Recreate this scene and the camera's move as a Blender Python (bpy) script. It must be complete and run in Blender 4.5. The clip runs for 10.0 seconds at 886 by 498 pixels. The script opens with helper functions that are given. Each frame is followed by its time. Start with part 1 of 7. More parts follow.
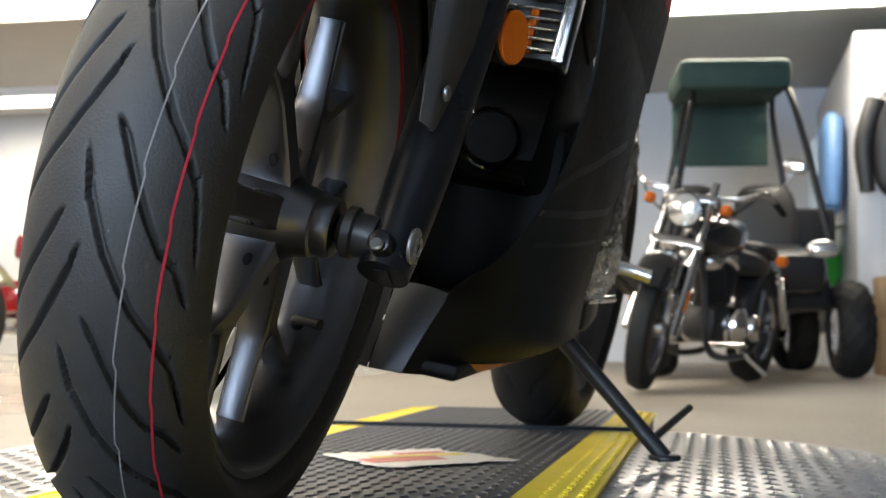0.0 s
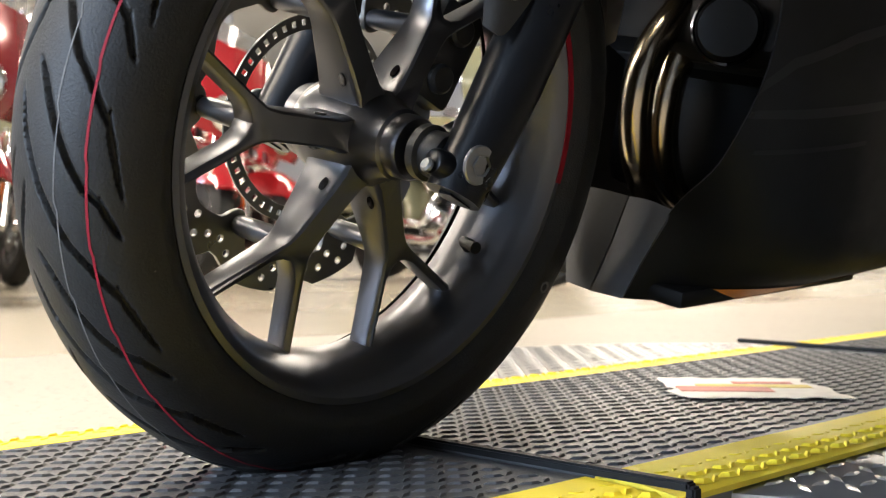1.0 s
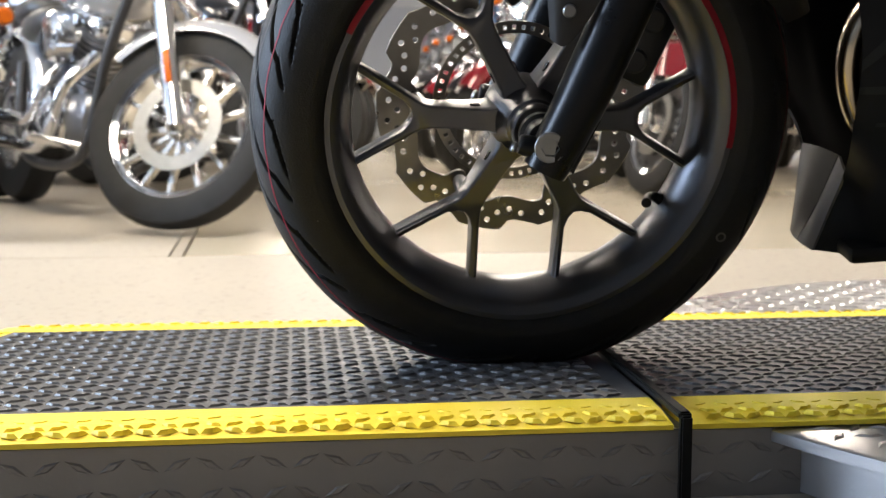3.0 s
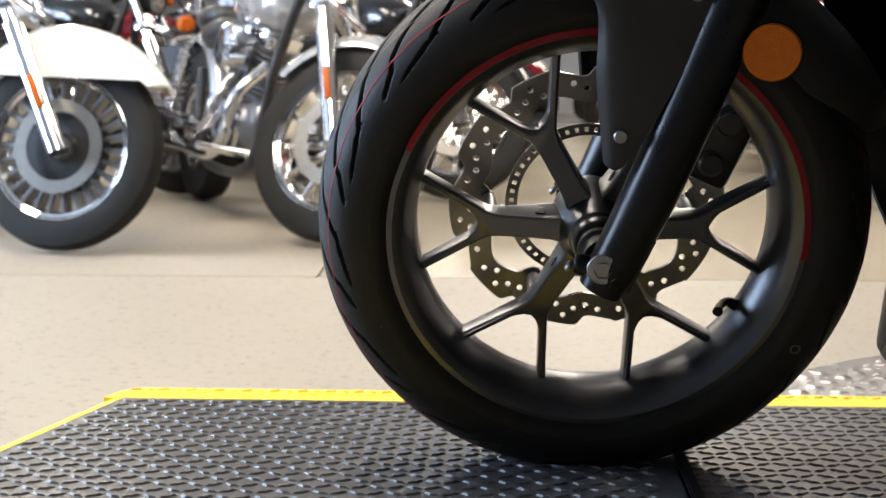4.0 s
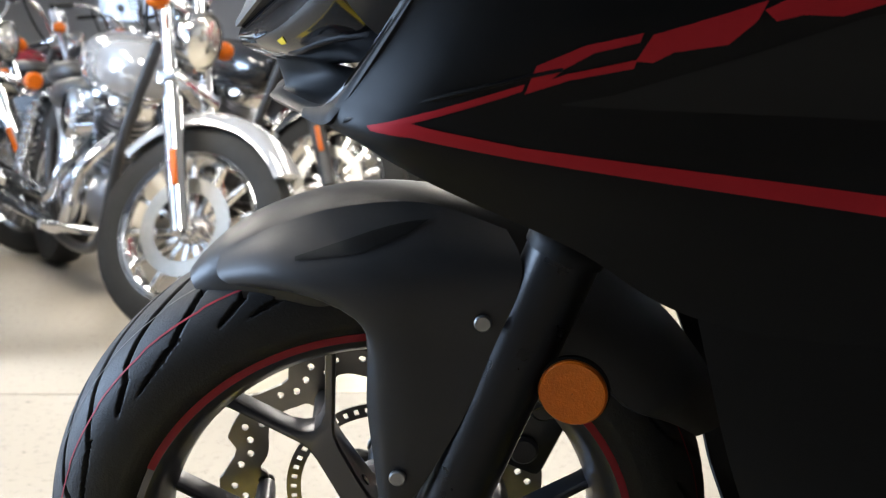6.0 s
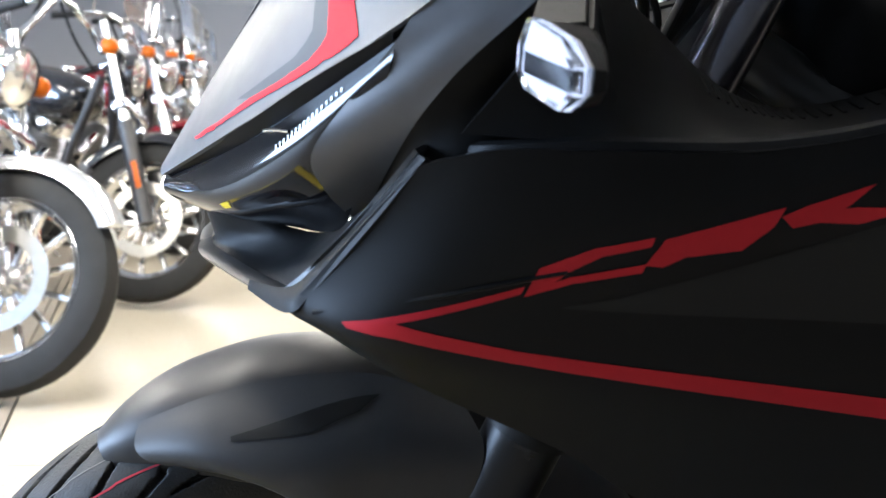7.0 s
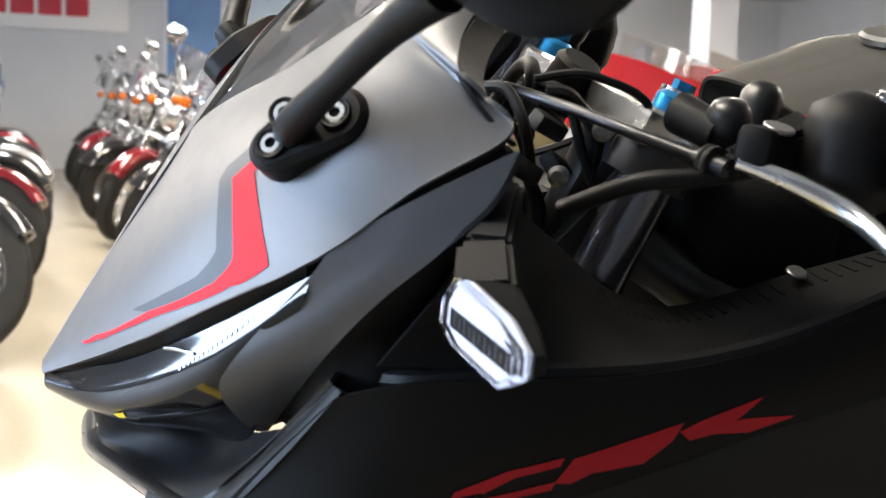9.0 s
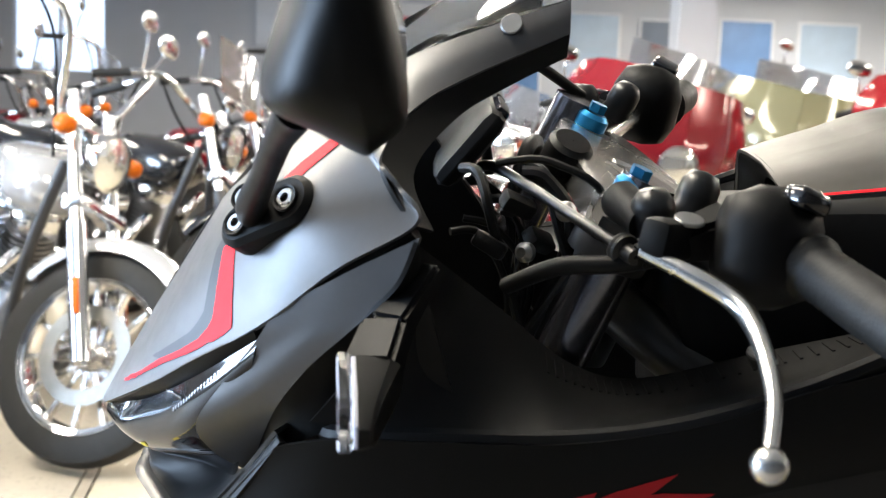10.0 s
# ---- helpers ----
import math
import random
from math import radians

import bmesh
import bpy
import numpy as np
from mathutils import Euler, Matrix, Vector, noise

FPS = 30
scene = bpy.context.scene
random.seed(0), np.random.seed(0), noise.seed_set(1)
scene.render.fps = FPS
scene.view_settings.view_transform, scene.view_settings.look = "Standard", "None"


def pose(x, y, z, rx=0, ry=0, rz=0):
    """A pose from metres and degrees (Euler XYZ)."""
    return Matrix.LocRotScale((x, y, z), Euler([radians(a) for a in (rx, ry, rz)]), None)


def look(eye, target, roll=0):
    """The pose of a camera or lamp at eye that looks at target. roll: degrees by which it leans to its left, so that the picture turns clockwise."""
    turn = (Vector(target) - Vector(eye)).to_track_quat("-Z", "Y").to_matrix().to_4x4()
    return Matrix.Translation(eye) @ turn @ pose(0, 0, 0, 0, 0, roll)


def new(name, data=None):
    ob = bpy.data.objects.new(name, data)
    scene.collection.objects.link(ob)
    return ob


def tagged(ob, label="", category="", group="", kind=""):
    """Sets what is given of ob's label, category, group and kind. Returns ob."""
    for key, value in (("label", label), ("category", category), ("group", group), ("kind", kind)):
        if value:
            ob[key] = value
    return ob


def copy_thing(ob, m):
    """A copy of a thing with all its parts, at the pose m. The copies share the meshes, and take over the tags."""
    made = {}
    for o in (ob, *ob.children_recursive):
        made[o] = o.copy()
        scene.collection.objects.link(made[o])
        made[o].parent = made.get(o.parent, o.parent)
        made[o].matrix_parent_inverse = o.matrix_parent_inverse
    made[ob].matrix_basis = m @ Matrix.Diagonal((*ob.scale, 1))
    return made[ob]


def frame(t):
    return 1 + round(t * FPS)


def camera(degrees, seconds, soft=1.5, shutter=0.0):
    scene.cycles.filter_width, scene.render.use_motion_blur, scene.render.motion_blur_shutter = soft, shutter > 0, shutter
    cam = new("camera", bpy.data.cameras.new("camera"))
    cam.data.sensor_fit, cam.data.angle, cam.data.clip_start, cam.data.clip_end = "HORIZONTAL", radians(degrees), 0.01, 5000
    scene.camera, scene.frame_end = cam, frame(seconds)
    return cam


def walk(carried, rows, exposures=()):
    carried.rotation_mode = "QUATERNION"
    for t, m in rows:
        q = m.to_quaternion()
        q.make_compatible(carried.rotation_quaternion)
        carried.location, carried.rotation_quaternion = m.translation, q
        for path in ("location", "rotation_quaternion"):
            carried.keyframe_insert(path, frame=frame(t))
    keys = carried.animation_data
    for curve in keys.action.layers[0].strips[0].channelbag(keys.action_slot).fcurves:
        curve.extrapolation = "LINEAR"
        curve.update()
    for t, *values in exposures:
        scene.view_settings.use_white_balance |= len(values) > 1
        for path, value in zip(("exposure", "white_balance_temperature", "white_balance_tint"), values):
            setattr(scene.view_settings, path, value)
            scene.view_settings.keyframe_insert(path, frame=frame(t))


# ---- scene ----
cam = camera(39.6, 10.0, soft=1.15)
cam.data.dof.use_dof = True
cam.data.dof.focus_distance = 1.06
cam.data.dof.aperture_fstop = 11.0

PATH = [
    (0.0, pose(-1.0474, -0.3862, 0.1803, 94.013, -0.393, -77.640)),
    (0.5, pose(-0.8819, -0.6044, 0.1992, 91.173, -0.781, -59.251)),
    (1.0, pose(-0.7308, -0.7923, 0.2030, 89.301, -0.286, -46.214)),
    (1.5, pose(-0.5879, -0.9709, 0.2258, 89.020, -0.390, -32.998)),
    (2.0, pose(-0.4713, -1.1773, 0.2271, 88.645, -0.382, -19.164)),
    (2.2, pose(-0.4329, -1.2526, 0.2244, 87.827, -0.433, -15.058)),
    (3.3, pose(-0.2059, -1.4001, 0.3497, 82.479, 0.005, -3.867)),
    (3.5, pose(-0.1778, -1.4031, 0.3870, 82.156, -0.020, -1.314)),
    (4.0, pose(-0.1044, -1.3888, 0.4584, 81.876, -0.003, 2.690)),
    (4.5, pose(-0.0545, -1.3927, 0.5102, 81.849, -0.069, 2.923)),
    (5.0, pose(0.0122, -1.3328, 0.5764, 81.693, -0.117, 1.878)),
    (5.5, pose(0.0368, -1.2229, 0.6529, 81.422, 0.033, 0.502)),
    (5.7, pose(0.0335, -1.1800, 0.6865, 81.331, 0.116, -0.248)),
    (6.8, pose(-0.0615, -1.0370, 0.8242, 81.931, -2.012, -8.799)),
    (7.0, pose(-0.0914, -1.0218, 0.8391, 82.082, -2.044, -11.152)),
    (7.5, pose(-0.1563, -0.9833, 0.8875, 82.464, -2.160, -16.200)),
    (8.0, pose(-0.2029, -0.9720, 0.9307, 83.268, -2.044, -22.038)),
    (8.5, pose(-0.2011, -0.9665, 0.9416, 83.230, -1.906, -23.818)),
    (9.0, pose(-0.1590, -0.9978, 0.9616, 83.183, -1.951, -20.616)),
    (9.5, pose(-0.0568, -1.0809, 0.9776, 83.488, -1.828, -13.298)),
    (10.0, pose(0.0633, -1.1281, 1.0201, 83.235, -2.131, -5.285)),
]
walk(cam, PATH, [(0.0, -0.34, 6500, 10), (0.5, -0.04, 6500, 11), (1.0, -0.14, 6600, 12), (1.5, -0.34, 6600, 12), (2.0, -0.46, 6600, 13), (3.3, -0.60, 6500, 13), (4.0, -0.82, 6450, 13), (5.5, -0.74, 6250, 12),
                 (7.0, 0.05, 5900, 11), (8.0, -0.32, 6300, 13), (9.0, -0.10, 6400, 12), (10.0, -0.06, 6350, 10)])

# ---- light ----
world = bpy.data.worlds.new("world")
scene.world = world
world.use_nodes = True
world.node_tree.nodes["Background"].inputs[0].default_value = (0.75, 0.85, 1.0, 1)
world.node_tree.nodes["Background"].inputs[1].default_value = 0.6
scene.view_settings.exposure = -0.55


def area_lamp(name, at, aim, sx, sy, watts, colour):
    data = bpy.data.lights.new(name, "AREA")
    data.shape, data.size, data.size_y, data.energy, data.color = "RECTANGLE", sx, sy, watts, colour
    ob = new(name, data)
    ob.matrix_world = look(at, aim)
    return ob


WARM, DAY = (1.0, 0.90, 0.72), (0.58, 0.76, 1.0)
CEIL = 2.75
TUBES = [(-2.3, 2.1, 165), (-3.2, 6.6, 170), (0.9, 3.4, 95), (0.9, 6.8, 150), (7.4, 4.6, 120), (10.8, 7.2, 120), (4.6, 2.2, 110), (4.6, 5.6, 130), (0.0, 9.6, 130), (5.0, 10.4, 130), (6.4, 13.2, 190), (8.2, -0.6, 120), (-0.55, 0.55, 120)]
for lx, ly, watts in TUBES:
    area_lamp("ceiling_lamp", (lx, ly, CEIL - 0.06), (lx, ly + 0.001, 0), 0.5, 2.0, watts, WARM if ly < 9 else (1.0, 0.96, 0.90))
# daylight of the shop window ahead of the bike
area_lamp("window_light", (-6.85, 1.3, 1.60), (0, 0.6, 0.9), 4.0, 2.0, 1400, DAY)


# ---- materials ----
def material(name, base, rough=0.5, metal=0.0, vary=0.15, scale=30.0, bump=0.0, bump_scale=400.0, coat=0.0, spec=0.5):
    m = bpy.data.materials.new(name)
    m.use_nodes = True
    nt = m.node_tree
    b = nt.nodes["Principled BSDF"]
    b.inputs["Roughness"].default_value, b.inputs["Metallic"].default_value = rough, metal
    b.inputs["Coat Weight"].default_value = coat
    b.inputs["Specular IOR Level"].default_value = spec
    co = nt.nodes.new("ShaderNodeTexCoord")
    n1 = nt.nodes.new("ShaderNodeTexNoise")
    n1.inputs["Scale"].default_value, n1.inputs["Detail"].default_value = scale, 6.0
    nt.links.new(co.outputs["Object"], n1.inputs["Vector"])
    mix = nt.nodes.new("ShaderNodeMix")
    mix.data_type = "RGBA"
    mix.inputs["A"].default_value = (*[c * (1 - vary) for c in base], 1)
    mix.inputs["B"].default_value = (*[min(1, c * (1 + vary)) for c in base], 1)
    nt.links.new(n1.outputs["Fac"], mix.inputs["Factor"])
    nt.links.new(mix.outputs["Result"], b.inputs["Base Color"])
    ro = nt.nodes.new("ShaderNodeMapRange")
    ro.inputs["To Min"].default_value, ro.inputs["To Max"].default_value = max(0.02, rough - 0.08), min(1, rough + 0.08)
    n2 = nt.nodes.new("ShaderNodeTexNoise")
    n2.inputs["Scale"].default_value, n2.inputs["Detail"].default_value = scale * 0.3, 4.0
    nt.links.new(co.outputs["Object"], n2.inputs["Vector"])
    nt.links.new(n2.outputs["Fac"], ro.inputs["Value"])
    nt.links.new(ro.outputs["Result"], b.inputs["Roughness"])
    if bump:
        n3 = nt.nodes.new("ShaderNodeTexNoise")
        n3.inputs["Scale"].default_value, n3.inputs["Detail"].default_value = bump_scale, 3.0
        nt.links.new(co.outputs["Object"], n3.inputs["Vector"])
        bp = nt.nodes.new("ShaderNodeBump")
        bp.inputs["Strength"].default_value, bp.inputs["Distance"].default_value = bump, 0.002
        nt.links.new(n3.outputs["Fac"], bp.inputs["Height"])
        nt.links.new(bp.outputs["Normal"], b.inputs["Normal"])
    return m


def speckle(m, colour, scale, low, high, weight=1.0):
    """Scatters small specks of another colour over a material."""
    nt = m.node_tree
    b = nt.nodes["Principled BSDF"]
    old = b.inputs["Base Color"].links[0].from_socket
    co, v, r, mx = [nt.nodes.new(k) for k in ("ShaderNodeTexCoord", "ShaderNodeTexNoise", "ShaderNodeMapRange", "ShaderNodeMix")]
    v.inputs["Scale"].default_value, v.inputs["Detail"].default_value, v.inputs["Roughness"].default_value = scale, 5.0, 0.62
    nt.links.new(co.outputs["Object"], v.inputs["Vector"])
    nt.links.new(v.outputs["Fac"], r.inputs["Value"])
    r.inputs["From Min"].default_value, r.inputs["From Max"].default_value, r.inputs["To Max"].default_value = low, high, weight
    mx.data_type = "RGBA"
    mx.inputs["B"].default_value = (*colour, 1)
    nt.links.new(r.outputs["Result"], mx.inputs["Factor"])
    nt.links.new(old, mx.inputs["A"])
    nt.links.new(mx.outputs["Result"], b.inputs["Base Color"])
    return m


def glass(name, tint, rough=0.03):
    m = bpy.data.materials.new(name)
    m.use_nodes = True
    b = m.node_tree.nodes["Principled BSDF"]
    b.inputs["Base Color"].default_value = (*tint, 1)
    b.inputs["Roughness"].default_value = rough
    b.inputs["Transmission Weight"].default_value = 1.0
    b.inputs["IOR"].default_value = 1.45
    return m


def glow(name, colour, strength):
    m = bpy.data.materials.new(name)
    m.use_nodes = True
    b = m.node_tree.nodes["Principled BSDF"]
    b.inputs["Base Color"].default_value = (*colour, 1)
    b.inputs["Emission Color"].default_value = (*colour, 1)
    b.inputs["Emission Strength"].default_value = strength
    return m


RUBBER = speckle(material("tyre_rubber", (0.0125, 0.0122, 0.012), 0.54, 0, 0.25, 60, 0.25, 500, spec=0.22), (0.16, 0.155, 0.15), 150, 0.715, 0.78, 0.8)
RUBBER_OLD = material("worn_rubber", (0.013, 0.0127, 0.0124), 0.66, 0, 0.3, 25, 0.2, 300, spec=0.25)
TYRE_RED = material("red_tyre_line", (0.22, 0.010, 0.020), 0.6, 0, 0.2, 80, spec=0.2)
RIM_TAPE = material("red_rim_tape", (0.22, 0.006, 0.014), 0.40, 0, 0.1, 60, spec=0.2)
MOULD = material("grey_mould_line", (0.105, 0.10, 0.096), 0.65, 0, 0.3, 120, spec=0.2)
RIM = material("satin_black_alloy", (0.092, 0.092, 0.099), 0.32, 0.9, 0.12, 8, 0.05, 900)
FORKM = material("black_fork_alloy", (0.004, 0.0042, 0.005), 0.30, 0.1, 0.1, 60, spec=0.22)
STEEL = material("drilled_disc_steel", (0.20, 0.19, 0.175), 0.30, 0.9, 0.15, 90, 0.04, 700)
DARKSTEEL = material("dark_coated_steel", (0.026, 0.0255, 0.025), 0.40, 0.5, 0.2, 60)
CHROME = material("chrome", (0.72, 0.73, 0.75), 0.07, 1.0, 0.04, 20)
ALLOY = material("polished_alloy", (0.62, 0.61, 0.60), 0.26, 1.0, 0.08, 60)
BOLTM = material("zinc_bolt", (0.22, 0.22, 0.22), 0.34, 0.9, 0.1, 100)
MATTE = material("matte_gunpowder_paint", (0.086, 0.085, 0.087), 0.42, 0.5, 0.05, 200, 0.03, 2500, spec=0.35)
MATTE_GUARD = material("matte_mudguard_paint", (0.030, 0.029, 0.029), 0.42, 0.2, 0.05, 200, 0.03, 2500, spec=0.18)
MATTE_DARK = material("matte_black_paint", (0.0042, 0.0041, 0.0041), 0.46, 0.0, 0.06, 200, 0.03, 2500, spec=0.12)
PLASTIC = material("black_moulded_plastic", (0.0058, 0.0058, 0.006), 0.5, 0, 0.15, 150, 0.12, 1500, spec=0.12)
SATIN = material("satin_black_plastic", (0.006, 0.0064, 0.0074), 0.34, 0, 0.1, 100, 0.03, 1500, spec=0.40)
ROTOR = material("worn_rotor_steel", (0.26, 0.25, 0.23), 0.36, 0.9, 0.2, 40, 0.05, 300)
TUBEM = material("dark_fork_tube", (0.16, 0.16, 0.18), 0.22, 0.9, 0.08, 60)
GLOSSBLK = material("gloss_black_plastic", (0.008, 0.008, 0.010), 0.09, 0, 0.05, 60, coat=0.4)
STRIPE = material("red_decal", (0.72, 0.006, 0.014), 0.55, 0, 0.06, 150, spec=0.12)
STRIPE_DK = material("dark_red_decal", (0.34, 0.010, 0.016), 0.5, 0, 0.06, 150, spec=0.15)
GREYDEC = material("slate_grey_decal", (0.030, 0.034, 0.040), 0.45, 0.1, 0.06, 150, spec=0.25)
AMBER = material("amber_reflector", (0.40, 0.085, 0.002), 0.3, 0, 0.25, 120, 0.3, 500, spec=0.2)
AMBERDK = material("amber_sticker", (0.50, 0.17, 0.02), 0.4, 0, 0.2, 60)
LENSBLK = material("dark_headlight_lens", (0.004, 0.004, 0.005), 0.04, 0, 0.05, 60, spec=0.36)
PANEL = material("black_recess_paint", (0.005, 0.005, 0.0052), 0.36, 0, 0.06, 100, spec=0.2)
REFLECT = material("silvery_reflector", (0.36, 0.355, 0.39), 0.40, 0.3, 0.15, 60)
LENS = glass("clear_lens", (0.95, 0.96, 1.0))
SMOKE = glass("smoked_screen", (0.93, 0.93, 0.94), 0.03)
TANKM = material("matte_tank_paint", (0.044, 0.041, 0.036), 0.45, 0.3, 0.05, 150, 0.03, 2500, spec=0.3)
BRONZE = material("heat_tinted_steel", (0.46, 0.38, 0.28), 0.22, 1.0, 0.25, 14)
BLUEAN = material("blue_anodised", (0.02, 0.20, 0.42), 0.3, 0.8, 0.1, 60)
MIRRORM = material("mirror_glass", (0.85, 0.86, 0.88), 0.03, 1.0, 0.01, 10)
YELLOW = material("yellow_safety_edge", (0.80, 0.60, 0.03), 0.55, 0, 0.14, 12, 0.2, 250)
MATBLK = material("black_vinyl_mat", (0.052, 0.052, 0.055), 0.42, 0, 0.3, 14, 0.25, 300)
PLATE = material("steel_tread_plate", (0.46, 0.46, 0.47), 0.30, 0.9, 0.2, 9, 0.1, 200)
PLATESIDE = material("grey_painted_plate", (0.20, 0.19, 0.185), 0.5, 0.3, 0.2, 8, 0.1, 200)


# ---- building helpers ----
def link_mesh(name, bm, mat, parent=None, label="", smooth=40):
    me = bpy.data.meshes.new(name)
    bm.normal_update()
    bm.to_mesh(me)
    bm.free()
    me.materials.append(mat)
    if smooth:
        me.shade_smooth()
        me.set_sharp_from_angle(angle=radians(smooth))
    ob = new(name, me)
    if parent:
        ob.parent = parent
    return tagged(ob, label)


def part(name, bm, mat, parent, label="", smooth=40):
    return link_mesh(name, bm, mat, parent, label, smooth)


def empty(name, m=None):
    ob = new(name)
    ob.empty_display_size = 0.1
    if m:
        ob.matrix_world = m
    return ob


def spline(pts, n):
    """A smooth line through pts, with n steps between each two."""
    p = [Vector(q) for q in pts]
    if len(p) == 2:
        return [p[0].lerp(p[1], i / n) for i in range(n + 1)]
    out = []
    for i in range(len(p) - 1):
        a, b, c, d = p[max(i - 1, 0)], p[i], p[i + 1], p[min(i + 2, len(p) - 1)]
        for k in range(n):
            t = k / n
            out.append(0.5 * (2 * b + (c - a) * t + (2 * a - 5 * b + 4 * c - d) * t * t + (3 * b - a - 3 * c + d) * t ** 3))
    return out + [p[-1]]


def tube(bm, pts, r, seg=12, steps=6, cap=True):
    """A round tube through pts; r is one radius or one for each point."""
    line = spline(pts, steps)
    rs = r if isinstance(r, (list, tuple)) else [r] * len(pts)
    prev, rings = None, []
    for i, p in enumerate(line):
        d = (line[min(i + 1, len(line) - 1)] - line[max(i - 1, 0)]).normalized()
        if prev is None:
            u = d.cross(Vector((0, 0, 1)) if abs(d.z) < 0.9 else Vector((1, 0, 0))).normalized()
        else:
            u = (prev - d * prev.dot(d)).normalized()
        prev, v = u, d.cross(u)
        f = i / steps
        k = min(int(f), len(rs) - 2)
        rad = rs[k] + (rs[k + 1] - rs[k]) * (f - k)
        rings.append([bm.verts.new(p + rad * (math.cos(a) * u + math.sin(a) * v)) for a in [2 * math.pi * j / seg for j in range(seg)]])
    for a, b in zip(rings, rings[1:]):
        for j in range(seg):
            bm.faces.new((a[j], a[(j + 1) % seg], b[(j + 1) % seg], b[j]))
    if cap:
        bm.faces.new(rings[0][::-1])
        bm.faces.new(rings[-1])


def lathe(bm, profile, seg=48, at=(0, 0, 0), axis=(0, 1, 0), closed=False, start=0.0, turn=360.0):
    """Turns a profile of (radius, along) round an axis."""
    ax = Vector(axis).normalized()
    u = ax.cross(Vector((0, 0, 1)) if abs(ax.z) < 0.9 else Vector((1, 0, 0))).normalized()
    v = ax.cross(u)
    full = abs(turn - 360) < 1e-6
    rings = []
    for i in range(seg if full else seg + 1):
        a = radians(start + turn * i / seg)
        w = math.cos(a) * u + math.sin(a) * v
        rings.append([bm.verts.new(Vector(at) + r * w + y * ax) for r, y in profile])
    n = len(profile)
    for i in range(len(rings) if full else len(rings) - 1):
        a, b = rings[i], rings[(i + 1) % len(rings)]
        for j in range(n if closed else n - 1):
            k = (j + 1) % n
            bm.faces.new((a[j], a[k], b[k], b[j]))
    bmesh.ops.recalc_face_normals(bm, faces=bm.faces)


def disc_solid(bm, at, axis, r, h, seg=24, bevel=0.0):
    b = bevel
    lathe(bm, [(0.0005, -h / 2), (r - b, -h / 2), (r, -h / 2 + b), (r, h / 2 - b), (r - b, h / 2), (0.0005, h / 2)], seg, at, axis)


def box(bm, at, size, turn=(0, 0, 0), bevel=0.0):
    m = pose(*at, *turn) @ Matrix.Diagonal((*size, 1))
    made = bmesh.ops.create_cube(bm, size=1, matrix=m)
    if bevel:
        es = {e for v in made["verts"] for e in v.link_edges}
        bmesh.ops.bevel(bm, geom=list(es), offset=bevel, segments=2, affect="EDGES", profile=0.5)


def beam(bm, a, b, wa, ha, wb, hb, up=(0, 1, 0), bevel=0.002):
    """A tapered bar from a to b, w across and h along up."""
    a, b, up = Vector(a), Vector(b), Vector(up)
    d = (b - a).normalized()
    s = d.cross(up).normalized()
    up = s.cross(d)
    vs = []
    for p, w, h in ((a, wa, ha), (b, wb, hb)):
        vs.append([bm.verts.new(p + s * i * w / 2 + up * j * h / 2) for i, j in ((-1, -1), (1, -1), (1, 1), (-1, 1))])
    fs = [bm.faces.new(vs[0][::-1]), bm.faces.new(vs[1])]
    for j in range(4):
        fs.append(bm.faces.new((vs[0][j], vs[0][(j + 1) % 4], vs[1][(j + 1) % 4], vs[1][j])))
    bmesh.ops.recalc_face_normals(bm, faces=fs)
    if bevel:
        bmesh.ops.bevel(bm, geom=list({e for f in fs for e in f.edges}), offset=bevel, segments=2, affect="EDGES")


def flat(outline, holes, thick, bevel=0.0006):
    """A plate in the xy plane with holes through it, as a bmesh."""
    cu = bpy.data.curves.new("plate", "CURVE")
    cu.dimensions, cu.fill_mode, cu.extrude, cu.bevel_depth, cu.bevel_resolution = "2D", "BOTH", thick / 2, bevel, 0
    for loop in [outline] + holes:
        sp = cu.splines.new("POLY")
        sp.points.add(len(loop) - 1)
        for q, p in zip(sp.points, loop):
            q.co = (p[0], p[1], 0, 1)
        sp.use_cyclic_u = True
    ob = bpy.data.objects.new("plate", cu)
    scene.collection.objects.link(ob)
    me = bpy.data.meshes.new_from_object(ob.evaluated_get(bpy.context.evaluated_depsgraph_get()))
    bm = bmesh.new()
    bm.from_mesh(me)
    bpy.data.objects.remove(ob)
    bpy.data.curves.remove(cu)
    bpy.data.meshes.remove(me)
    bmesh.ops.remove_doubles(bm, verts=bm.verts, dist=1e-6)
    return bm


def ring_of(r, n=16, at=(0, 0)):
    return [(at[0] + r * math.cos(2 * math.pi * i / n), at[1] + r * math.sin(2 * math.pi * i / n)) for i in range(n)]


def cr(a, b, c, d, t):
    return 0.5 * (2 * b + (c - a) * t + (2 * a - 5 * b + 4 * c - d) * t * t + (3 * b - a - 3 * c + d) * t ** 3)


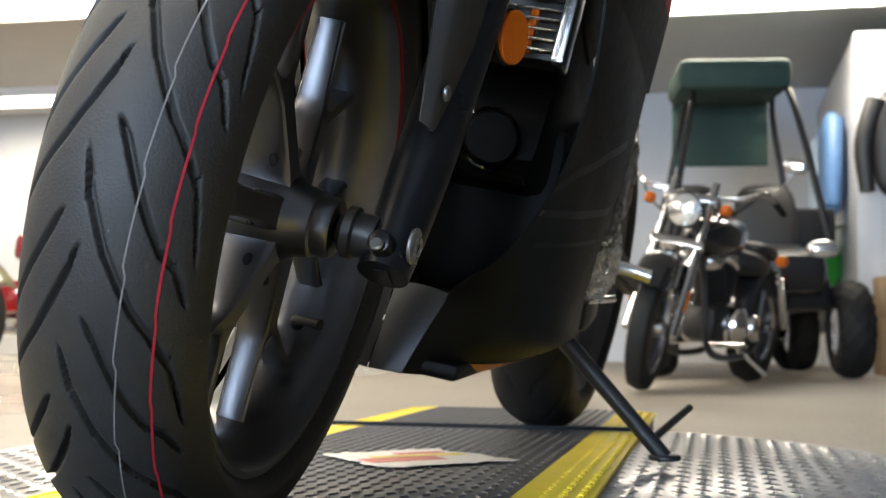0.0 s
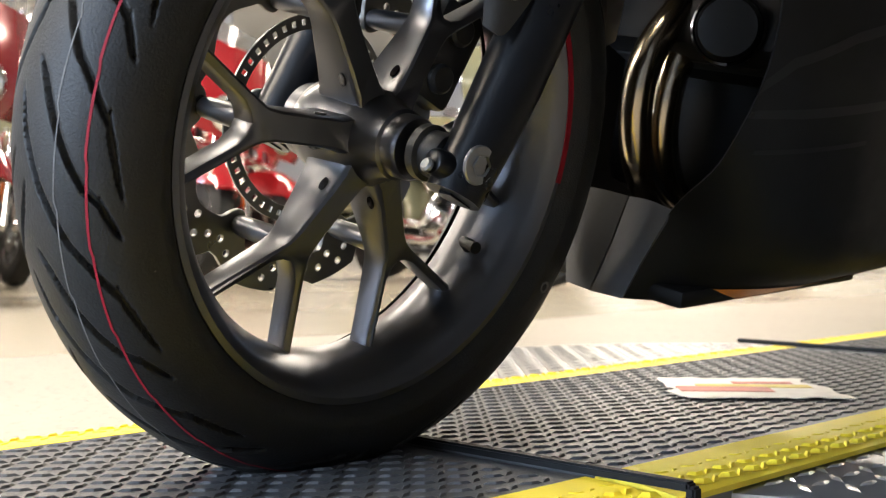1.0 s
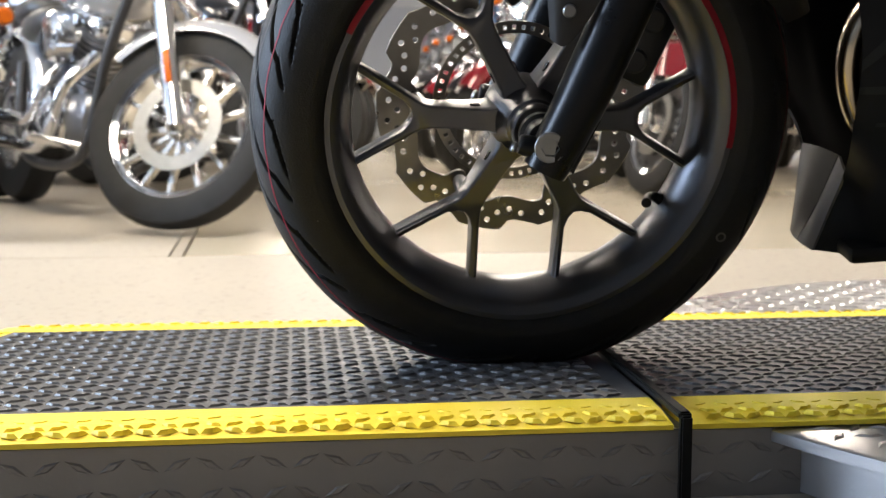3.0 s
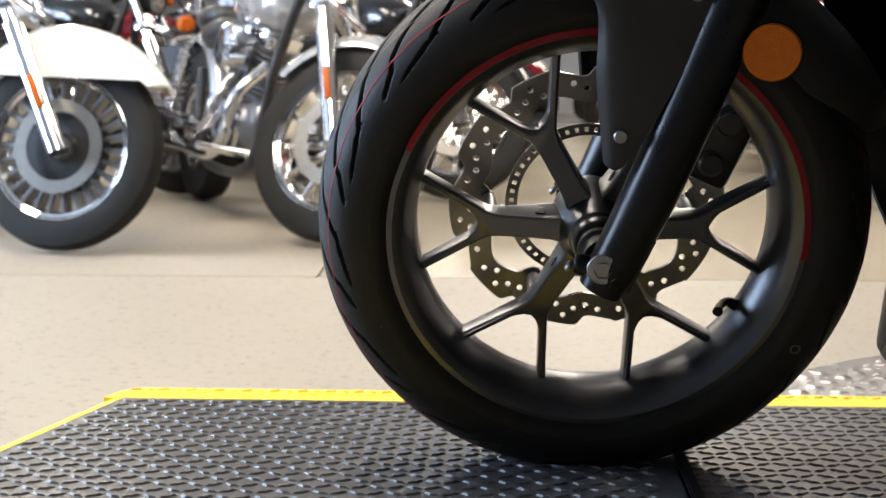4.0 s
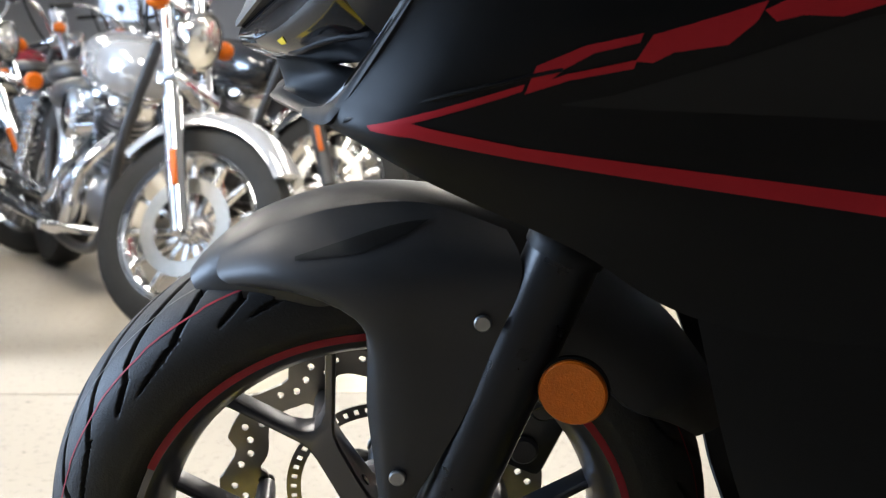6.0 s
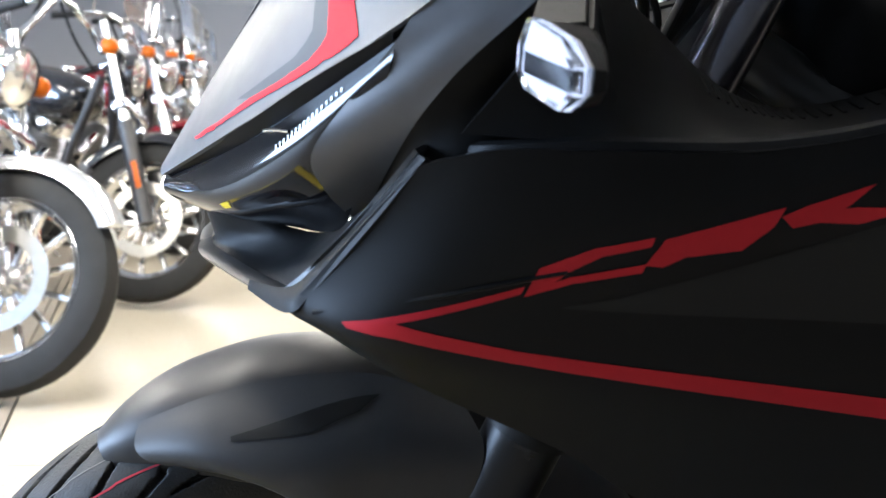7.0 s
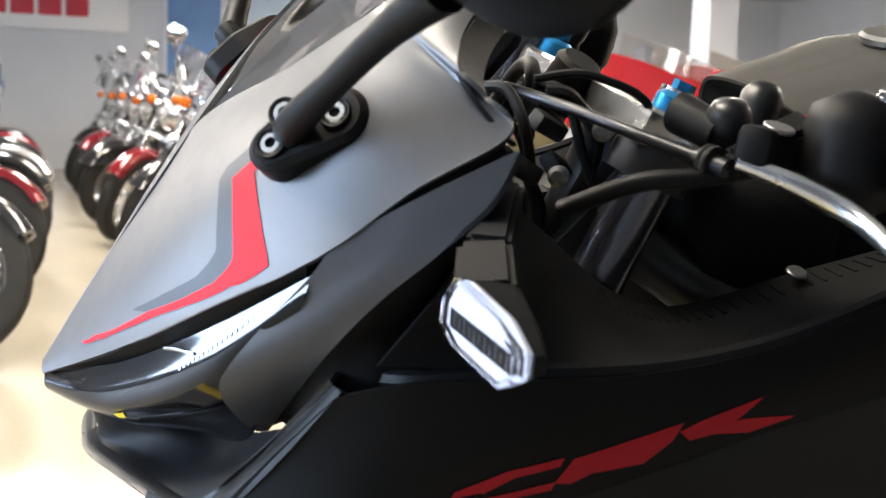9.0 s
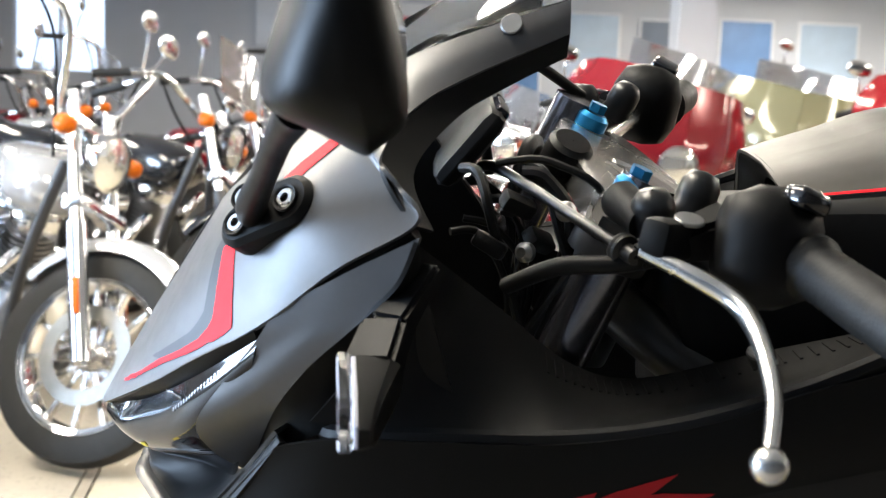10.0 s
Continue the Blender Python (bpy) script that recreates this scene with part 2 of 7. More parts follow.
class Surface:
    """A smooth sheet through a grid of points; side -1 is as given, 1 its mirror image across the bike's middle."""

    def __init__(self, rows, side=-1):
        self.g = [[Vector((p[0], -p[1] * side, p[2])) for p in r] for r in rows]
        self.side, self.net = side, []

    def at(self, u, v):
        g, n, m = self.g, len(self.g[0]) - 1, len(self.g) - 1
        fu, fv = min(max(u, 0), 1) * n, min(max(v, 0), 1) * m
        i, j = min(int(fu), n - 1), min(int(fv), m - 1)
        fu, fv = fu - i, fv - j
        cols = []
        for jj in (j - 1, j, j + 1, j + 2):
            r = g[min(max(jj, 0), m)]
            cols.append(cr(r[max(i - 1, 0)], r[i], r[i + 1], r[min(i + 2, n)], fu))
        return cr(*cols, fv)

    def normal(self, u, v):
        e = 0.004
        n = (self.at(u + e, v) - self.at(u - e, v)).cross(self.at(u, v + e) - self.at(u, v - e))
        n = n.normalized() if n.length > 1e-12 else Vector((0, self.side, 0))
        return n

    def shell(self, nu, nv, thick, flip=1):
        """A sheet of that thickness; it grows against its normal times flip."""
        bm = bmesh.new()
        a = [[bm.verts.new(self.at(i / nu, j / nv)) for i in range(nu + 1)] for j in range(nv + 1)]
        b = [[bm.verts.new(self.at(i / nu, j / nv) - flip * thick * self.normal(i / nu, j / nv)) for i in range(nu + 1)] for j in range(nv + 1)]
        for j in range(nv):
            for i in range(nu):
                bm.faces.new((a[j][i], a[j][i + 1], a[j + 1][i + 1], a[j + 1][i]))
                bm.faces.new((b[j][i], b[j + 1][i], b[j + 1][i + 1], b[j][i + 1]))
        rim = [(0, i) for i in range(nu)] + [(j, nu) for j in range(nv)] + [(nv, i) for i in range(nu, 0, -1)] + [(j, 0) for j in range(nv, 0, -1)]
        for k, (j, i) in enumerate(rim):
            j2, i2 = rim[(k + 1) % len(rim)]
            bm.faces.new((a[j][i], b[j][i], b[j2][i2], a[j2][i2]))
        bmesh.ops.remove_doubles(bm, verts=bm.verts, dist=1e-5)
        bmesh.ops.recalc_face_normals(bm, faces=bm.faces)
        return bm

    def find(self, x, z):
        """The (u, v) at which the sheet has that x and z."""
        if not self.net:
            self.net = [(self.at(i / 24, j / 24), i / 24, j / 24) for i in range(25) for j in range(25)]
        best = min(self.net, key=lambda q: (q[0].x - x) ** 2 + (q[0].z - z) ** 2)
        u, v, h = best[1], best[2], 0.02
        for k in range(12):
            cand = [(u, v)] + [(min(1, max(0, u + a * h)), min(1, max(0, v + b * h))) for a, b in ((1, 0), (-1, 0), (0, 1), (0, -1), (1, 1), (-1, -1), (1, -1), (-1, 1))]
            w = min(cand, key=lambda q: (self.at(*q).x - x) ** 2 + (self.at(*q).z - z) ** 2)
            if w == (u, v):
                h *= 0.5
            u, v = w
        return u, v

    def paint(self, one, two, steps=8, lift=0.0012, flip=1):
        """A decal between two lines given by their x and z."""
        def fine(line):
            out = []
            for (x0, z0), (x1, z1) in zip(line, line[1:]):
                out += [(x0 + (x1 - x0) * k / steps, z0 + (z1 - z0) * k / steps) for k in range(steps)]
            return [self.find(*p) for p in out + [line[-1]]]
        return self.decal(fine(one), fine(two), 1, lift, flip)

    def decal(self, one, two, steps=12, lift=0.0012, flip=1):
        """A thin strip on the sheet between two lines of (u, v)."""
        bm = bmesh.new()

        def run(line):
            pts = []
            for (u0, v0), (u1, v1) in zip(line, line[1:]):
                pts += [(u0 + (u1 - u0) * k / steps, v0 + (v1 - v0) * k / steps) for k in range(steps)]
            return pts + [line[-1]]

        la, lb, rows = run(one), run(two), []
        for (u0, v0), (u1, v1) in zip(la, lb):
            row = []
            for k in range(5):
                u, v = u0 + (u1 - u0) * k / 4, v0 + (v1 - v0) * k / 4
                row.append(bm.verts.new(self.at(u, v) + flip * lift * self.normal(u, v)))
            rows.append(row)
        for r, s in zip(rows, rows[1:]):
            for k in range(4):
                bm.faces.new((r[k], r[k + 1], s[k + 1], s[k]))
        return bm


def bolt(bm, at, axis, r=0.007, h=0.004):
    ax = Vector(axis).normalized()
    disc_solid(bm, Vector(at) + ax * h / 2, axis, r, h, 18, h * 0.3)
    lathe(bm, [(r * 0.55, h * 1.02), (r * 0.5, h * 0.4), (0.0003, h * 0.4)], 6, at, axis)


def lozenges(bm, poly, z, pitch, length, width, height, yaw=0.0, keep=None):
    """Raised tread bars over a rectangle (x0, y0, x1, y1), turned left and right by turns."""
    x0, y0, x1, y1 = poly
    nx, ny = int((x1 - x0) / pitch), int((y1 - y0) / pitch)
    for i in range(nx):
        for j in range(ny):
            c = Vector((x0 + (i + 0.5) * pitch, y0 + (j + 0.5) * pitch, z))
            if keep and not keep(c.x, c.y):
                continue
            a = radians(27 if (i + j) % 2 else -27) + yaw
            d, s = Vector((math.cos(a), math.sin(a), 0)), Vector((-math.sin(a), math.cos(a), 0))
            base = [c + d * length / 2, c + s * width / 2, c - d * length / 2, c - s * width / 2]
            top = [c + (p - c) * 0.55 + Vector((0, 0, height)) for p in base]
            vb, vt = [bm.verts.new(p) for p in base], [bm.verts.new(p) for p in top]
            bm.faces.new(vt)
            for k in range(4):
                bm.faces.new((vb[k], vb[(k + 1) % 4], vt[(k + 1) % 4], vt[k]))


def prism(bm, outline, z0, z1, bevel=0.0):
    lo, hi = [bm.verts.new((x, y, z0)) for x, y in outline], [bm.verts.new((x, y, z1)) for x, y in outline]
    fs = [bm.faces.new(lo[::-1]), bm.faces.new(hi)]
    n = len(outline)
    for k in range(n):
        fs.append(bm.faces.new((lo[k], lo[(k + 1) % n], hi[(k + 1) % n], hi[k])))
    if bevel:
        bmesh.ops.bevel(bm, geom=list(fs[1].edges), offset=bevel, segments=2, affect="EDGES")
    return fs


# ---- the platform with its mats ----
FLOOR = -0.085
Y0, Y1, BAND, TIP = -0.247, 0.389, 0.086, 0.027        # the mat's near and far edges, and its yellow edge


def front_x(y):
    return -0.646 + (y - 0.389) * 0.285


def mat_piece(x0, x1, slanted):
    """One length of mat with yellow edges; the first has a skewed front end with a yellow edge too."""
    th = empty("safety_mat")
    tagged(th, "black diamond-tread vinyl mat with yellow edges lying on a steel platform", "mat", "mat lengths", "")
    fx = front_x if slanted else (lambda y: x0)
    inner = TIP if slanted else 0.0
    bm = bmesh.new()
    prism(bm, [(fx(Y0 + BAND) + inner, Y0 + BAND), (x1, Y0 + BAND), (x1, Y1 - BAND), (fx(Y1 - BAND) + inner, Y1 - BAND)], -0.012, -0.002)
    part("mat_body", bm, MATBLK, th)
    bm = bmesh.new()
    lozenges(bm, (min(fx(Y0), fx(Y1)), Y0 + BAND + 0.004, x1 - 0.004, Y1 - BAND - 0.004), -0.0022, 0.0206, 0.0228, 0.0066, 0.0024, 0.0,
             (lambda x, y: x > fx(y) + inner + 0.010))
    tagged(part("tread_relief", bm, MATBLK, th, smooth=0), kind="stuff")
    for ya, yb in ((Y0, Y0 + BAND), (Y1 - BAND, Y1)):
        out, inn = (ya, yb) if ya == Y0 else (yb, ya)
        bm = bmesh.new()
        prof = [(out, -0.014), (out, -0.009), ((out + inn) / 2, -0.003), (inn, -0.0015), (inn, -0.014)]
        ends = [[bm.verts.new((fx(y) if s == 0 else x1, y, z)) for y, z in prof] for s in (0, 1)]
        bm.faces.new(ends[0]), bm.faces.new(ends[1][::-1])
        for k in range(5):
            bm.faces.new((ends[0][k], ends[1][k], ends[1][(k + 1) % 5], ends[0][(k + 1) % 5]))
        bmesh.ops.recalc_face_normals(bm, faces=bm.faces)
        edge = part("yellow_edge", bm, YELLOW, th, "yellow vinyl edging", 0)
        bm = bmesh.new()
        lozenges(bm, (min(fx(ya), fx(yb)), min(ya, yb) + 0.002, x1 - 0.003, max(ya, yb) - 0.002), -0.0062, 0.0206, 0.0228, 0.0066, 0.0046, 0.0,
                 (lambda x, y: x > fx(y) + 0.012))
        tagged(part("edge_relief", bm, YELLOW, edge, smooth=0), kind="stuff")
    if slanted:
        bm = bmesh.new()
        prof = [(0.0, -0.014), (0.0, -0.009), (TIP * 0.5, -0.0035), (TIP, -0.0015), (TIP, -0.014)]
        ends = [[bm.verts.new((fx(y) + dx, y, zz)) for dx, zz in prof] for y in (Y0 + BAND, Y1 - BAND)]
        bm.faces.new(ends[0][::-1]), bm.faces.new(ends[1])
        for k in range(5):
            bm.faces.new((ends[0][k], ends[0][(k + 1) % 5], ends[1][(k + 1) % 5], ends[1][k]))
        bmesh.ops.recalc_face_normals(bm, faces=bm.faces)
        part("yellow_edge", bm, YELLOW, th, "yellow vinyl edging", 0)
    return th


mat_piece(-0.66, 0.103, True)
mat_piece(0.117, 1.335, False)
mat_piece(1.349, 2.05, False)

plat = empty("display_platform")
tagged(plat, "low grey steel tread-plate platform on the showroom floor", "platform")
bm = bmesh.new()
prism(bm, [(front_x(Y0) + 0.01, Y0 + 0.006), (2.04, Y0 + 0.006), (2.04, Y1 - 0.006), (front_x(Y1) + 0.01, Y1 - 0.006)], FLOOR, -0.0145, 0.002)
part("deck", bm, PLATESIDE, plat)
bm = bmesh.new()
lozenges(bm, (-0.75, -0.08, 2.0, -0.02), 0, 0.030, 0.030, 0.008, 0.0018)
bmesh.ops.transform(bm, matrix=pose(0, Y0 + 0.0058, 0.0, 90, 0, 0), verts=bm.verts)
tagged(part("side_tread", bm, PLATESIDE, plat, smooth=0), kind="stuff")

turn = empty("turntable_plate")
tagged(turn, "round silver diamond-plate turntable under the mats", "turntable")
TC, TR = (0.905, 0.036), 0.753
bm = bmesh.new()
lathe(bm, [(0.001, FLOOR + 0.002), (TR - 0.03, FLOOR + 0.002), (TR - 0.03, -0.032), (TR, -0.030), (TR, -0.019), (TR - 0.004, -0.0165), (0.001, -0.0165)], 96, (TC[0], TC[1], 0), (0, 0, 1))
part("plate", bm, PLATE, turn)
bm = bmesh.new()
lozenges(bm, (TC[0] - TR, TC[1] - TR, TC[0] + TR, TC[1] + TR), -0.0166, 0.030, 0.033, 0.010, 0.0022, 0.4,
         (lambda x, y: (x - TC[0]) ** 2 + (y - TC[1]) ** 2 < (TR - 0.03) ** 2 and not (Y0 + 0.0 < y < Y1 - 0.0)))
tagged(part("plate_tread", bm, PLATE, turn, smooth=0), kind="stuff")

for x, ya, yb in ((0.110, -0.262, 0.385), (1.342, -0.255, 0.42)):
    st = empty("joint_strip")
    tagged(st, "thin black rubber strip covering the joint between two mats", "strip", "joint strips")
    bm = bmesh.new()
    beam(bm, (x, ya, 0.0035), (x + 0.006, yb, 0.0035), 0.013, 0.008, 0.013, 0.008, (0, 0, 1), 0.002)
    if x < 1:
        beam(bm, (x, ya - 0.001, 0.004), (x, ya - 0.001, FLOOR + 0.004), 0.012, 0.009, 0.012, 0.009, (0, 1, 0), 0.002)
    part("strip", bm, PLASTIC, st)

dec = empty("floor_sticker")
tagged(dec, "torn pale paper sticker with faded red print on mat", "sticker")
random.seed(4)
bm = bmesh.new()
pts = []
corners = [(0.725, -0.105), (0.862, 0.044), (0.723, 0.186), (0.571, 0.046)]
for (xa, ya), (xb, yb) in zip(corners, corners[1:] + corners[:1]):
    for k in range(9):
        pts.append((xa + (xb - xa) * k / 9 + random.uniform(-0.010, 0.010), ya + (yb - ya) * k / 9 + random.uniform(-0.010, 0.010)))
prism(bm, pts, 0.0016, 0.0026)
PAPER = material("torn_paper", (0.62, 0.58, 0.52), 0.6, 0, 0.2, 40)
PRINT = material("faded_print", (0.52, 0.16, 0.12), 0.6, 0, 0.4, 30)
PRINT2 = material("faded_yellow_print", (0.60, 0.46, 0.10), 0.6, 0, 0.4, 30)
part("paper", bm, PAPER, dec)
for cx, cy, sx, sy, mm in ((0.68, 0.05, 0.05, 0.12, PRINT), (0.735, 0.04, 0.03, 0.15, PRINT2), (0.775, 0.05, 0.02, 0.08, PRINT)):
    bm = bmesh.new()
    box(bm, (cx, cy, 0.0031), (sx, sy, 0.0008), (0, 0, 42))
    part("print_bar", bm, mm, dec, smooth=0)


# ---- the motorcycle: its frame leans on the stand; x to the rear, y to its right, z up ----
bike = empty("sport_motorcycle", pose(-0.0019, 0.0569, 0.0, 11.5, 0, -3.927))
tagged(bike, "matte black faired sport motorcycle with red stripes leaning on its stand", "motorcycle")
WHEEL = pose(0.006, 0.002, 0.294, 2.292, -4.644, 5.449)     # the front wheel, steered a little to the left
YC = 0.009


def wheel_part(name, bm, mat, label="", smooth=40, parent=None):
    bmesh.ops.transform(bm, matrix=WHEEL, verts=bm.verts)
    return part(name, bm, mat, parent or bike, label, smooth)


def tyre_mesh(outer, half, bead, nt, ns, groove, yc=0.0):
    """A tyre with its grooves cut in; groove(angle, s) gives the depth at s from -1 to 1 across the tread."""
    bm = bmesh.new()
    rc = outer - half * 0.98
    prof = []
    for j in range(ns + 1):
        s = -1 + 2 * j / ns
        a = s * 1.55
        prof.append((rc + half * 0.98 * math.cos(a) ** 0.72, half * math.sin(a), s))
    side = [(bead + 0.006, half * 0.93), (bead, half * 0.82), (bead - 0.008, half * 0.72)]
    full = [(r, -y, None) for r, y in side[::-1]] + prof + [(r, y, None) for r, y in side]
    rings = []
    for i in range(nt):
        a = 2 * math.pi * i / nt
        ring = []
        for r, y, s in full:
            if s is not None:
                d = groove(a, s)
                k = math.cos(s * 1.55)
                r, y = r - d * max(k, 0.2), y - d * math.sin(s * 1.55)
            ring.append(bm.verts.new((r * math.cos(a), yc + y, r * math.sin(a))))
        rings.append(ring)
    n = len(full)
    for i in range(nt):
        p, q = rings[i], rings[(i + 1) % nt]
        for j in range(n - 1):
            bm.faces.new((p[j], q[j], q[j + 1], p[j + 1]))
    return bm


# grooves of the tread: (degrees round the wheel, place across the tread); each repeats fourteen times
GROOVES = [[(159.8, 0.05), (162.5, 0.09), (166.5, 0.18), (171.8, 0.32), (177.8, 0.53), (183.2, 0.71), (186.5, 0.80)],
           [(181.2, 0.20), (186.5, 0.34), (190.5, 0.46), (197.8, 0.68), (200.5, 0.76)],
           [(173.0, 0.11), (177.5, 0.04), (184.5, -0.12), (188.2, -0.23), (192.0, -0.35), (195.0, -0.48), (200.0, -0.65), (205.2, -0.72), (210.0, -0.77)],
           [(168.3, -0.04), (171.0, -0.13), (177.0, -0.28), (180.5, -0.38), (183.8, -0.49), (185.8, -0.61), (190.8, -0.74)]]
PITCH = 360 / 14


def sport_groove(a, s):
    """Long grooves that sweep from the middle of the tread to its shoulders."""
    deep, deg = 0.0, math.degrees(a)
    for line in GROOVES:
        lo, hi = sorted((line[0][1], line[-1][1]))
        if not lo - 0.02 < s < hi + 0.02:
            continue
        for (d0, s0), (d1, s1) in zip(line, line[1:]):
            if min(s0, s1) <= s <= max(s0, s1) or (line[0][1] == s0 and abs(s - s0) < 0.02) or (line[-1][1] == s1 and abs(s - s1) < 0.02):
                k = (s - s0) / (s1 - s0)
                off = (deg - (d0 + (d1 - d0) * k) + PITCH / 2) % PITCH - PITCH / 2
                slope = (d1 - d0) / (s1 - s0) * 5.4 / 112
                away = abs(off) * 5.4 / math.hypot(1, slope)
                end = max(0.0, min(1.0, (s - lo + 0.02) / 0.06, (hi + 0.02 - s) / 0.08))
                wide = 3.2 * (0.3 + 0.7 * end)
                if away < wide:
                    deep = max(deep, 0.0058 * min(1.0, (wide - away) / 1.3) * min(1, end * 2))
    return deep


wheel_part("front_tyre", tyre_mesh(0.312, 0.070, 0.232, 1500, 150, sport_groove, 0.016), RUBBER, "new front sport tyre with slanted grooves", 60)


def tread_line(s0, width, lift, wob):
    bm = bmesh.new()
    half, rc, n = 0.070, 0.312 - 0.070 * 0.98, 1120
    rows = []
    for i in range(n):
        a = 2 * math.pi * i / n
        zig = (a * 28 / (2 * math.pi) + s0 * 2) % 1.0
        off = wob * (zig if zig < 0.9 else (1 - zig) * 9)
        row = []
        for k in (-0.5, 0.5):
            b = (s0 + off + k * width) * 1.55
            r, y = rc + (half * 0.98 + lift) * abs(math.cos(b)) ** 0.72, (half + lift) * math.sin(b)
            row.append(bm.verts.new((r * math.cos(a), 0.016 + y, r * math.sin(a))))
        rows.append(row)
    for i in range(n):
        p, q = rows[i], rows[(i + 1) % n]
        bm.faces.new((p[0], q[0], q[1], p[1]))
    return bm


wheel_part("red_tread_line", tread_line(-0.525, 0.019, 0.0004, 0.014), TYRE_RED, "thin red line on the tread")
wheel_part("mould_line", tread_line(-0.285, 0.011, 0.0004, 0.026), MOULD, "pale grey mould line along the tread")

# rim barrel with its two flanges
bm = bmesh.new()
prof = [(0.232, -0.052), (0.2325, -0.0475), (0.222, -0.044), (0.2165, -0.036), (0.2085, -0.022), (0.2055, -0.006), (0.2055, 0.010), (0.2085, 0.024), (0.2165, 0.037), (0.222, 0.045),
        (0.2325, 0.0475), (0.232, 0.052), (0.226, 0.052), (0.219, 0.048)]
inner = [(0.214, 0.041), (0.2045, 0.026), (0.1995, 0.012), (0.1995, -0.008), (0.2040, -0.024), (0.2130, -0.040), (0.2185, -0.0475), (0.226, -0.052)]
lathe(bm, [(r, y + YC) for r, y in prof + inner], 128, closed=True)
rim = wheel_part("front_rim", bm, RIM, "satin black cast alloy rim", 30)
TAPE0 = -148
for s in (-1, 1):
    bm = bmesh.new()
    lathe(bm, [(0.2335, YC + s * 0.0515), (0.2335, YC + s * 0.0530), (0.2265, YC + s * 0.0530), (0.2265, YC + s * 0.0515)], 80, closed=True, start=TAPE0, turn=160)
    wheel_part("rim_tape", bm, RIM_TAPE, "red rim tape", 30, rim)


def pol(r, deg, y=0.0):
    return Vector((r * math.cos(radians(deg)), y, r * math.sin(radians(deg))))


# six forked spokes: a trunk that splits into two thin arms, deeper towards the hub
SPOKE = [(0.026, 0.0235), (0.036, 0.0172), (0.046, 0.0142), (0.068, 0.0132), (0.106, 0.0136), (0.1185, 0.0152), (0.127, 0.0196), (0.186, 0.0548), (0.194, 0.0600), (0.2040, 0.0618),
         (0.2068, 0.0490), (0.1990, 0.0487), (0.193, 0.0474), (0.142, 0.0172), (0.134, 0.0080), (0.131, 0.0)]
SPOKE += [(x, -z) for x, z in SPOKE[-2::-1]]


def spoke_mesh(mid):
    """A spoke with rounded edges; its half depth falls from hub to rim."""
    n, c, d = len(SPOKE), math.cos(radians(mid)), math.sin(radians(mid))
    bm, rings = bmesh.new(), []
    for inset, level in ((0.0030, -1.0), (0.0009, -0.90), (0.0, -0.72), (0.0, 0.72), (0.0009, 0.90), (0.0030, 1.0)):
        ring = []
        for k, (x, z) in enumerate(SPOKE):
            (xa, za), (xb, zb) = SPOKE[k - 1], SPOKE[(k + 1) % n]
            t = Vector((xb - xa, zb - za)).normalized()
            px, pz = x + t.y * inset, z - t.x * inset
            half = float(np.interp(x, (0.026, 0.060, 0.100, 0.130, 0.190, 0.207), (0.030, 0.025, 0.0185, 0.0140, 0.0118, 0.0150)))
            ring.append(bm.verts.new((px * c - pz * d, 0.010 + level * half, px * d + pz * c)))
        rings.append(ring)
    for a, b in zip(rings, rings[1:]):
        for k in range(n):
            bm.faces.new((a[k], a[(k + 1) % n], b[(k + 1) % n], b[k]))
    caps = [bm.faces.new(rings[0][::-1]), bm.faces.new(rings[-1])]
    bm.normal_update()
    bmesh.ops.triangulate(bm, faces=caps, ngon_method="EAR_CLIP")
    bmesh.ops.recalc_face_normals(bm, faces=bm.faces)
    return bm


for k in range(6):
    mid = 173.3 + 60 * k
    sp = wheel_part("spoke", spoke_mesh(mid), RIM, "", 28)
    for e in (-1, 1):
        out = (pol(1, mid + 90 * e)).normalized()
        bm = bmesh.new()
        disc_solid(bm, (0, 0, 0), (0, 0, 1), 1.0, 1.0, 20)
        frame_m = Matrix((pol(1, mid), Vector((0, 1, 0)), out)).transposed().to_4x4()
        frame_m.translation = pol(0.060, mid, -0.001) + out * 0.0142
        bmesh.ops.transform(bm, matrix=frame_m @ Matrix.Diagonal((0.0062, 0.0036, 0.0022, 1)), verts=bm.verts)
        wheel_part("spoke_pocket", bm, GLOSSBLK, "dark slot in the spoke root", 40, sp)
    bm = bmesh.new()
    lathe(bm, [(0.001, 0.014), (0.0105, 0.014), (0.0110, 0.020), (0.0095, 0.076), (0.0085, 0.0815), (0.001, 0.0815)], 22, pol(0.1165, mid, 0.0))
    boss = wheel_part("disc_boss", bm, RIM, "alloy boss that carries the disc", 40)
    bm = bmesh.new()
    bolt(bm, pol(0.1165, mid, 0.0885), (0, 1, 0), 0.0075, 0.004)
    wheel_part("disc_bolt", bm, BOLTM, "", 30, boss)

bm = bmesh.new()
lathe(bm, [(0.012, -0.060), (0.026, -0.060), (0.028, -0.057), (0.028, -0.044), (0.031, -0.042), (0.033, -0.028), (0.042, -0.014), (0.044, 0.040), (0.040, 0.058), (0.034, 0.064), (0.034, 0.078), (0.012, 0.078)], 48, closed=True)
wheel_part("hub", bm, RIM, "black wheel hub", 35)
bm = bmesh.new()
lathe(bm, [(0.0125, -0.098), (0.019, -0.098), (0.020, -0.095), (0.020, -0.080), (0.024, -0.078), (0.024, -0.070), (0.0125, -0.062)], 40, closed=True)
wheel_part("axle_collar", bm, DARKSTEEL)

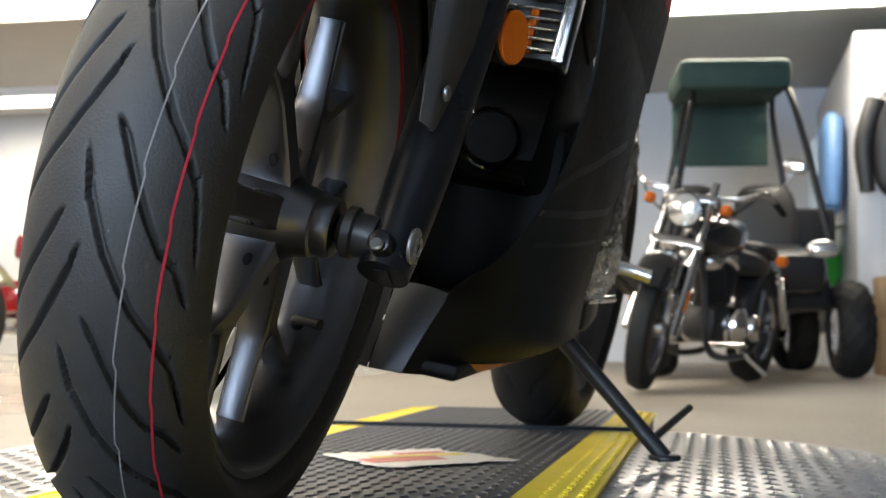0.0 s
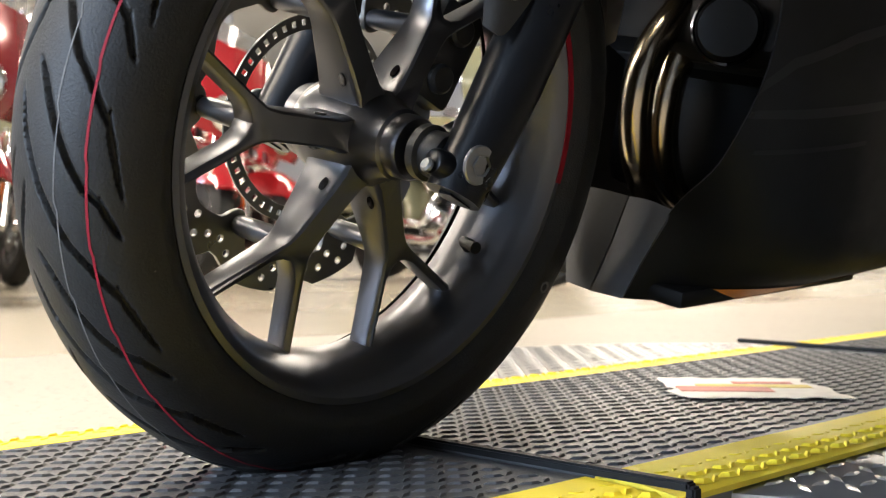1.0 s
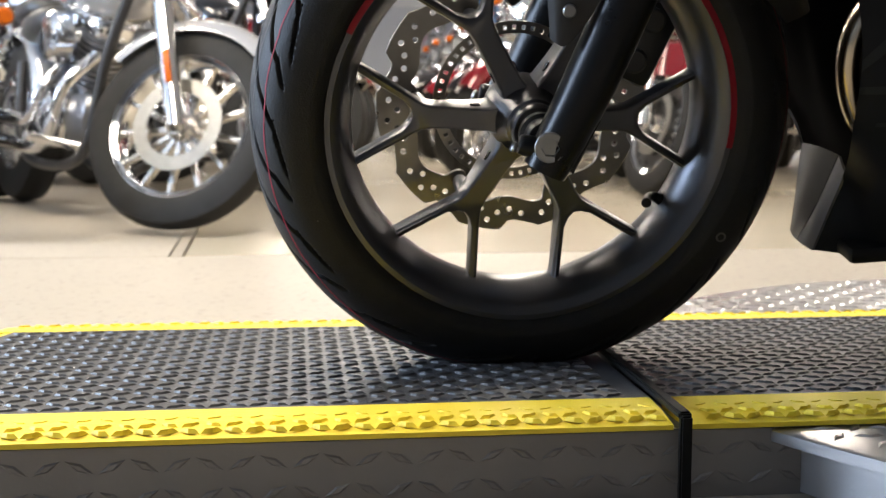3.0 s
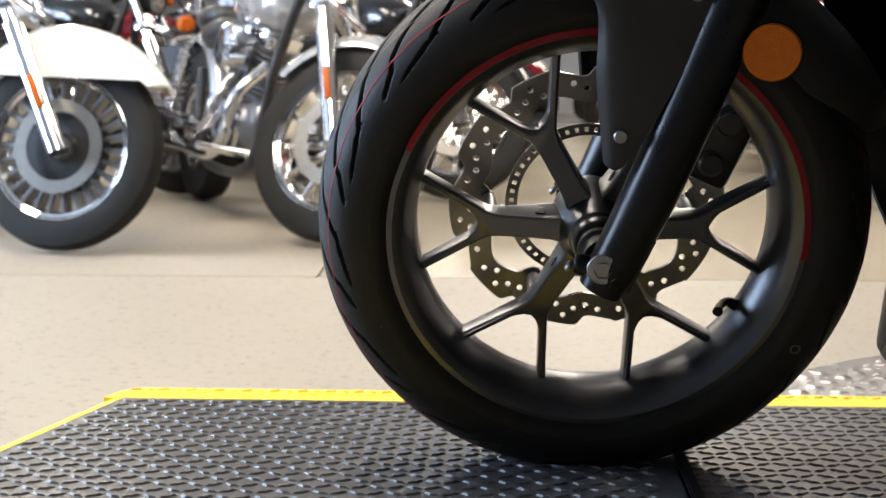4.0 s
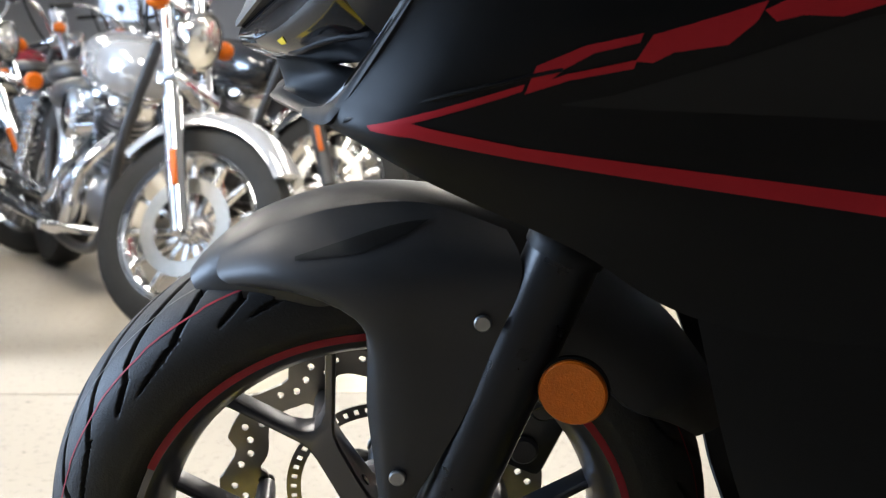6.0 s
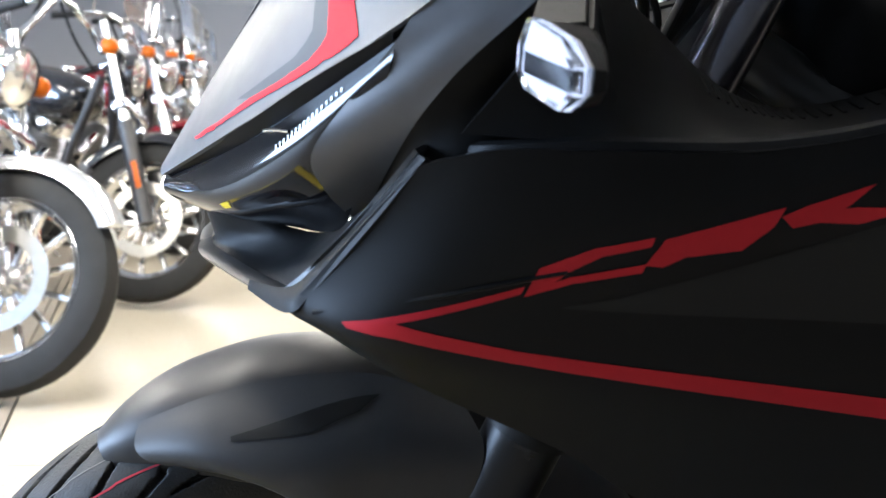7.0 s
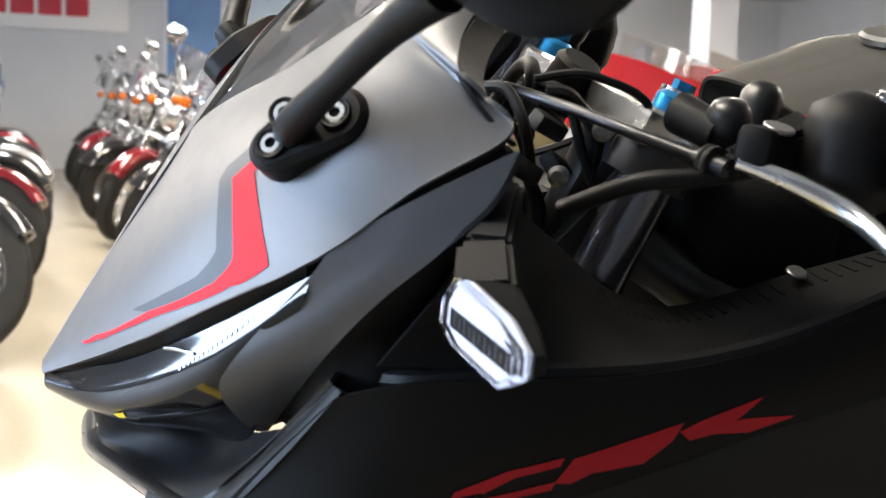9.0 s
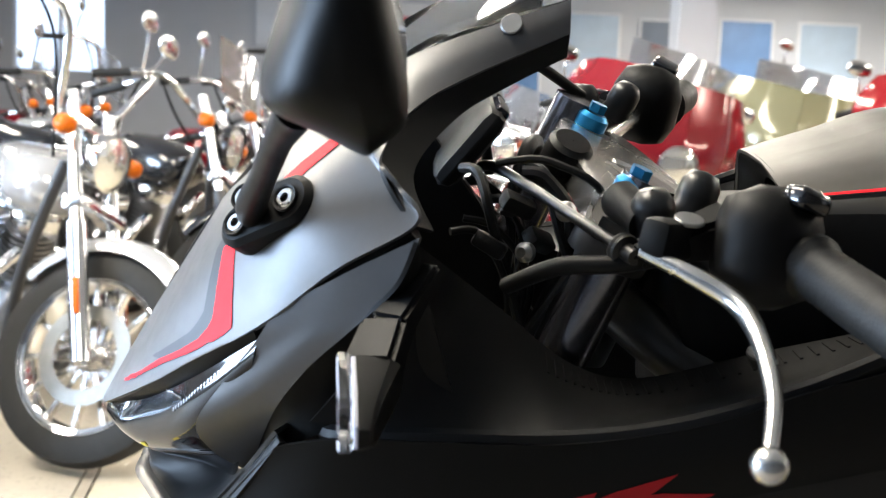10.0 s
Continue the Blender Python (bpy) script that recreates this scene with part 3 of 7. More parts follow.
# wave-shaped brake disc on the far side, its carrier and the slotted speed ring
outline = []
for i in range(360):
    a = radians(i)
    w = (i / 36.0) % 1.0
    k = 1.0 if w < 0.52 else 1 - 0.075 * min(1, (w - 0.52) / 0.10) if w < 0.72 else 1 - 0.075 * max(0, (1 - w) / 0.28) ** 0.7
    outline.append((0.1635 * k * math.cos(a), 0.1635 * k * math.sin(a)))
hole = []
for i in range(240):
    a = radians(i * 1.5)
    w = (i * 1.5 / 36.0 + 0.15) % 1.0
    tab = ((i * 1.5 - 182.3 + 30) % 60 - 30) / 8.5
    k = 0.127 + 0.006 * math.sin(2 * math.pi * w) - 0.018 * max(0.0, 1 - tab * tab) ** 0.7
    hole.append((k * math.cos(a), k * math.sin(a)))
holes = [hole]
for k in range(10):
    for da, rr in ((3, 0.149), (8, 0.139), (12.5, 0.152), (17, 0.142), (23, 0.137), (29, 0.144)):
        a = radians(36 * k + da)
        holes.append(ring_of(0.0042, 12, (rr * math.cos(a), rr * math.sin(a))))
bm = flat(outline, holes, 0.0042)
bmesh.ops.transform(bm, matrix=pose(0, 0.085, 0, 90, 9, 0), verts=bm.verts)
wheel_part("brake_disc", bm, STEEL, "drilled wave-edged steel brake disc", 30)
slots = [ring_of(0.0825, 72)]
for k in range(50):
    a0, a1 = 2 * math.pi * (k - 0.22) / 50, 2 * math.pi * (k + 0.22) / 50
    slots.append([(r * math.cos(a), r * math.sin(a)) for r, a in ((0.0865, a0), (0.0925, a0), (0.0925, a1), (0.0865, a1))])
bm = flat(ring_of(0.0965, 96), slots, 0.002, 0.0002)
bmesh.ops.transform(bm, matrix=pose(0, 0.079, 0, 90, 0, 0), verts=bm.verts)
wheel_part("speed_ring", bm, STEEL, "thin steel ring with square slots", 30)
bm = bmesh.new()
va = pol(0.1985, 323.5, 0.006)
tube(bm, [va, pol(0.186, 323.0, 0.004), pol(0.177, 321.5, -0.010), pol(0.172, 320.5, -0.026)], [0.0075, 0.0052, 0.0045, 0.0060], 14, 5)
wheel_part("tyre_valve", bm, PLASTIC, "black rubber tyre valve")
bm = bmesh.new()
lathe(bm, [(0.0062, 0), (0.0062, 0.0008), (0.0040, 0.0008), (0.0040, 0)], 24, (0, 0, 0), (0, 1, 0), closed=True)
bmesh.ops.transform(bm, matrix=Matrix.Translation(pol(0.262, 324.6, 0.016 - 0.0698)) @ pose(0, 0, 0, 6, 0, 0), verts=bm.verts)
wheel_part("balance_dot", bm, MOULD, "pale paint ring on the sidewall")

AXLE = (WHEEL.to_3x3() @ Vector((0, 1, 0))).normalized()
HUB = WHEEL @ Vector((0, YC, 0))


def across(p):
    """The mirror image of a point across the front wheel's plane."""
    p = Vector(p)
    return p - 2 * (p - HUB).dot(AXLE) * AXLE


# fork legs, axle clamps and stanchions; they turn with the wheel


def fork_leg(side):
    low, top = Vector((0.026, -0.108, 0.272)), Vector((0.163, -0.108, 0.622))
    if side > 0:
        low, top = across(low), across(top)
    bm = bmesh.new()
    tube(bm, [low + Vector((-0.012, 0, -0.012)), low + (top - low) * 0.25, low + (top - low) * 0.7, top], [0.024, 0.0285, 0.0295, 0.0305], 28, 4)
    d = (top - low).normalized()
    beam(bm, low + d * 0.070, low + Vector((-0.004, 0, 0.0)) - d * 0.016, 0.052, 0.042, 0.050, 0.038, (0, 1, 0), 0.012)
    tube(bm, [low + Vector((-0.014, 0, 0.010)), low + Vector((-0.036, 0, 0.016)), low + Vector((-0.040, 0, 0.017))], [0.0125, 0.0115, 0.0090], 18, 2)
    leg = part("fork_leg", bm, FORKM, bike, "black fork leg with axle clamp", 45)
    bm = bmesh.new()
    d = (top - low).normalized()
    tube(bm, [top, top + d * 0.012, top + d * 0.016], [0.0325, 0.0325, 0.028], 28, 2)
    part("dust_seal", bm, PLASTIC, leg)
    bm = bmesh.new()
    tube(bm, [top - d * 0.05, top + d * 0.42], 0.0205, 24, 2)
    part("stanchion", bm, TUBEM, leg, "dark fork tube")
    bm = bmesh.new()
    disc_solid(bm, low + Vector((-0.010, side * 0.023, 0.018)), (0, side, 0), 0.0165, 0.004, 28, 0.001)
    lathe(bm, [(0.0095, 0.0022), (0.0085, -0.0015), (0.0003, -0.0015)], 6, low + Vector((-0.010, side * 0.0255, 0.018)), (0, side, 0))
    part("axle_bolt", bm, BOLTM, leg, "steel hex-socket axle bolt", 30)
    bm = bmesh.new()
    bolt(bm, low + Vector((-0.043, side * 0.001, 0.012)), (-0.9, 0, 0.5), 0.0062, 0.006)
    part("pinch_bolt", bm, BOLTM, leg, "steel pinch bolt", 30)
    return leg


fork_leg(-1)
fork_leg(1)
bm = bmesh.new()
disc_solid(bm, (0.171, -0.139, 0.516), (-0.25, -1, 0.0), 0.0275, 0.006, 48, 0.0015)
refl = part("fork_reflector", bm, AMBER, bike, "round amber side reflector", 30)
bm = bmesh.new()
disc_solid(bm, (0.172, -0.134, 0.516), (-0.25, -1, 0.0), 0.029, 0.006, 48, 0.001)
part("reflector_backing", bm, PLASTIC, refl)

# caliper and hose on the far side
bm = bmesh.new()
box(bm, (0.150, 0.096, 0.372), (0.062, 0.050, 0.105), (0, 24, 0), 0.010)
box(bm, (0.172, 0.112, 0.378), (0.036, 0.040, 0.080), (0, 24, 0), 0.008)
for t in (-0.024, 0.024):
    disc_solid(bm, (0.150 + t * 0.4, 0.070, 0.372 + t), (0, 1, 0), 0.015, 0.014, 24, 0.003)
part("brake_caliper", bm, DARKSTEEL, bike, "black brake caliper", 35)
bm = bmesh.new()
tube(bm, [(0.178, 0.10, 0.42), (0.215, 0.09, 0.47), (0.20, 0.10, 0.56), (0.22, 0.06, 0.70)], 0.0048, 10, 6)
part("brake_hose", bm, PLASTIC, bike, "thin black brake hose")

# front mudguard: an arched top and a plate down each fork leg
bm = bmesh.new()
NA, NSEC = 40, 14
rows = []
for i in range(NA + 1):
    f = i / NA
    deg = 116 - 100 * f
    taper = min(1.0, (0.10 + 3.4 * f) ** 0.5, 0.45 + (1 - f) * 4)
    w = 0.074 * taper
    lift = 0.331 + 0.015 * math.sin(math.pi * min(1, f * 1.5)) + 0.030 * max(0, f - 0.45) - 0.012 * max(0, 1 - f * 6) ** 2
    drop = 0.072 * min(1, 0.35 + f * 3.4, 0.5 + (1 - f) * 3)
    row = []
    for j in range(NSEC + 1):
        b = math.pi * (j / NSEC - 0.5)
        yy = YC + w * math.copysign(abs(math.sin(b)) ** 0.8, math.sin(b))
        rr = lift - drop * (1 - abs(math.cos(b)) ** 0.75)
        row.append(pol(rr, deg, yy))
    rows.append(row)
vo = [[bm.verts.new(p) for p in r] for r in rows]
vi = [[bm.verts.new(p - Vector((p.x, 0, p.z)).normalized() * 0.003 - Vector((0, (p.y - YC) * 0.05, 0))) for p in r] for r in rows]
for i in range(NA):
    for j in range(NSEC):
        bm.faces.new((vo[i][j], vo[i][j + 1], vo[i + 1][j + 1], vo[i + 1][j]))
        bm.faces.new((vi[i][j], vi[i + 1][j], vi[i + 1][j + 1], vi[i][j + 1]))
for i in range(NA):
    for j in (0, NSEC):
        bm.faces.new((vo[i][j], vo[i + 1][j], vi[i + 1][j], vi[i][j]))
for i in (0, NA):
    for j in range(NSEC):
        bm.faces.new((vo[i][j], vo[i][j + 1], vi[i][j + 1], vi[i][j]))
bmesh.ops.recalc_face_normals(bm, faces=bm.faces)
fend = wheel_part("front_mudguard", bm, MATTE_GUARD, "matte grey front mudguard", 50)

PLATE_GRID = [[(-0.120, -0.050, 0.598), (-0.066, -0.064, 0.628), (-0.010, -0.068, 0.645), (0.054, -0.074, 0.650), (0.118, -0.096, 0.636)],
              [(-0.110, -0.077, 0.580), (-0.062, -0.106, 0.598), (-0.004, -0.121, 0.606), (0.056, -0.124, 0.612), (0.130, -0.125, 0.610)],
              [(-0.004, -0.106, 0.573), (0.006, -0.120, 0.560), (0.030, -0.126, 0.550), (0.066, -0.126, 0.545), (0.110, -0.126, 0.545)],
              [(0.006, -0.112, 0.480), (0.018, -0.122, 0.480), (0.036, -0.126, 0.480), (0.056, -0.127, 0.482), (0.084, -0.127, 0.484)],
              [(0.014, -0.114, 0.400), (0.020, -0.121, 0.396), (0.028, -0.123, 0.394), (0.038, -0.123, 0.402), (0.054, -0.124, 0.425)]]
for s in (-1, 1):
    grid = PLATE_GRID if s < 0 else [[tuple(across(p) - Vector(((-0.07, -0.05, 0, 0, 0)[k] if p[0] < -0.1 else 0, 0, (0.060, 0.030, 0, 0, 0)[k]))) for p in r] for k, r in enumerate(PLATE_GRID)]
    sheet = Surface(grid, -1)
    part("mudguard_plate", sheet.shell(28, 28, 0.004, s), MATTE_GUARD, fend, "matte grey plate bolted to the fork leg", 50)
    for at in ((0.031, -0.1255, 0.430), (0.100, -0.1275, 0.570)):
        bm = bmesh.new()
        at = Vector(at) if s < 0 else across(at)
        bolt(bm, at, (0, s, 0), 0.0072, 0.0045)
        part("plate_bolt", bm, BOLTM, fend, "zinc hex-socket bolt", 30)
    bm = sheet.decal([(0.33, 0.180), (0.60, 0.118), (0.76, 0.085)], [(0.33, 0.196), (0.56, 0.185), (0.70, 0.140)], 10, 0.0010, s)
    part("vent_slot", bm, PANEL, fend, "black vent slot", 30)


# ---- bodywork ----
COWL = [[(-0.104, 0.0, 0.785), (-0.062, 0.0, 0.860), (-0.004, 0.0, 0.957), (0.050, -0.066, 1.014), (0.090, -0.092, 1.052), (0.112, -0.099, 1.070), (0.150, -0.106, 1.098), (0.252, -0.095, 1.136)],
        [(-0.105, -0.006, 0.782), (-0.057, -0.052, 0.850), (0.009, -0.098, 0.944), (0.062, -0.146, 0.998), (0.106, -0.160, 1.034), (0.114, -0.140, 1.058), (0.153, -0.122, 1.086), (0.252, -0.101, 1.126)],
        [(-0.104, -0.010, 0.779), (-0.047, -0.098, 0.838), (0.045, -0.187, 0.922), (0.100, -0.208, 0.973), (0.150, -0.216, 1.008), (0.126, -0.182, 1.042), (0.158, -0.136, 1.073), (0.252, -0.105, 1.114)]]
SIDE = [[(0.0585, -0.1935, 0.9368), (0.047, -0.190, 0.915), (0.024, -0.176, 0.880), (0.001, -0.166, 0.840), (0.012, -0.155, 0.812), (0.029, -0.140, 0.792)],
        [(0.104, -0.2125, 0.9710), (0.095, -0.213, 0.945), (0.070, -0.204, 0.912), (0.044, -0.189, 0.872), (0.034, -0.172, 0.838), (0.032, -0.142, 0.793)],
        [(0.153, -0.2260, 1.0020), (0.141, -0.229, 0.970), (0.112, -0.222, 0.938), (0.082, -0.208, 0.903), (0.058, -0.189, 0.862), (0.036, -0.143, 0.794)]]
RECESS = [[(0.152, -0.237, 1.002), (0.140, -0.231, 0.970), (0.112, -0.222, 0.938), (0.082, -0.207, 0.903), (0.058, -0.187, 0.862), (0.036, -0.138, 0.794)],
          [(0.153, -0.224, 0.994), (0.146, -0.210, 0.958), (0.124, -0.207, 0.926), (0.096, -0.201, 0.888), (0.066, -0.188, 0.852), (0.037, -0.138, 0.793)],
          [(0.154, -0.210, 0.985), (0.154, -0.188, 0.950), (0.140, -0.190, 0.915), (0.118, -0.200, 0.872), (0.074, -0.196, 0.842), (0.038, -0.134, 0.792)]]
INNER = [[(0.150, -0.218, 0.996), (0.176, -0.150, 0.955), (0.215, -0.140, 0.922), (0.265, -0.140, 0.884), (0.315, -0.140, 0.874), (0.400, -0.134, 0.894), (0.470, -0.140, 0.915)],
         [(0.134, -0.212, 0.935), (0.170, -0.190, 0.905), (0.215, -0.186, 0.884), (0.265, -0.188, 0.872), (0.320, -0.190, 0.872), (0.400, -0.190, 0.896), (0.480, -0.190, 0.925)],
         [(0.085, -0.214, 0.868), (0.145, -0.222, 0.868), (0.205, -0.224, 0.866), (0.265, -0.226, 0.872), (0.330, -0.228, 0.884), (0.405, -0.226, 0.910), (0.490, -0.224, 0.945)]]
FLANK = [[(0.062, -0.212, 0.848), (0.105, -0.226, 0.862), (0.160, -0.232, 0.865), (0.250, -0.236, 0.868), (0.340, -0.237, 0.885), (0.420, -0.236, 0.915), (0.560, -0.225, 0.950)],
         [(0.032, -0.196, 0.806), (0.085, -0.224, 0.812), (0.150, -0.236, 0.815), (0.240, -0.240, 0.822), (0.335, -0.242, 0.848), (0.430, -0.240, 0.868), (0.580, -0.230, 0.890)],
         [(0.004, -0.182, 0.765), (0.060, -0.222, 0.768), (0.130, -0.231, 0.768), (0.220, -0.232, 0.770), (0.330, -0.228, 0.778), (0.440, -0.226, 0.786), (0.600, -0.222, 0.800)],
         [(-0.010, -0.175, 0.742), (0.040, -0.216, 0.738), (0.120, -0.226, 0.724), (0.210, -0.228, 0.708), (0.330, -0.226, 0.690), (0.450, -0.225, 0.680), (0.620, -0.220, 0.670)],
         [(0.002, -0.168, 0.730), (0.050, -0.200, 0.712), (0.090, -0.206, 0.694), (0.165, -0.210, 0.660), (0.250, -0.208, 0.610), (0.400, -0.214, 0.585), (0.640, -0.210, 0.560)]]
LOWER = [[(0.250, -0.206, 0.614), (0.330, -0.212, 0.600), (0.450, -0.216, 0.578), (0.620, -0.210, 0.562)],
         [(0.279, -0.206, 0.505), (0.350, -0.214, 0.490), (0.460, -0.218, 0.472), (0.560, -0.214, 0.455)],
         [(0.312, -0.186, 0.405), (0.372, -0.202, 0.380), (0.455, -0.212, 0.365), (0.535, -0.206, 0.355)],
         [(0.330, -0.140, 0.310), (0.388, -0.170, 0.285), (0.480, -0.192, 0.272), (0.580, -0.190, 0.268)],
         [(0.352, -0.072, 0.245), (0.400, -0.130, 0.215), (0.510, -0.170, 0.205), (0.700, -0.165, 0.215)],
         [(0.338, -0.038, 0.147), (0.410, -0.080, 0.152), (0.520, -0.115, 0.170), (0.690, -0.125, 0.198)]]
# a straight step between the two rear corners keeps the cowl's edge from folding over
COWL = [r[:5] + [tuple((p + q) / 2 for p, q in zip(r[4], r[5]))] + r[5:] for r in COWL]
GREY_EDGE = [(0.0365, 0.9815), (0.0253, 0.9706), (0.0105, 0.9523), (0.0058, 0.9437), (0.0032, 0.9276), (0.0012, 0.9078), (-0.003, 0.8999), (-0.0099, 0.8897), (-0.0286, 0.8710), (-0.046, 0.8531)]
RED_EDGE = [(0.0373, 0.9800), (0.027, 0.9670), (0.0125, 0.9485), (0.0117, 0.9380), (0.0110, 0.9285), (0.0101, 0.9087), (0.0065, 0.9017), (-0.0008, 0.8915), (-0.0176, 0.8752), (-0.0378, 0.8573), (-0.0744, 0.8190)]
RED_INNER = [(0.0395, 0.9775), (0.031, 0.9680), (0.0235, 0.9570), (0.0236, 0.9500), (0.0240, 0.9436), (0.0271, 0.9132), (0.0204, 0.9059), (0.0136, 0.8987), (-0.0069, 0.8807), (-0.0323, 0.8591), (-0.0540, 0.8385), (-0.0755, 0.8165)]
for s in (-1, 1):
    cowl = Surface(COWL, s)
    c = part("nose_cowl", cowl.shell(120, 44, 0.003, s), MATTE, bike, "matte gunpowder grey nose cowl", 60)
    side = Surface(SIDE, s)
    part("headlight_cheek", side.shell(30, 18, 0.003, -s), MATTE, bike, "matte grey cheek panel beside the headlight", 60)
    # the turned-away facet takes the black paint in place of its shade
    part("cheek_recess", Surface(RECESS, s).shell(30, 12, 0.003, -s), MATTE_DARK, bike, "panel behind the cheek with its shade put into the colour", 60)
    inner = Surface(INNER, s)
    part("inner_panel", inner.shell(40, 16, 0.003, s), PLASTIC, bike, "black textured inner panel", 60)
    for k in range(26):
        u = 0.44 + 0.021 * k
        bm = bmesh.new()
        beam(bm, inner.at(u, 0.10), inner.at(u, 0.26), 0.0022, 0.0022, 0.0022, 0.0022, tuple(inner.normal(u, 0.18)), 0)
        part("shelf_rib", bm, PLASTIC, bike, smooth=0)
    bm = bmesh.new()
    bolt(bm, (0.395, s * 0.150, 0.899), (0, s * 0.3, 1), 0.0075, 0.004)
    part("panel_bolt", bm, BOLTM, bike, "small steel bolt", 30)
    flank = Surface(FLANK, s)
    part("side_fairing", flank.shell(110, 60, 0.003, s), MATTE_DARK, bike, "matte black side fairing", 60)
    lower = Surface(LOWER if s < 0 else [[(r[0][0] + (0, 0, 0.004, 0.004, 0, 0)[k], r[0][1], r[0][2]), (r[1][0], r[1][1], r[1][2]), r[2], (0.80, r[3][1], r[3][2])] for k, r in enumerate(LOWER)], s)
    part("lower_fairing", lower.shell(30, 34, 0.003, s), MATTE_DARK, bike, "matte black lower fairing", 60)
    for nm, one, two, sh, mm, lb in (
            ("grey_stripe", GREY_EDGE, RED_EDGE[:-1], cowl, GREYDEC, "slate grey stripe"),
            ("red_stripe", RED_EDGE + [(-0.0760, 0.8172)], RED_INNER, cowl, STRIPE, "bright red stripe"),
            ("red_stripe", [(0.049, 0.9982), (0.070, 1.0198), (0.091, 1.0388), (0.112, 1.0560)], [(0.0560, 0.9990), (0.0765, 1.0196), (0.0978, 1.0391), (0.115, 1.0555)], cowl, STRIPE, "thin red stripe"),
            ("red_arrow", [(0.021, 0.747), (0.117, 0.779), (0.126, 0.782)], [(0.052, 0.7525), (0.112, 0.7725), (0.124, 0.777)], flank, STRIPE_DK, "dark red stripe"),
            ("red_arrow", [(0.021, 0.747), (0.052, 0.7525), (0.125, 0.739), (0.367, 0.707), (0.60, 0.676)], [(0.024, 0.744), (0.052, 0.743), (0.120, 0.731), (0.370, 0.692), (0.60, 0.659)], flank, STRIPE_DK, "dark red stripe"),
            ("emblem_bar", [(0.126, 0.775), (0.133, 0.794), (0.164, 0.808), (0.199, 0.816)], [(0.136, 0.779), (0.150, 0.792), (0.169, 0.803), (0.197, 0.810)], flank, STRIPE_DK, "red emblem bar"),
            ("emblem_bar", [(0.134, 0.782), (0.152, 0.789), (0.196, 0.799)], [(0.126, 0.775), (0.154, 0.785), (0.194, 0.793)], flank, STRIPE_DK, "red emblem bar"),
            ("emblem_block", [(0.195, 0.798), (0.205, 0.815), (0.250, 0.829), (0.274, 0.837)], [(0.206, 0.797), (0.219, 0.804), (0.252, 0.809), (0.269, 0.825)], flank, STRIPE_DK, "red emblem block"),
            ("emblem_wedge", [(0.272, 0.831), (0.286, 0.838), (0.326, 0.853)], [(0.280, 0.824), (0.300, 0.829), (0.314, 0.841)], flank, STRIPE_DK, "red emblem wedge"),
            ("emblem_tail", [(0.300, 0.836), (0.318, 0.838), (0.352, 0.838)], [(0.294, 0.828), (0.321, 0.827), (0.350, 0.836)], flank, STRIPE_DK, "red emblem tail"),
            ("gloss_panel", [(0.150, 0.769), (0.182, 0.775), (0.251, 0.797), (0.336, 0.826), (0.52, 0.872)], [(0.150, 0.768), (0.190, 0.766), (0.257, 0.763), (0.358, 0.758), (0.56, 0.752)], flank, PANEL, "black recessed panel")):
        if s < 0 or nm in ("red_stripe", "grey_stripe"):
            part(nm, sh.paint(one, two, 6, 0.0004 if nm == "gloss_panel" else 0.0007, s), mm, bike, lb, 60)
    # raised line above the arrow
    bm = bmesh.new()
    tube(bm, [flank.at(*flank.find(x, z)) for x, z in ((0.004, 0.746), (0.071, 0.771), (0.129, 0.787), (0.150, 0.792))], 0.0016, 8, 6)
    part("fairing_crease", bm, MATTE_DARK, bike, "raised crease on the side fairing")
    # added dark strips behind the panel gaps, in place of the shade there
    for nm, ln in (("gap_strip", [(0.042, -0.172, 0.914), (0.064, -0.182, 0.933), (0.107, -0.198, 0.966), (0.150, -0.208, 1.000)]),
                   ("gap_strip", [(0.094, -0.196, 0.852), (0.112, -0.214, 0.858), (0.160, -0.224, 0.864), (0.260, -0.228, 0.868), (0.340, -0.230, 0.884), (0.420, -0.228, 0.914), (0.49, -0.22, 0.945)])):
        bm = bmesh.new()
        tube(bm, [(x, -s * y, z) for x, y, z in ln], 0.0068, 8, 6)
        part(nm, bm, PLASTIC, bike, "added dark strip behind the panel gap")
    bm = Surface([[(0.150, -0.214, 1.006), (0.127, -0.181, 1.041), (0.159, -0.135, 1.072), (0.205, -0.116, 1.094), (0.252, -0.104, 1.113)],
                  [(0.162, -0.198, 0.998), (0.148, -0.168, 1.028), (0.176, -0.124, 1.056), (0.212, -0.106, 1.076), (0.252, -0.096, 1.096)]], s).shell(26, 5, 0.003, s)
    part("cowl_return", bm, PLASTIC, bike, "black folded edge of the cowl", 40)
    # lip round the front of the side fairing
    bm = Surface([[(-0.037, -0.106, 0.735), (-0.012, -0.160, 0.751), (0.006, -0.167, 0.769), (0.034, -0.184, 0.808), (0.062, -0.203, 0.852)],
                  [(-0.038, -0.108, 0.732), (-0.013, -0.170, 0.746), (0.002, -0.177, 0.764), (0.032, -0.193, 0.806), (0.063, -0.209, 0.853)],
                  [(-0.038, -0.108, 0.7285), (-0.012, -0.176, 0.740), (0.004, -0.184, 0.758), (0.034, -0.200, 0.803), (0.065, -0.213, 0.852)]], s).shell(30, 6, 0.005, s)
    part("fairing_lip", bm, PLASTIC, bike, "bevelled front lip of the side fairing", 40)
    chin = [(-0.076, -0.002, 0.722), (-0.0735, -0.0306, 0.724), (-0.056, -0.068, 0.7265), (-0.038, -0.104, 0.7295), (-0.015, -0.160, 0.740)]
    brim = [(x + 0.009, y + 0.006, z + 0.0045) for x, y, z in chin]
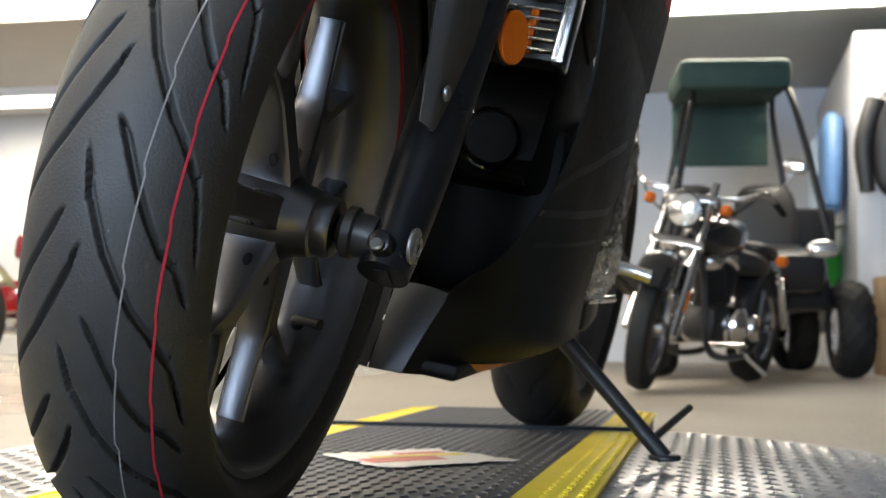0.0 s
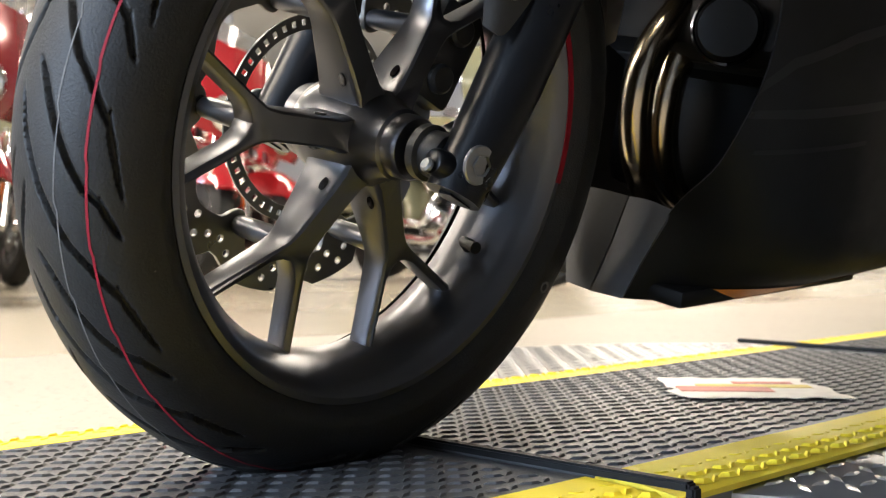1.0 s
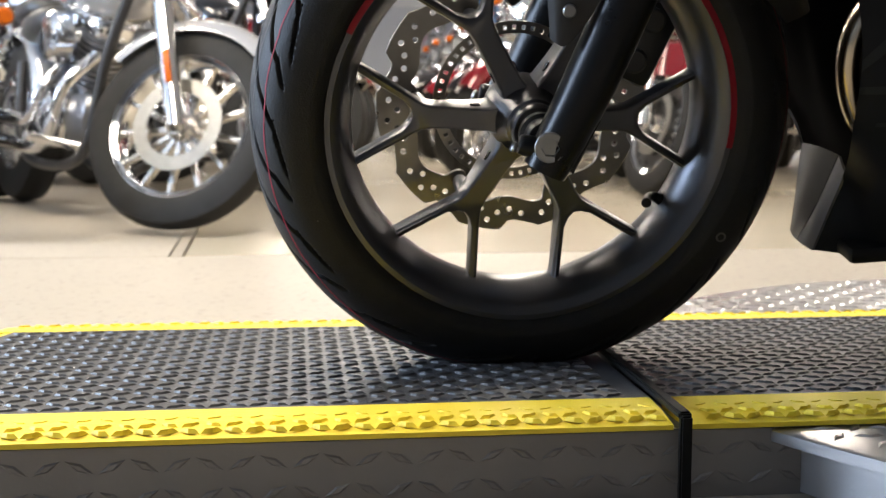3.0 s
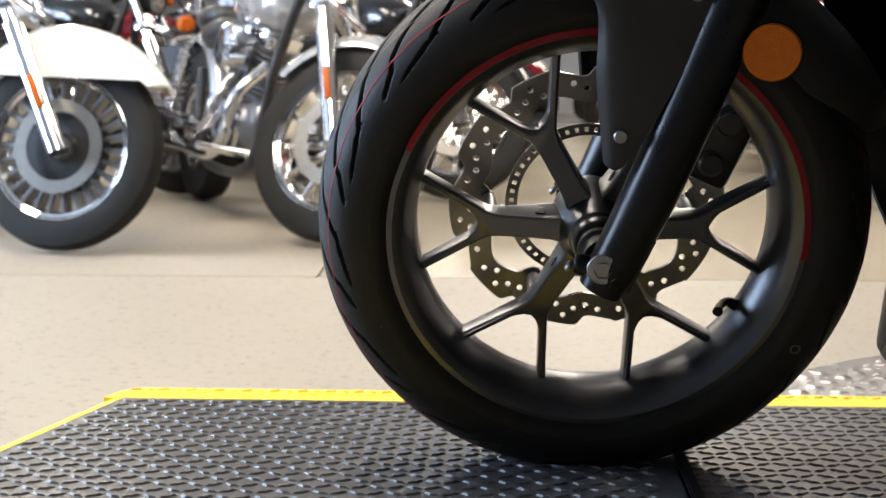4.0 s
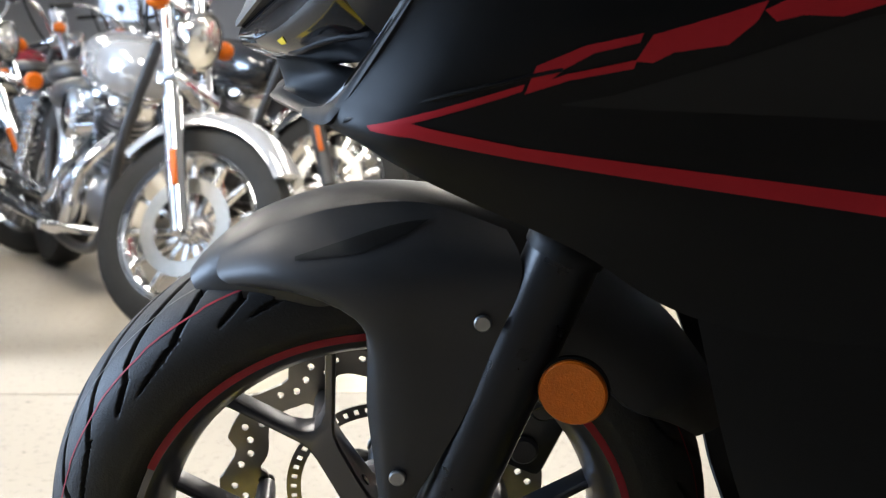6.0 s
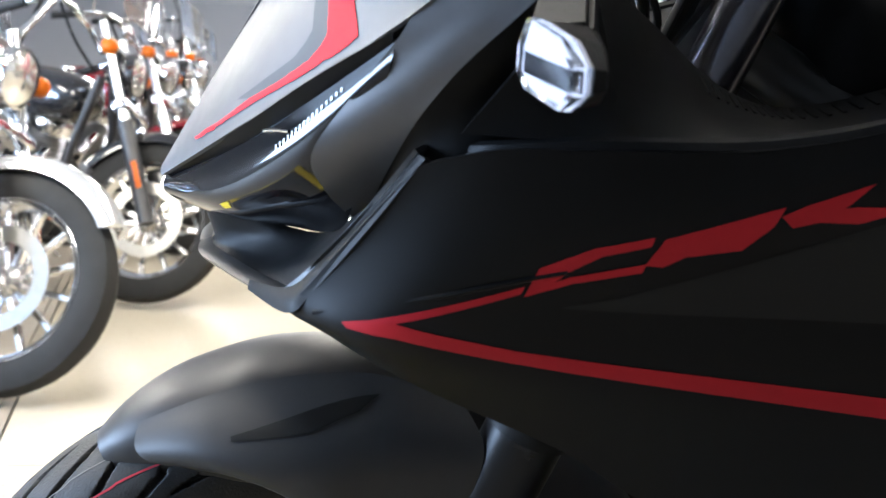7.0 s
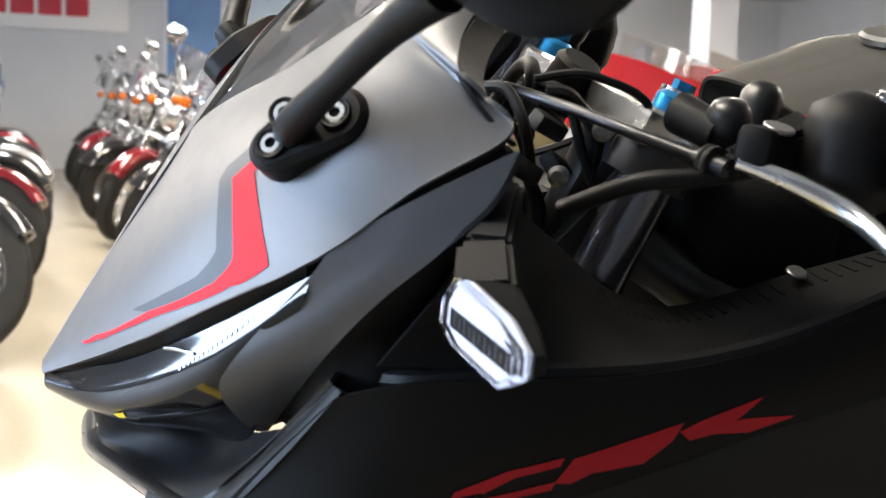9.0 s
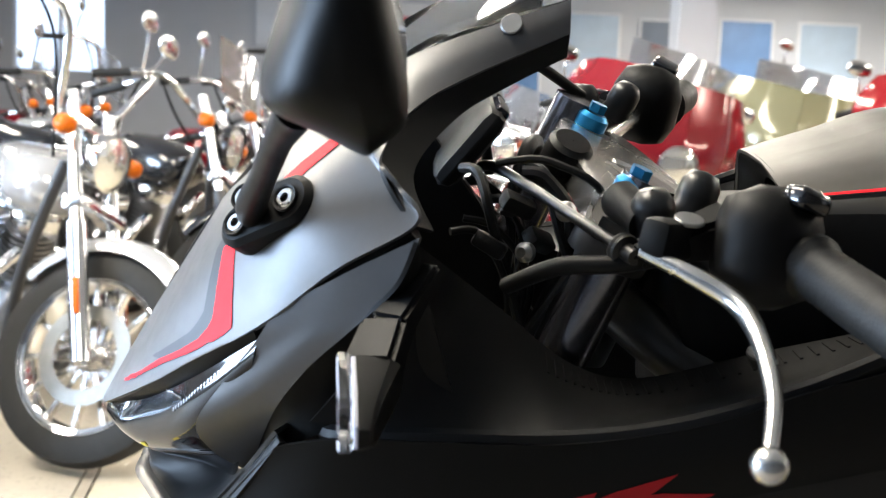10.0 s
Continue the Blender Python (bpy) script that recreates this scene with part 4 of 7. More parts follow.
    bm = Surface([chin, [((p[0] + q[0]) / 2, (p[1] + q[1]) / 2, (p[2] + q[2]) / 2 + 0.001) for p, q in zip(chin, brim)], brim], s).shell(24, 5, 0.003, s)
    part("chin_lip", bm, SATIN, bike, "black bevelled lip of the chin scoop", 50)
    if s < 0:
        bm = Surface([[(x, y, z - 0.0015) for x, y, z in brim],
                      [(-0.062, -0.002, 0.732), (-0.060, -0.024, 0.733), (-0.036, -0.056, 0.735), (-0.012, -0.092, 0.741), (0.006, -0.166, 0.767)],
                      [(-0.064, -0.002, 0.743), (-0.062, -0.023, 0.744), (-0.032, -0.048, 0.747), (0.006, -0.090, 0.752), (0.022, -0.176, 0.789)],
                      [(-0.069, -0.002, 0.7555), (-0.066, -0.0225, 0.7565), (-0.040, -0.044, 0.7600), (0.012, -0.076, 0.7570), (0.040, -0.187, 0.815)]], s).shell(34, 20, 0.003, s)
        part("chin_scoop", bm, PLASTIC, bike, "satin black scoop under the headlight", 60)
        bm = Surface([[(-0.013, -0.160, 0.748), (0.006, -0.167, 0.768), (0.034, -0.184, 0.808), (0.062, -0.203, 0.853)],
                      [(0.016, -0.150, 0.750), (0.036, -0.155, 0.775), (0.056, -0.160, 0.805), (0.080, -0.172, 0.853)]], s).shell(16, 6, 0.003, s)
        part("duct_wall", bm, SATIN, bike, "black wall behind the fairing lip", 50)
    # headlight lens, its housing and bright strip
    lens = Surface([[(-0.1015, -0.004, 0.777), (-0.072, -0.054, 0.802), (-0.044, -0.094, 0.826), (0.001, -0.148, 0.870), (0.0475, -0.1885, 0.915)],
                    [(-0.1035, -0.005, 0.7700), (-0.0775, -0.057, 0.786), (-0.0490, -0.0990, 0.806), (-0.004, -0.1540, 0.850), (0.0450, -0.1905, 0.904)],
                    [(-0.1000, -0.006, 0.764), (-0.0760, -0.057, 0.775), (-0.0480, -0.0985, 0.790), (-0.003, -0.1535, 0.832), (0.0430, -0.1880, 0.893)],
                    [(-0.0885, -0.006, 0.7575), (-0.063, -0.050, 0.764), (-0.035, -0.087, 0.773), (0.007, -0.147, 0.811), (0.0360, -0.1790, 0.876)],
                    [(-0.0725, -0.006, 0.7515), (-0.046, -0.042, 0.7575), (-0.012, -0.066, 0.7605), (0.024, -0.136, 0.785), (0.0300, -0.1640, 0.850)]], s)
    head = part("headlight", lens.shell(48, 28, 0.002, s), LENSBLK, bike, "dark glossy headlight lens", 60)
    for k in range(16):
        u, v = 0.66 + 0.012 * k, 0.20 - 0.006 * k
        bm = lens.decal([(u, v), (u + 0.005, v)], [(u + 0.003, v + 0.035), (u + 0.008, v + 0.035)], 2, 0.0007, s)
        part("light_rib", bm, BOLTM, head)
    bm = bmesh.new()
    tube(bm, [lens.at(0.60 + 0.0125 * k, 0.02 + 0.018 * k) + s * 0.001 * lens.normal(0.60 + 0.0125 * k, 0.02 + 0.018 * k) for k in range(9)], 0.0011, 8, 2)
    part("light_guide", bm, CHROME, head, "bright light guide")
    # a yellow reflection, painted on the lens as a small patch
    if s < 0:
        bm = lens.decal([(0.42, 0.52), (0.47, 0.505)], [(0.43, 0.58), (0.465, 0.58)], 3, 0.0006, s)
        part("lens_glint", bm, YELLOW, head, "painted yellow reflection")
    bm = Surface([[(-0.103, -0.006, 0.779), (-0.047, -0.098, 0.837), (0.000, -0.150, 0.883), (0.045, -0.187, 0.920)],
                  [(-0.097, -0.004, 0.777), (-0.040, -0.091, 0.823), (0.006, -0.145, 0.868), (0.047, -0.181, 0.908)]], s).shell(30, 6, 0.002, s)
    part("headlight_brow", bm, PLASTIC, head, "black brow above the lens", 50)
    # added liner behind the panels keeps daylight out of the cheek seam
    bm = Surface([[(-0.08, -0.004, 0.772), (0.010, -0.130, 0.868), (0.120, -0.185, 0.960), (0.150, -0.200, 0.985)],
                  [(-0.05, -0.004, 0.764), (0.040, -0.120, 0.790), (0.120, -0.190, 0.862), (0.180, -0.200, 0.880)]], s).shell(14, 8, 0.003, s)
    part("inner_liner", bm, PLASTIC, bike, "added black liner inside the nose", 50)
    # belly nose facet
    bm = Surface([[(0.372, -0.001, 0.250), (0.360, -0.040, 0.252), (0.353, -0.074, 0.248)], [(0.352, -0.001, 0.190), (0.344, -0.030, 0.192), (0.345, -0.055, 0.195)],
                  [(0.333, -0.001, 0.147), (0.334, -0.020, 0.147), (0.338, -0.040, 0.147)]], s).shell(10, 10, 0.003, s)
    part("belly_nose", bm, MATTE, bike, "grey facet at the front of the belly pan", 40)
    if s < 0:
        for one, two in (([(0.300, 0.366), (0.330, 0.414), (0.403, 0.447), (0.500, 0.476)], [(0.312, 0.370), (0.338, 0.406), (0.403, 0.436), (0.500, 0.466)]), ([(0.300, 0.358), (0.382, 0.372), (0.490, 0.390)], [(0.300, 0.350), (0.382, 0.362), (0.490, 0.381)]),
                         ([(0.345, 0.324), (0.465, 0.347)], [(0.345, 0.319), (0.465, 0.342)])):
            part("fairing_groove", lower.paint(one, two, 6, 0.0010, s), PANEL, bike, "dark groove in the lower fairing", 60)
    bm = lower.decal([(0.30, 0.93), (0.97, 0.90)], [(0.30, 1.0), (0.97, 1.0)], 14, 0.0012, s)
    part("belly_strip", bm, AMBERDK, bike, "orange strip along the belly pan")

bm = bmesh.new()
box(bm, (0.53, 0, 0.170), (0.34, 0.20, 0.02), (0, -4, 0), 0.006)
part("belly_floor", bm, MATTE_DARK, bike, "underside of the belly pan")

screen = Surface([[(-0.003, 0.0, 0.958), (0.060, 0.0, 1.026), (0.140, 0.0, 1.100), (0.236, 0.0, 1.172)],
                  [(-0.002, -0.003, 0.957), (0.058, -0.038, 1.021), (0.143, -0.066, 1.094), (0.242, -0.060, 1.160)],
                  [(-0.001, -0.005, 0.956), (0.050, -0.064, 1.012), (0.148, -0.104, 1.098), (0.250, -0.094, 1.136)]], -1)
screen2 = Surface([[tuple(p) for p in r] for r in [[(q.x, q.y, q.z) for q in row] for row in screen.g]], 1)
for s, sc in ((-1, screen), (1, screen2)):
    pane = part("windscreen", sc.shell(24, 12, 0.0025, s), SMOKE, bike, "clear smoked windscreen", 60)
    pane.visible_shadow = False
for s in (-1, 1):
    bm = bmesh.new()
    bolt(bm, (0.212, s * 0.104, 1.118), (-0.3, s * 0.8, 0.6), 0.008, 0.003)
    part("screen_bolt", bm, BOLTM, bike, "screen bolt", 30)

# mirrors
for s in (-1, 1):
    bm = bmesh.new()
    n = Vector((-0.55, s * 0.62, 0.56)).normalized()
    at = Vector((0.056, s * 0.147, 0.988))
    u = Vector((0.83, s * 0.23, 0.50))
    u = (u - n * u.dot(n)).normalized()
    v = n.cross(u).normalized()
    spots = [(Vector((0.0339, s * 0.1395, 0.9767)), 0.0125), (Vector((0.0640, s * 0.1560, 1.0035)), 0.0150), (Vector((0.0310, s * 0.1542, 1.0055)), 0.0105)]
    ring = []
    for k in range(48):
        w = Vector((math.cos(2 * math.pi * k / 48), math.sin(2 * math.pi * k / 48)))
        lobes = [(Vector(((p - at).dot(u), (p - at).dot(v))), r) for p, r in spots]
        c, r = max(lobes, key=lambda q: q[0].dot(w) + q[1])
        ring.append(tuple(c + r * w))
    ring = [ring[i] for i in range(48) if (Vector(ring[i]) - Vector(ring[i - 1])).length > 1e-5]
    b2 = flat(ring, [], 0.015, 0.004)
    m = Matrix((u, v, n)).transposed().to_4x4()
    m.translation = at
    bmesh.ops.transform(b2, matrix=m, verts=b2.verts)
    arm = part("mirror_foot", b2, PLASTIC, bike, "black three-lobed mirror foot", 40)
    for (p, r), rise in zip(spots, (0.0125, 0.0125, 0.0230)):
        c = p - n * (p - at).dot(n) + n * rise
        bm = bmesh.new()
        lathe(bm, [(0.0100, -0.012), (0.0100, 0.000), (0.0094, 0.0016), (0.0080, 0.0012), (0.0077, -0.004), (0.0003, -0.004)], 28, c, n)
        part("bolt_boss", bm, PLASTIC, arm, "", 35)
        bm = bmesh.new()
        lathe(bm, [(0.0072, -0.004), (0.0072, 0.0002), (0.0062, 0.0012), (0.0034, 0.0012), (0.0030, -0.003), (0.0003, -0.003)], 24, c, n)
        part("foot_bolt", bm, ALLOY, arm, "steel socket bolt", 30)
    bm = bmesh.new()
    tube(bm, [(0.0425, s * 0.142, 0.9865), (0.0400, s * 0.156, 0.9985), (0.0530, s * 0.196, 1.030), (0.068, s * 0.245, 1.066), (0.083, s * 0.288, 1.094)], [0.0135, 0.0108, 0.0086, 0.0090, 0.0130], 18, 6)
    part("mirror_stalk", bm, MATTE_DARK, arm, "curved black mirror stalk", 50)
    # shell of the mirror: a soft block, wide across the bike
    poly = [(-0.016, 0.060), (-0.034, 0.010), (-0.041, -0.020), (-0.035, -0.032), (-0.012, -0.042), (0.011, -0.053), (0.018, -0.051), (0.032, -0.038), (0.035, -0.028), (0.033, -0.005), (0.020, 0.045), (0.004, 0.064)]
    bm, rings = bmesh.new(), []
    for y, k in ((0.240, 0.30), (0.252, 0.70), (0.278, 0.95), (0.300, 1.0), (0.335, 0.98), (0.372, 0.86), (0.392, 0.64), (0.398, 0.35)):
        line = spline([(px * k, 0, pz * k) for px, pz in poly + poly[:1]], 3)[:-1]
        rings.append([bm.verts.new((0.105 + p.x + (y - 0.3) * 0.12, s * y, 1.129 + p.z + (y - 0.3) * 0.10)) for p in line])
    for ra, rb in zip(rings, rings[1:]):
        for j in range(len(ra)):
            bm.faces.new((ra[j], ra[(j + 1) % len(ra)], rb[(j + 1) % len(ra)], rb[j]))
    bm.faces.new(rings[0]), bm.faces.new(rings[-1])
    bmesh.ops.recalc_face_normals(bm, faces=bm.faces)
    hd = part("mirror_head", bm, MATTE_DARK, arm, "matte black mirror housing", 60)
    bm = bmesh.new()
    disc_solid(bm, (0, 0, 0), (1, 0, 0), 1.0, 0.02, 32)
    bmesh.ops.transform(bm, matrix=Matrix.Translation((0.134, s * 0.318, 1.134)) @ pose(0, 0, 0, 0, -8, s * 7) @ Matrix.Diagonal((0.05, 0.050, 0.030, 1)), verts=bm.verts)
    part("mirror_glass", bm, MIRRORM, arm, "mirror glass", 30)

# indicators
for s in (-1, 1):
    bm = bmesh.new()
    beam(bm, (0.126, s * 0.272, 0.930), (0.135, s * 0.238, 0.9475), 0.024, 0.034, 0.022, 0.030, (0.80, s * -0.1, 0.30), 0.004)
    beam(bm, (0.136, s * 0.240, 0.9470), (0.163, s * 0.196, 0.9720), 0.020, 0.026, 0.012, 0.014, (0.80, s * -0.1, 0.30), 0.003)
    ind = part("indicator", bm, PLASTIC, bike, "black indicator stem with a clear lens", 30)
    oct_ = [(-0.0555, 0.001), (-0.0415, 0.0165), (0.0235, 0.0155), (0.0505, 0.0062), (0.0500, -0.0060), (0.0310, -0.0170), (-0.036, -0.0200), (-0.0565, -0.0135)]
    oct_ = [(x * 0.89, -s * y * 0.93) for x, y in oct_]
    e1 = Vector((0.074, s * 0.997, 0.011)).normalized()
    e3 = Vector((-0.997, s * 0.074, -0.004))
    e3 = (e3 - e1 * e3.dot(e1)).normalized()
    m = Matrix((e1, e3.cross(e1), e3)).transposed().to_4x4()
    m.translation = Vector((0.1164, s * 0.3124, 0.9287))
    for nm, k, t, off, mm, lb in (("indicator_reflector", 0.90, 0.002, -0.002, REFLECT, "silvery reflector"),
                                  ("indicator_lens", 1.0, 0.006, 0.004, LENS, "clear faceted lens")):
        b2 = flat([(x * k, y * k) for x, y in oct_], [], t, 0.0015)
        bmesh.ops.transform(b2, matrix=m @ Matrix.Translation((0, 0, off)), verts=b2.verts)
        o = part(nm, b2, mm, ind, lb, 25)
        o.visible_shadow = nm != "indicator_lens"
    # wedge-shaped housing, deepest beside the stem
    bm, rings = bmesh.new(), []
    for k, kx, ky in ((0.0, 0.99, 0.98), (0.25, 0.99, 0.97), (0.8, 0.97, 0.86), (1.0, 0.93, 0.62)):
        rings.append([bm.verts.new(m @ Vector((x * kx, y * ky, -0.003 - k * 0.030 * (1 - 0.78 * (x + 0.05) / 0.10)))) for x, y in oct_])
    for a, b in zip(rings, rings[1:]):
        for k in range(8):
            bm.faces.new((a[k], a[(k + 1) % 8], b[(k + 1) % 8], b[k]))
    bm.faces.new(rings[0]), bm.faces.new(rings[-1])
    bmesh.ops.recalc_face_normals(bm, faces=bm.faces)
    part("indicator_body", bm, PLASTIC, ind, "black wedge-shaped indicator housing", 25)
    bm = bmesh.new()
    strip = m @ pose(-0.002, s * 0.0038, 0, 0, 0, -s * 3.8)
    box(bm, (0.0, 0.0, 0.0004), (0.080, 0.0107, 0.0006))
    bmesh.ops.transform(bm, matrix=strip, verts=bm.verts)
    part("rib_backing", bm, GLOSSBLK, ind, "dark strip behind the ribs", 0)
    for k in range(22):
        bm = bmesh.new()
        box(bm, (-0.036 + 0.0034 * k, 0.0006 * (k % 3 - 1), 0.0013), (0.0018, 0.0100 - 0.0014 * (k % 4), 0.0014))
        bmesh.ops.transform(bm, matrix=strip, verts=bm.verts)
        part("lens_rib", bm, CHROME if k % 2 else GLOSSBLK, ind, smooth=0)

bm = bmesh.new()
# added black plate on the middle plane; it stops light showing through the nose
b2 = flat([(-0.030, 0.790), (0.010, 0.905), (0.070, 0.985), (0.150, 1.030), (0.200, 0.960), (0.240, 0.880), (0.330, 0.760), (0.230, 0.680), (0.090, 0.715), (0.020, 0.770)], [], 0.012, 0.002)
bmesh.ops.transform(b2, matrix=pose(0, 0.006, 0, 90, 0, 0), verts=b2.verts)
bm.free()
part("nose_sight_plate", b2, PLASTIC, bike, "added black plate that blocks the view through the nose", 40)
# added black box, so that no bright background shows below the tank
bm = bmesh.new()
box(bm, (0.50, 0, 0.865), (0.30, 0.20, 0.20), (0, -4, 0), 0.03)
part("dark_fill_box", bm, PLASTIC, bike, "added black box that darkens the space under the tank", 50)

# tank, seat and tail
tank = Surface([[(0.425, 0.0, 1.003), (0.485, 0.0, 1.022), (0.560, 0.0, 1.044), (0.680, 0.0, 1.036), (0.800, 0.0, 0.975), (0.850, 0.0, 0.925)],
                [(0.423, -0.045, 1.001), (0.483, -0.056, 1.019), (0.560, -0.070, 1.039), (0.680, -0.075, 1.029), (0.800, -0.060, 0.968), (0.850, -0.050, 0.920)],
                [(0.426, -0.078, 0.991), (0.485, -0.098, 1.004), (0.560, -0.120, 1.018), (0.680, -0.125, 1.006), (0.800, -0.095, 0.945), (0.850, -0.075, 0.905)],
                [(0.430, -0.086, 0.958), (0.490, -0.112, 0.962), (0.560, -0.140, 0.960), (0.680, -0.140, 0.940), (0.800, -0.105, 0.890), (0.850, -0.078, 0.870)],
                [(0.430, -0.084, 0.900), (0.490, -0.112, 0.880), (0.560, -0.135, 0.870), (0.680, -0.135, 0.850), (0.800, -0.098, 0.820), (0.850, -0.070, 0.810)]], -1)
tank2 = Surface([[(q.x, q.y, q.z) for q in row] for row in tank.g], 1)
for s, tk in ((-1, tank), (1, tank2)):
    t = part("fuel_tank", tk.shell(40, 30, 0.003, s), TANKM, bike, "matte grey fuel tank", 60)
    part("tank_stripe", tk.decal([(0.02, 0.455), (0.62, 0.465)], [(0.02, 0.468), (0.62, 0.490)], 20, 0.001, s), STRIPE, t, "thin red tank stripe")
    part("tank_skirt", tk.decal([(0.0, 0.475), (1.0, 0.50)], [(0.0, 1.0), (1.0, 1.0)], 24, 0.0008, s), MATTE_DARK, t, "matte black lower half of the tank", 60)
    bm = Surface([[(0.425, -0.001, 1.002), (0.424, -0.045, 1.000), (0.427, -0.077, 0.990), (0.431, -0.085, 0.957), (0.431, -0.083, 0.900)],
                  [(0.440, -0.001, 0.985), (0.440, -0.030, 0.983), (0.445, -0.050, 0.970), (0.450, -0.050, 0.940), (0.460, -0.050, 0.900)]], s).shell(16, 5, 0.003, s)
    part("tank_nose", bm, PLASTIC, t, "black cover at the front of the tank", 50)
bm = bmesh.new()
disc_solid(bm, (0.565, 0, 1.046), (-0.10, 0, 0.99), 0.042, 0.010, 40, 0.003)
part("fuel_cap", bm, DARKSTEEL, bike, "black fuel filler cap", 30)
bm = Surface([[(0.82, 0, 0.86), (0.98, 0, 0.825), (1.12, 0, 0.85), (1.24, 0, 0.93), (1.50, 0, 0.985)], [(0.83, -0.11, 0.84), (0.98, -0.13, 0.805), (1.12, -0.12, 0.83), (1.24, -0.09, 0.915), (1.50, -0.04, 0.975)],
              [(0.84, -0.12, 0.76), (0.98, -0.12, 0.74), (1.12, -0.10, 0.78), (1.24, -0.08, 0.86), (1.50, -0.03, 0.95)]], -1).shell(30, 14, 0.004, -1)
part("seat_side", bm, PLASTIC, bike, "black seat", 60)
bm = Surface([[(0.82, 0, 0.86), (0.98, 0, 0.825), (1.12, 0, 0.85), (1.24, 0, 0.93), (1.50, 0, 0.985)], [(0.83, -0.11, 0.84), (0.98, -0.13, 0.805), (1.12, -0.12, 0.83), (1.24, -0.09, 0.915), (1.50, -0.04, 0.975)],
              [(0.84, -0.12, 0.76), (0.98, -0.12, 0.74), (1.12, -0.10, 0.78), (1.24, -0.08, 0.86), (1.50, -0.03, 0.95)]], 1).shell(30, 14, 0.004, 1)
part("seat_side", bm, PLASTIC, bike, "black seat", 60)

# steering: yoke, bars, levers
b2 = flat([(-0.03, -0.135), (0.03, -0.135), (0.045, -0.09), (0.06, -0.03), (0.06, 0.03), (0.045, 0.09), (0.03, 0.135), (-0.03, 0.135), (-0.035, 0.04), (-0.035, -0.04)], [ring_of(0.014, 20, (0.01, 0))], 0.022, 0.003)
bmesh.ops.transform(b2, matrix=Matrix.Translation((0.304, 0.005, 0.985)) @ pose(0, 0, 0, 0, 21, 0), verts=b2.verts)
part("top_yoke", b2, ALLOY, bike, "bare alloy top yoke", 35)
for s in (-1, 1):
    bm = bmesh.new()
    disc_solid(bm, (0.303, s * 0.112, 1.006), (0.36, 0, 0.93), 0.0145, 0.018, 28, 0.004)
    disc_solid(bm, (0.308, s * 0.112, 1.019), (0.36, 0, 0.93), 0.008, 0.008, 6)
    part("fork_cap", bm, BLUEAN, bike, "blue anodised fork cap", 30)
    bm = bmesh.new()
    tube(bm, [(0.288, s * 0.112, 0.955), (0.300, s * 0.112, 0.985)], 0.030, 24, 2)
    bar = part("bar_clamp", bm, DARKSTEEL, bike, "black clip-on bar clamp", 35)
    for bx, by, bz in ((0.2758, 0.1170, 0.9678), (0.2879, 0.1150, 0.9931)):
        bm = bmesh.new()
        ax = Vector((-0.62, s * 0.74, 0.12)).normalized()
        lathe(bm, [(0.0088, -0.016), (0.0088, 0.004), (0.0078, 0.0052), (0.0050, 0.0052), (0.0046, 0.000), (0.0003, 0.000)], 22, Vector((bx, s * by, bz)), ax)
        part("clamp_bolt", bm, BOLTM, bar, "steel socket-head bolt", 30)
    bm = bmesh.new()
    tube(bm, [(0.302, s * 0.118, 0.982), (0.340, s * 0.180, 0.992), (0.372, s * 0.225, 0.998)], 0.011, 16, 4)
    part("handlebar", bm, ALLOY, bar, "bare alloy clip-on bar")
    bm = bmesh.new()
    g0, g1 = Vector((0.392, s * 0.240, 0.997)), Vector((0.436, s * 0.365, 0.984))
    line = [g0.lerp(g1, k / 30) for k in range(31)]
    tube(bm, line, [0.0215 if k < 2 else 0.0178 if k in (2, 9, 16, 17, 24) else 0.0170 if 2 < k < 9 and k % 2 else 0.0182 for k in range(31)], 22, 1)
    part("grip", bm, RUBBER, bar, "ribbed black rubber grip", 30)
    bm = bmesh.new()
    box(bm, (0.370, s * 0.222, 1.002), (0.066, 0.056, 0.078), (10 * s, 10, s * -22), 0.024)
    part("switch_box", bm, PLASTIC, bar, "black switch housing", 50)
    bm = bmesh.new()
    box(bm, (0.388, s * 0.232, 1.036), (0.026, 0.020, 0.014), (10 * s, 24, s * -22), 0.004)
    part("switch", bm, GLOSSBLK, bar, "rocker switch", 50)
    bm = bmesh.new()
    box(bm, (0.318, s * 0.205, 1.000), (0.068, 0.022, 0.026), (0, 14, s * -48), 0.006)
    tube(bm, [(0.300, s * 0.185, 1.004), (0.288, s * 0.150, 1.010)], [0.012, 0.014], 16, 2)
    perch = part("lever_perch", bm, PLASTIC, bar, "black lever bracket", 40)
    bm = bmesh.new()
    bolt(bm, (0.322, s * 0.212, 1.014), (0.1, s * 0.15, 1), 0.010, 0.003)
    part("pivot_bolt", bm, BOLTM, bar, "slotted pivot bolt", 30)
    bm = bmesh.new()
    tube(bm, [(0.292, s * 0.222, 0.997), (0.318, s * 0.242, 0.990), (0.344, s * 0.262, 0.979), (0.351, s * 0.295, 0.969), (0.348, s * 0.342, 0.955), (0.338, s * 0.378, 0.940)], [0.0050, 0.0062, 0.0072, 0.0060, 0.0050, 0.0044], 14, 8)
    lev = part("hand_lever", bm, ALLOY, bar, "polished alloy hand lever", 50)
    bm = bmesh.new()
    bmesh.ops.create_uvsphere(bm, u_segments=24, v_segments=16, radius=0.0105)
    bmesh.ops.transform(bm, matrix=Matrix.Translation((0.336, s * 0.386, 0.936)), verts=bm.verts)
    part("lever_ball", bm, ALLOY, bar, "ball end of the lever", 80)
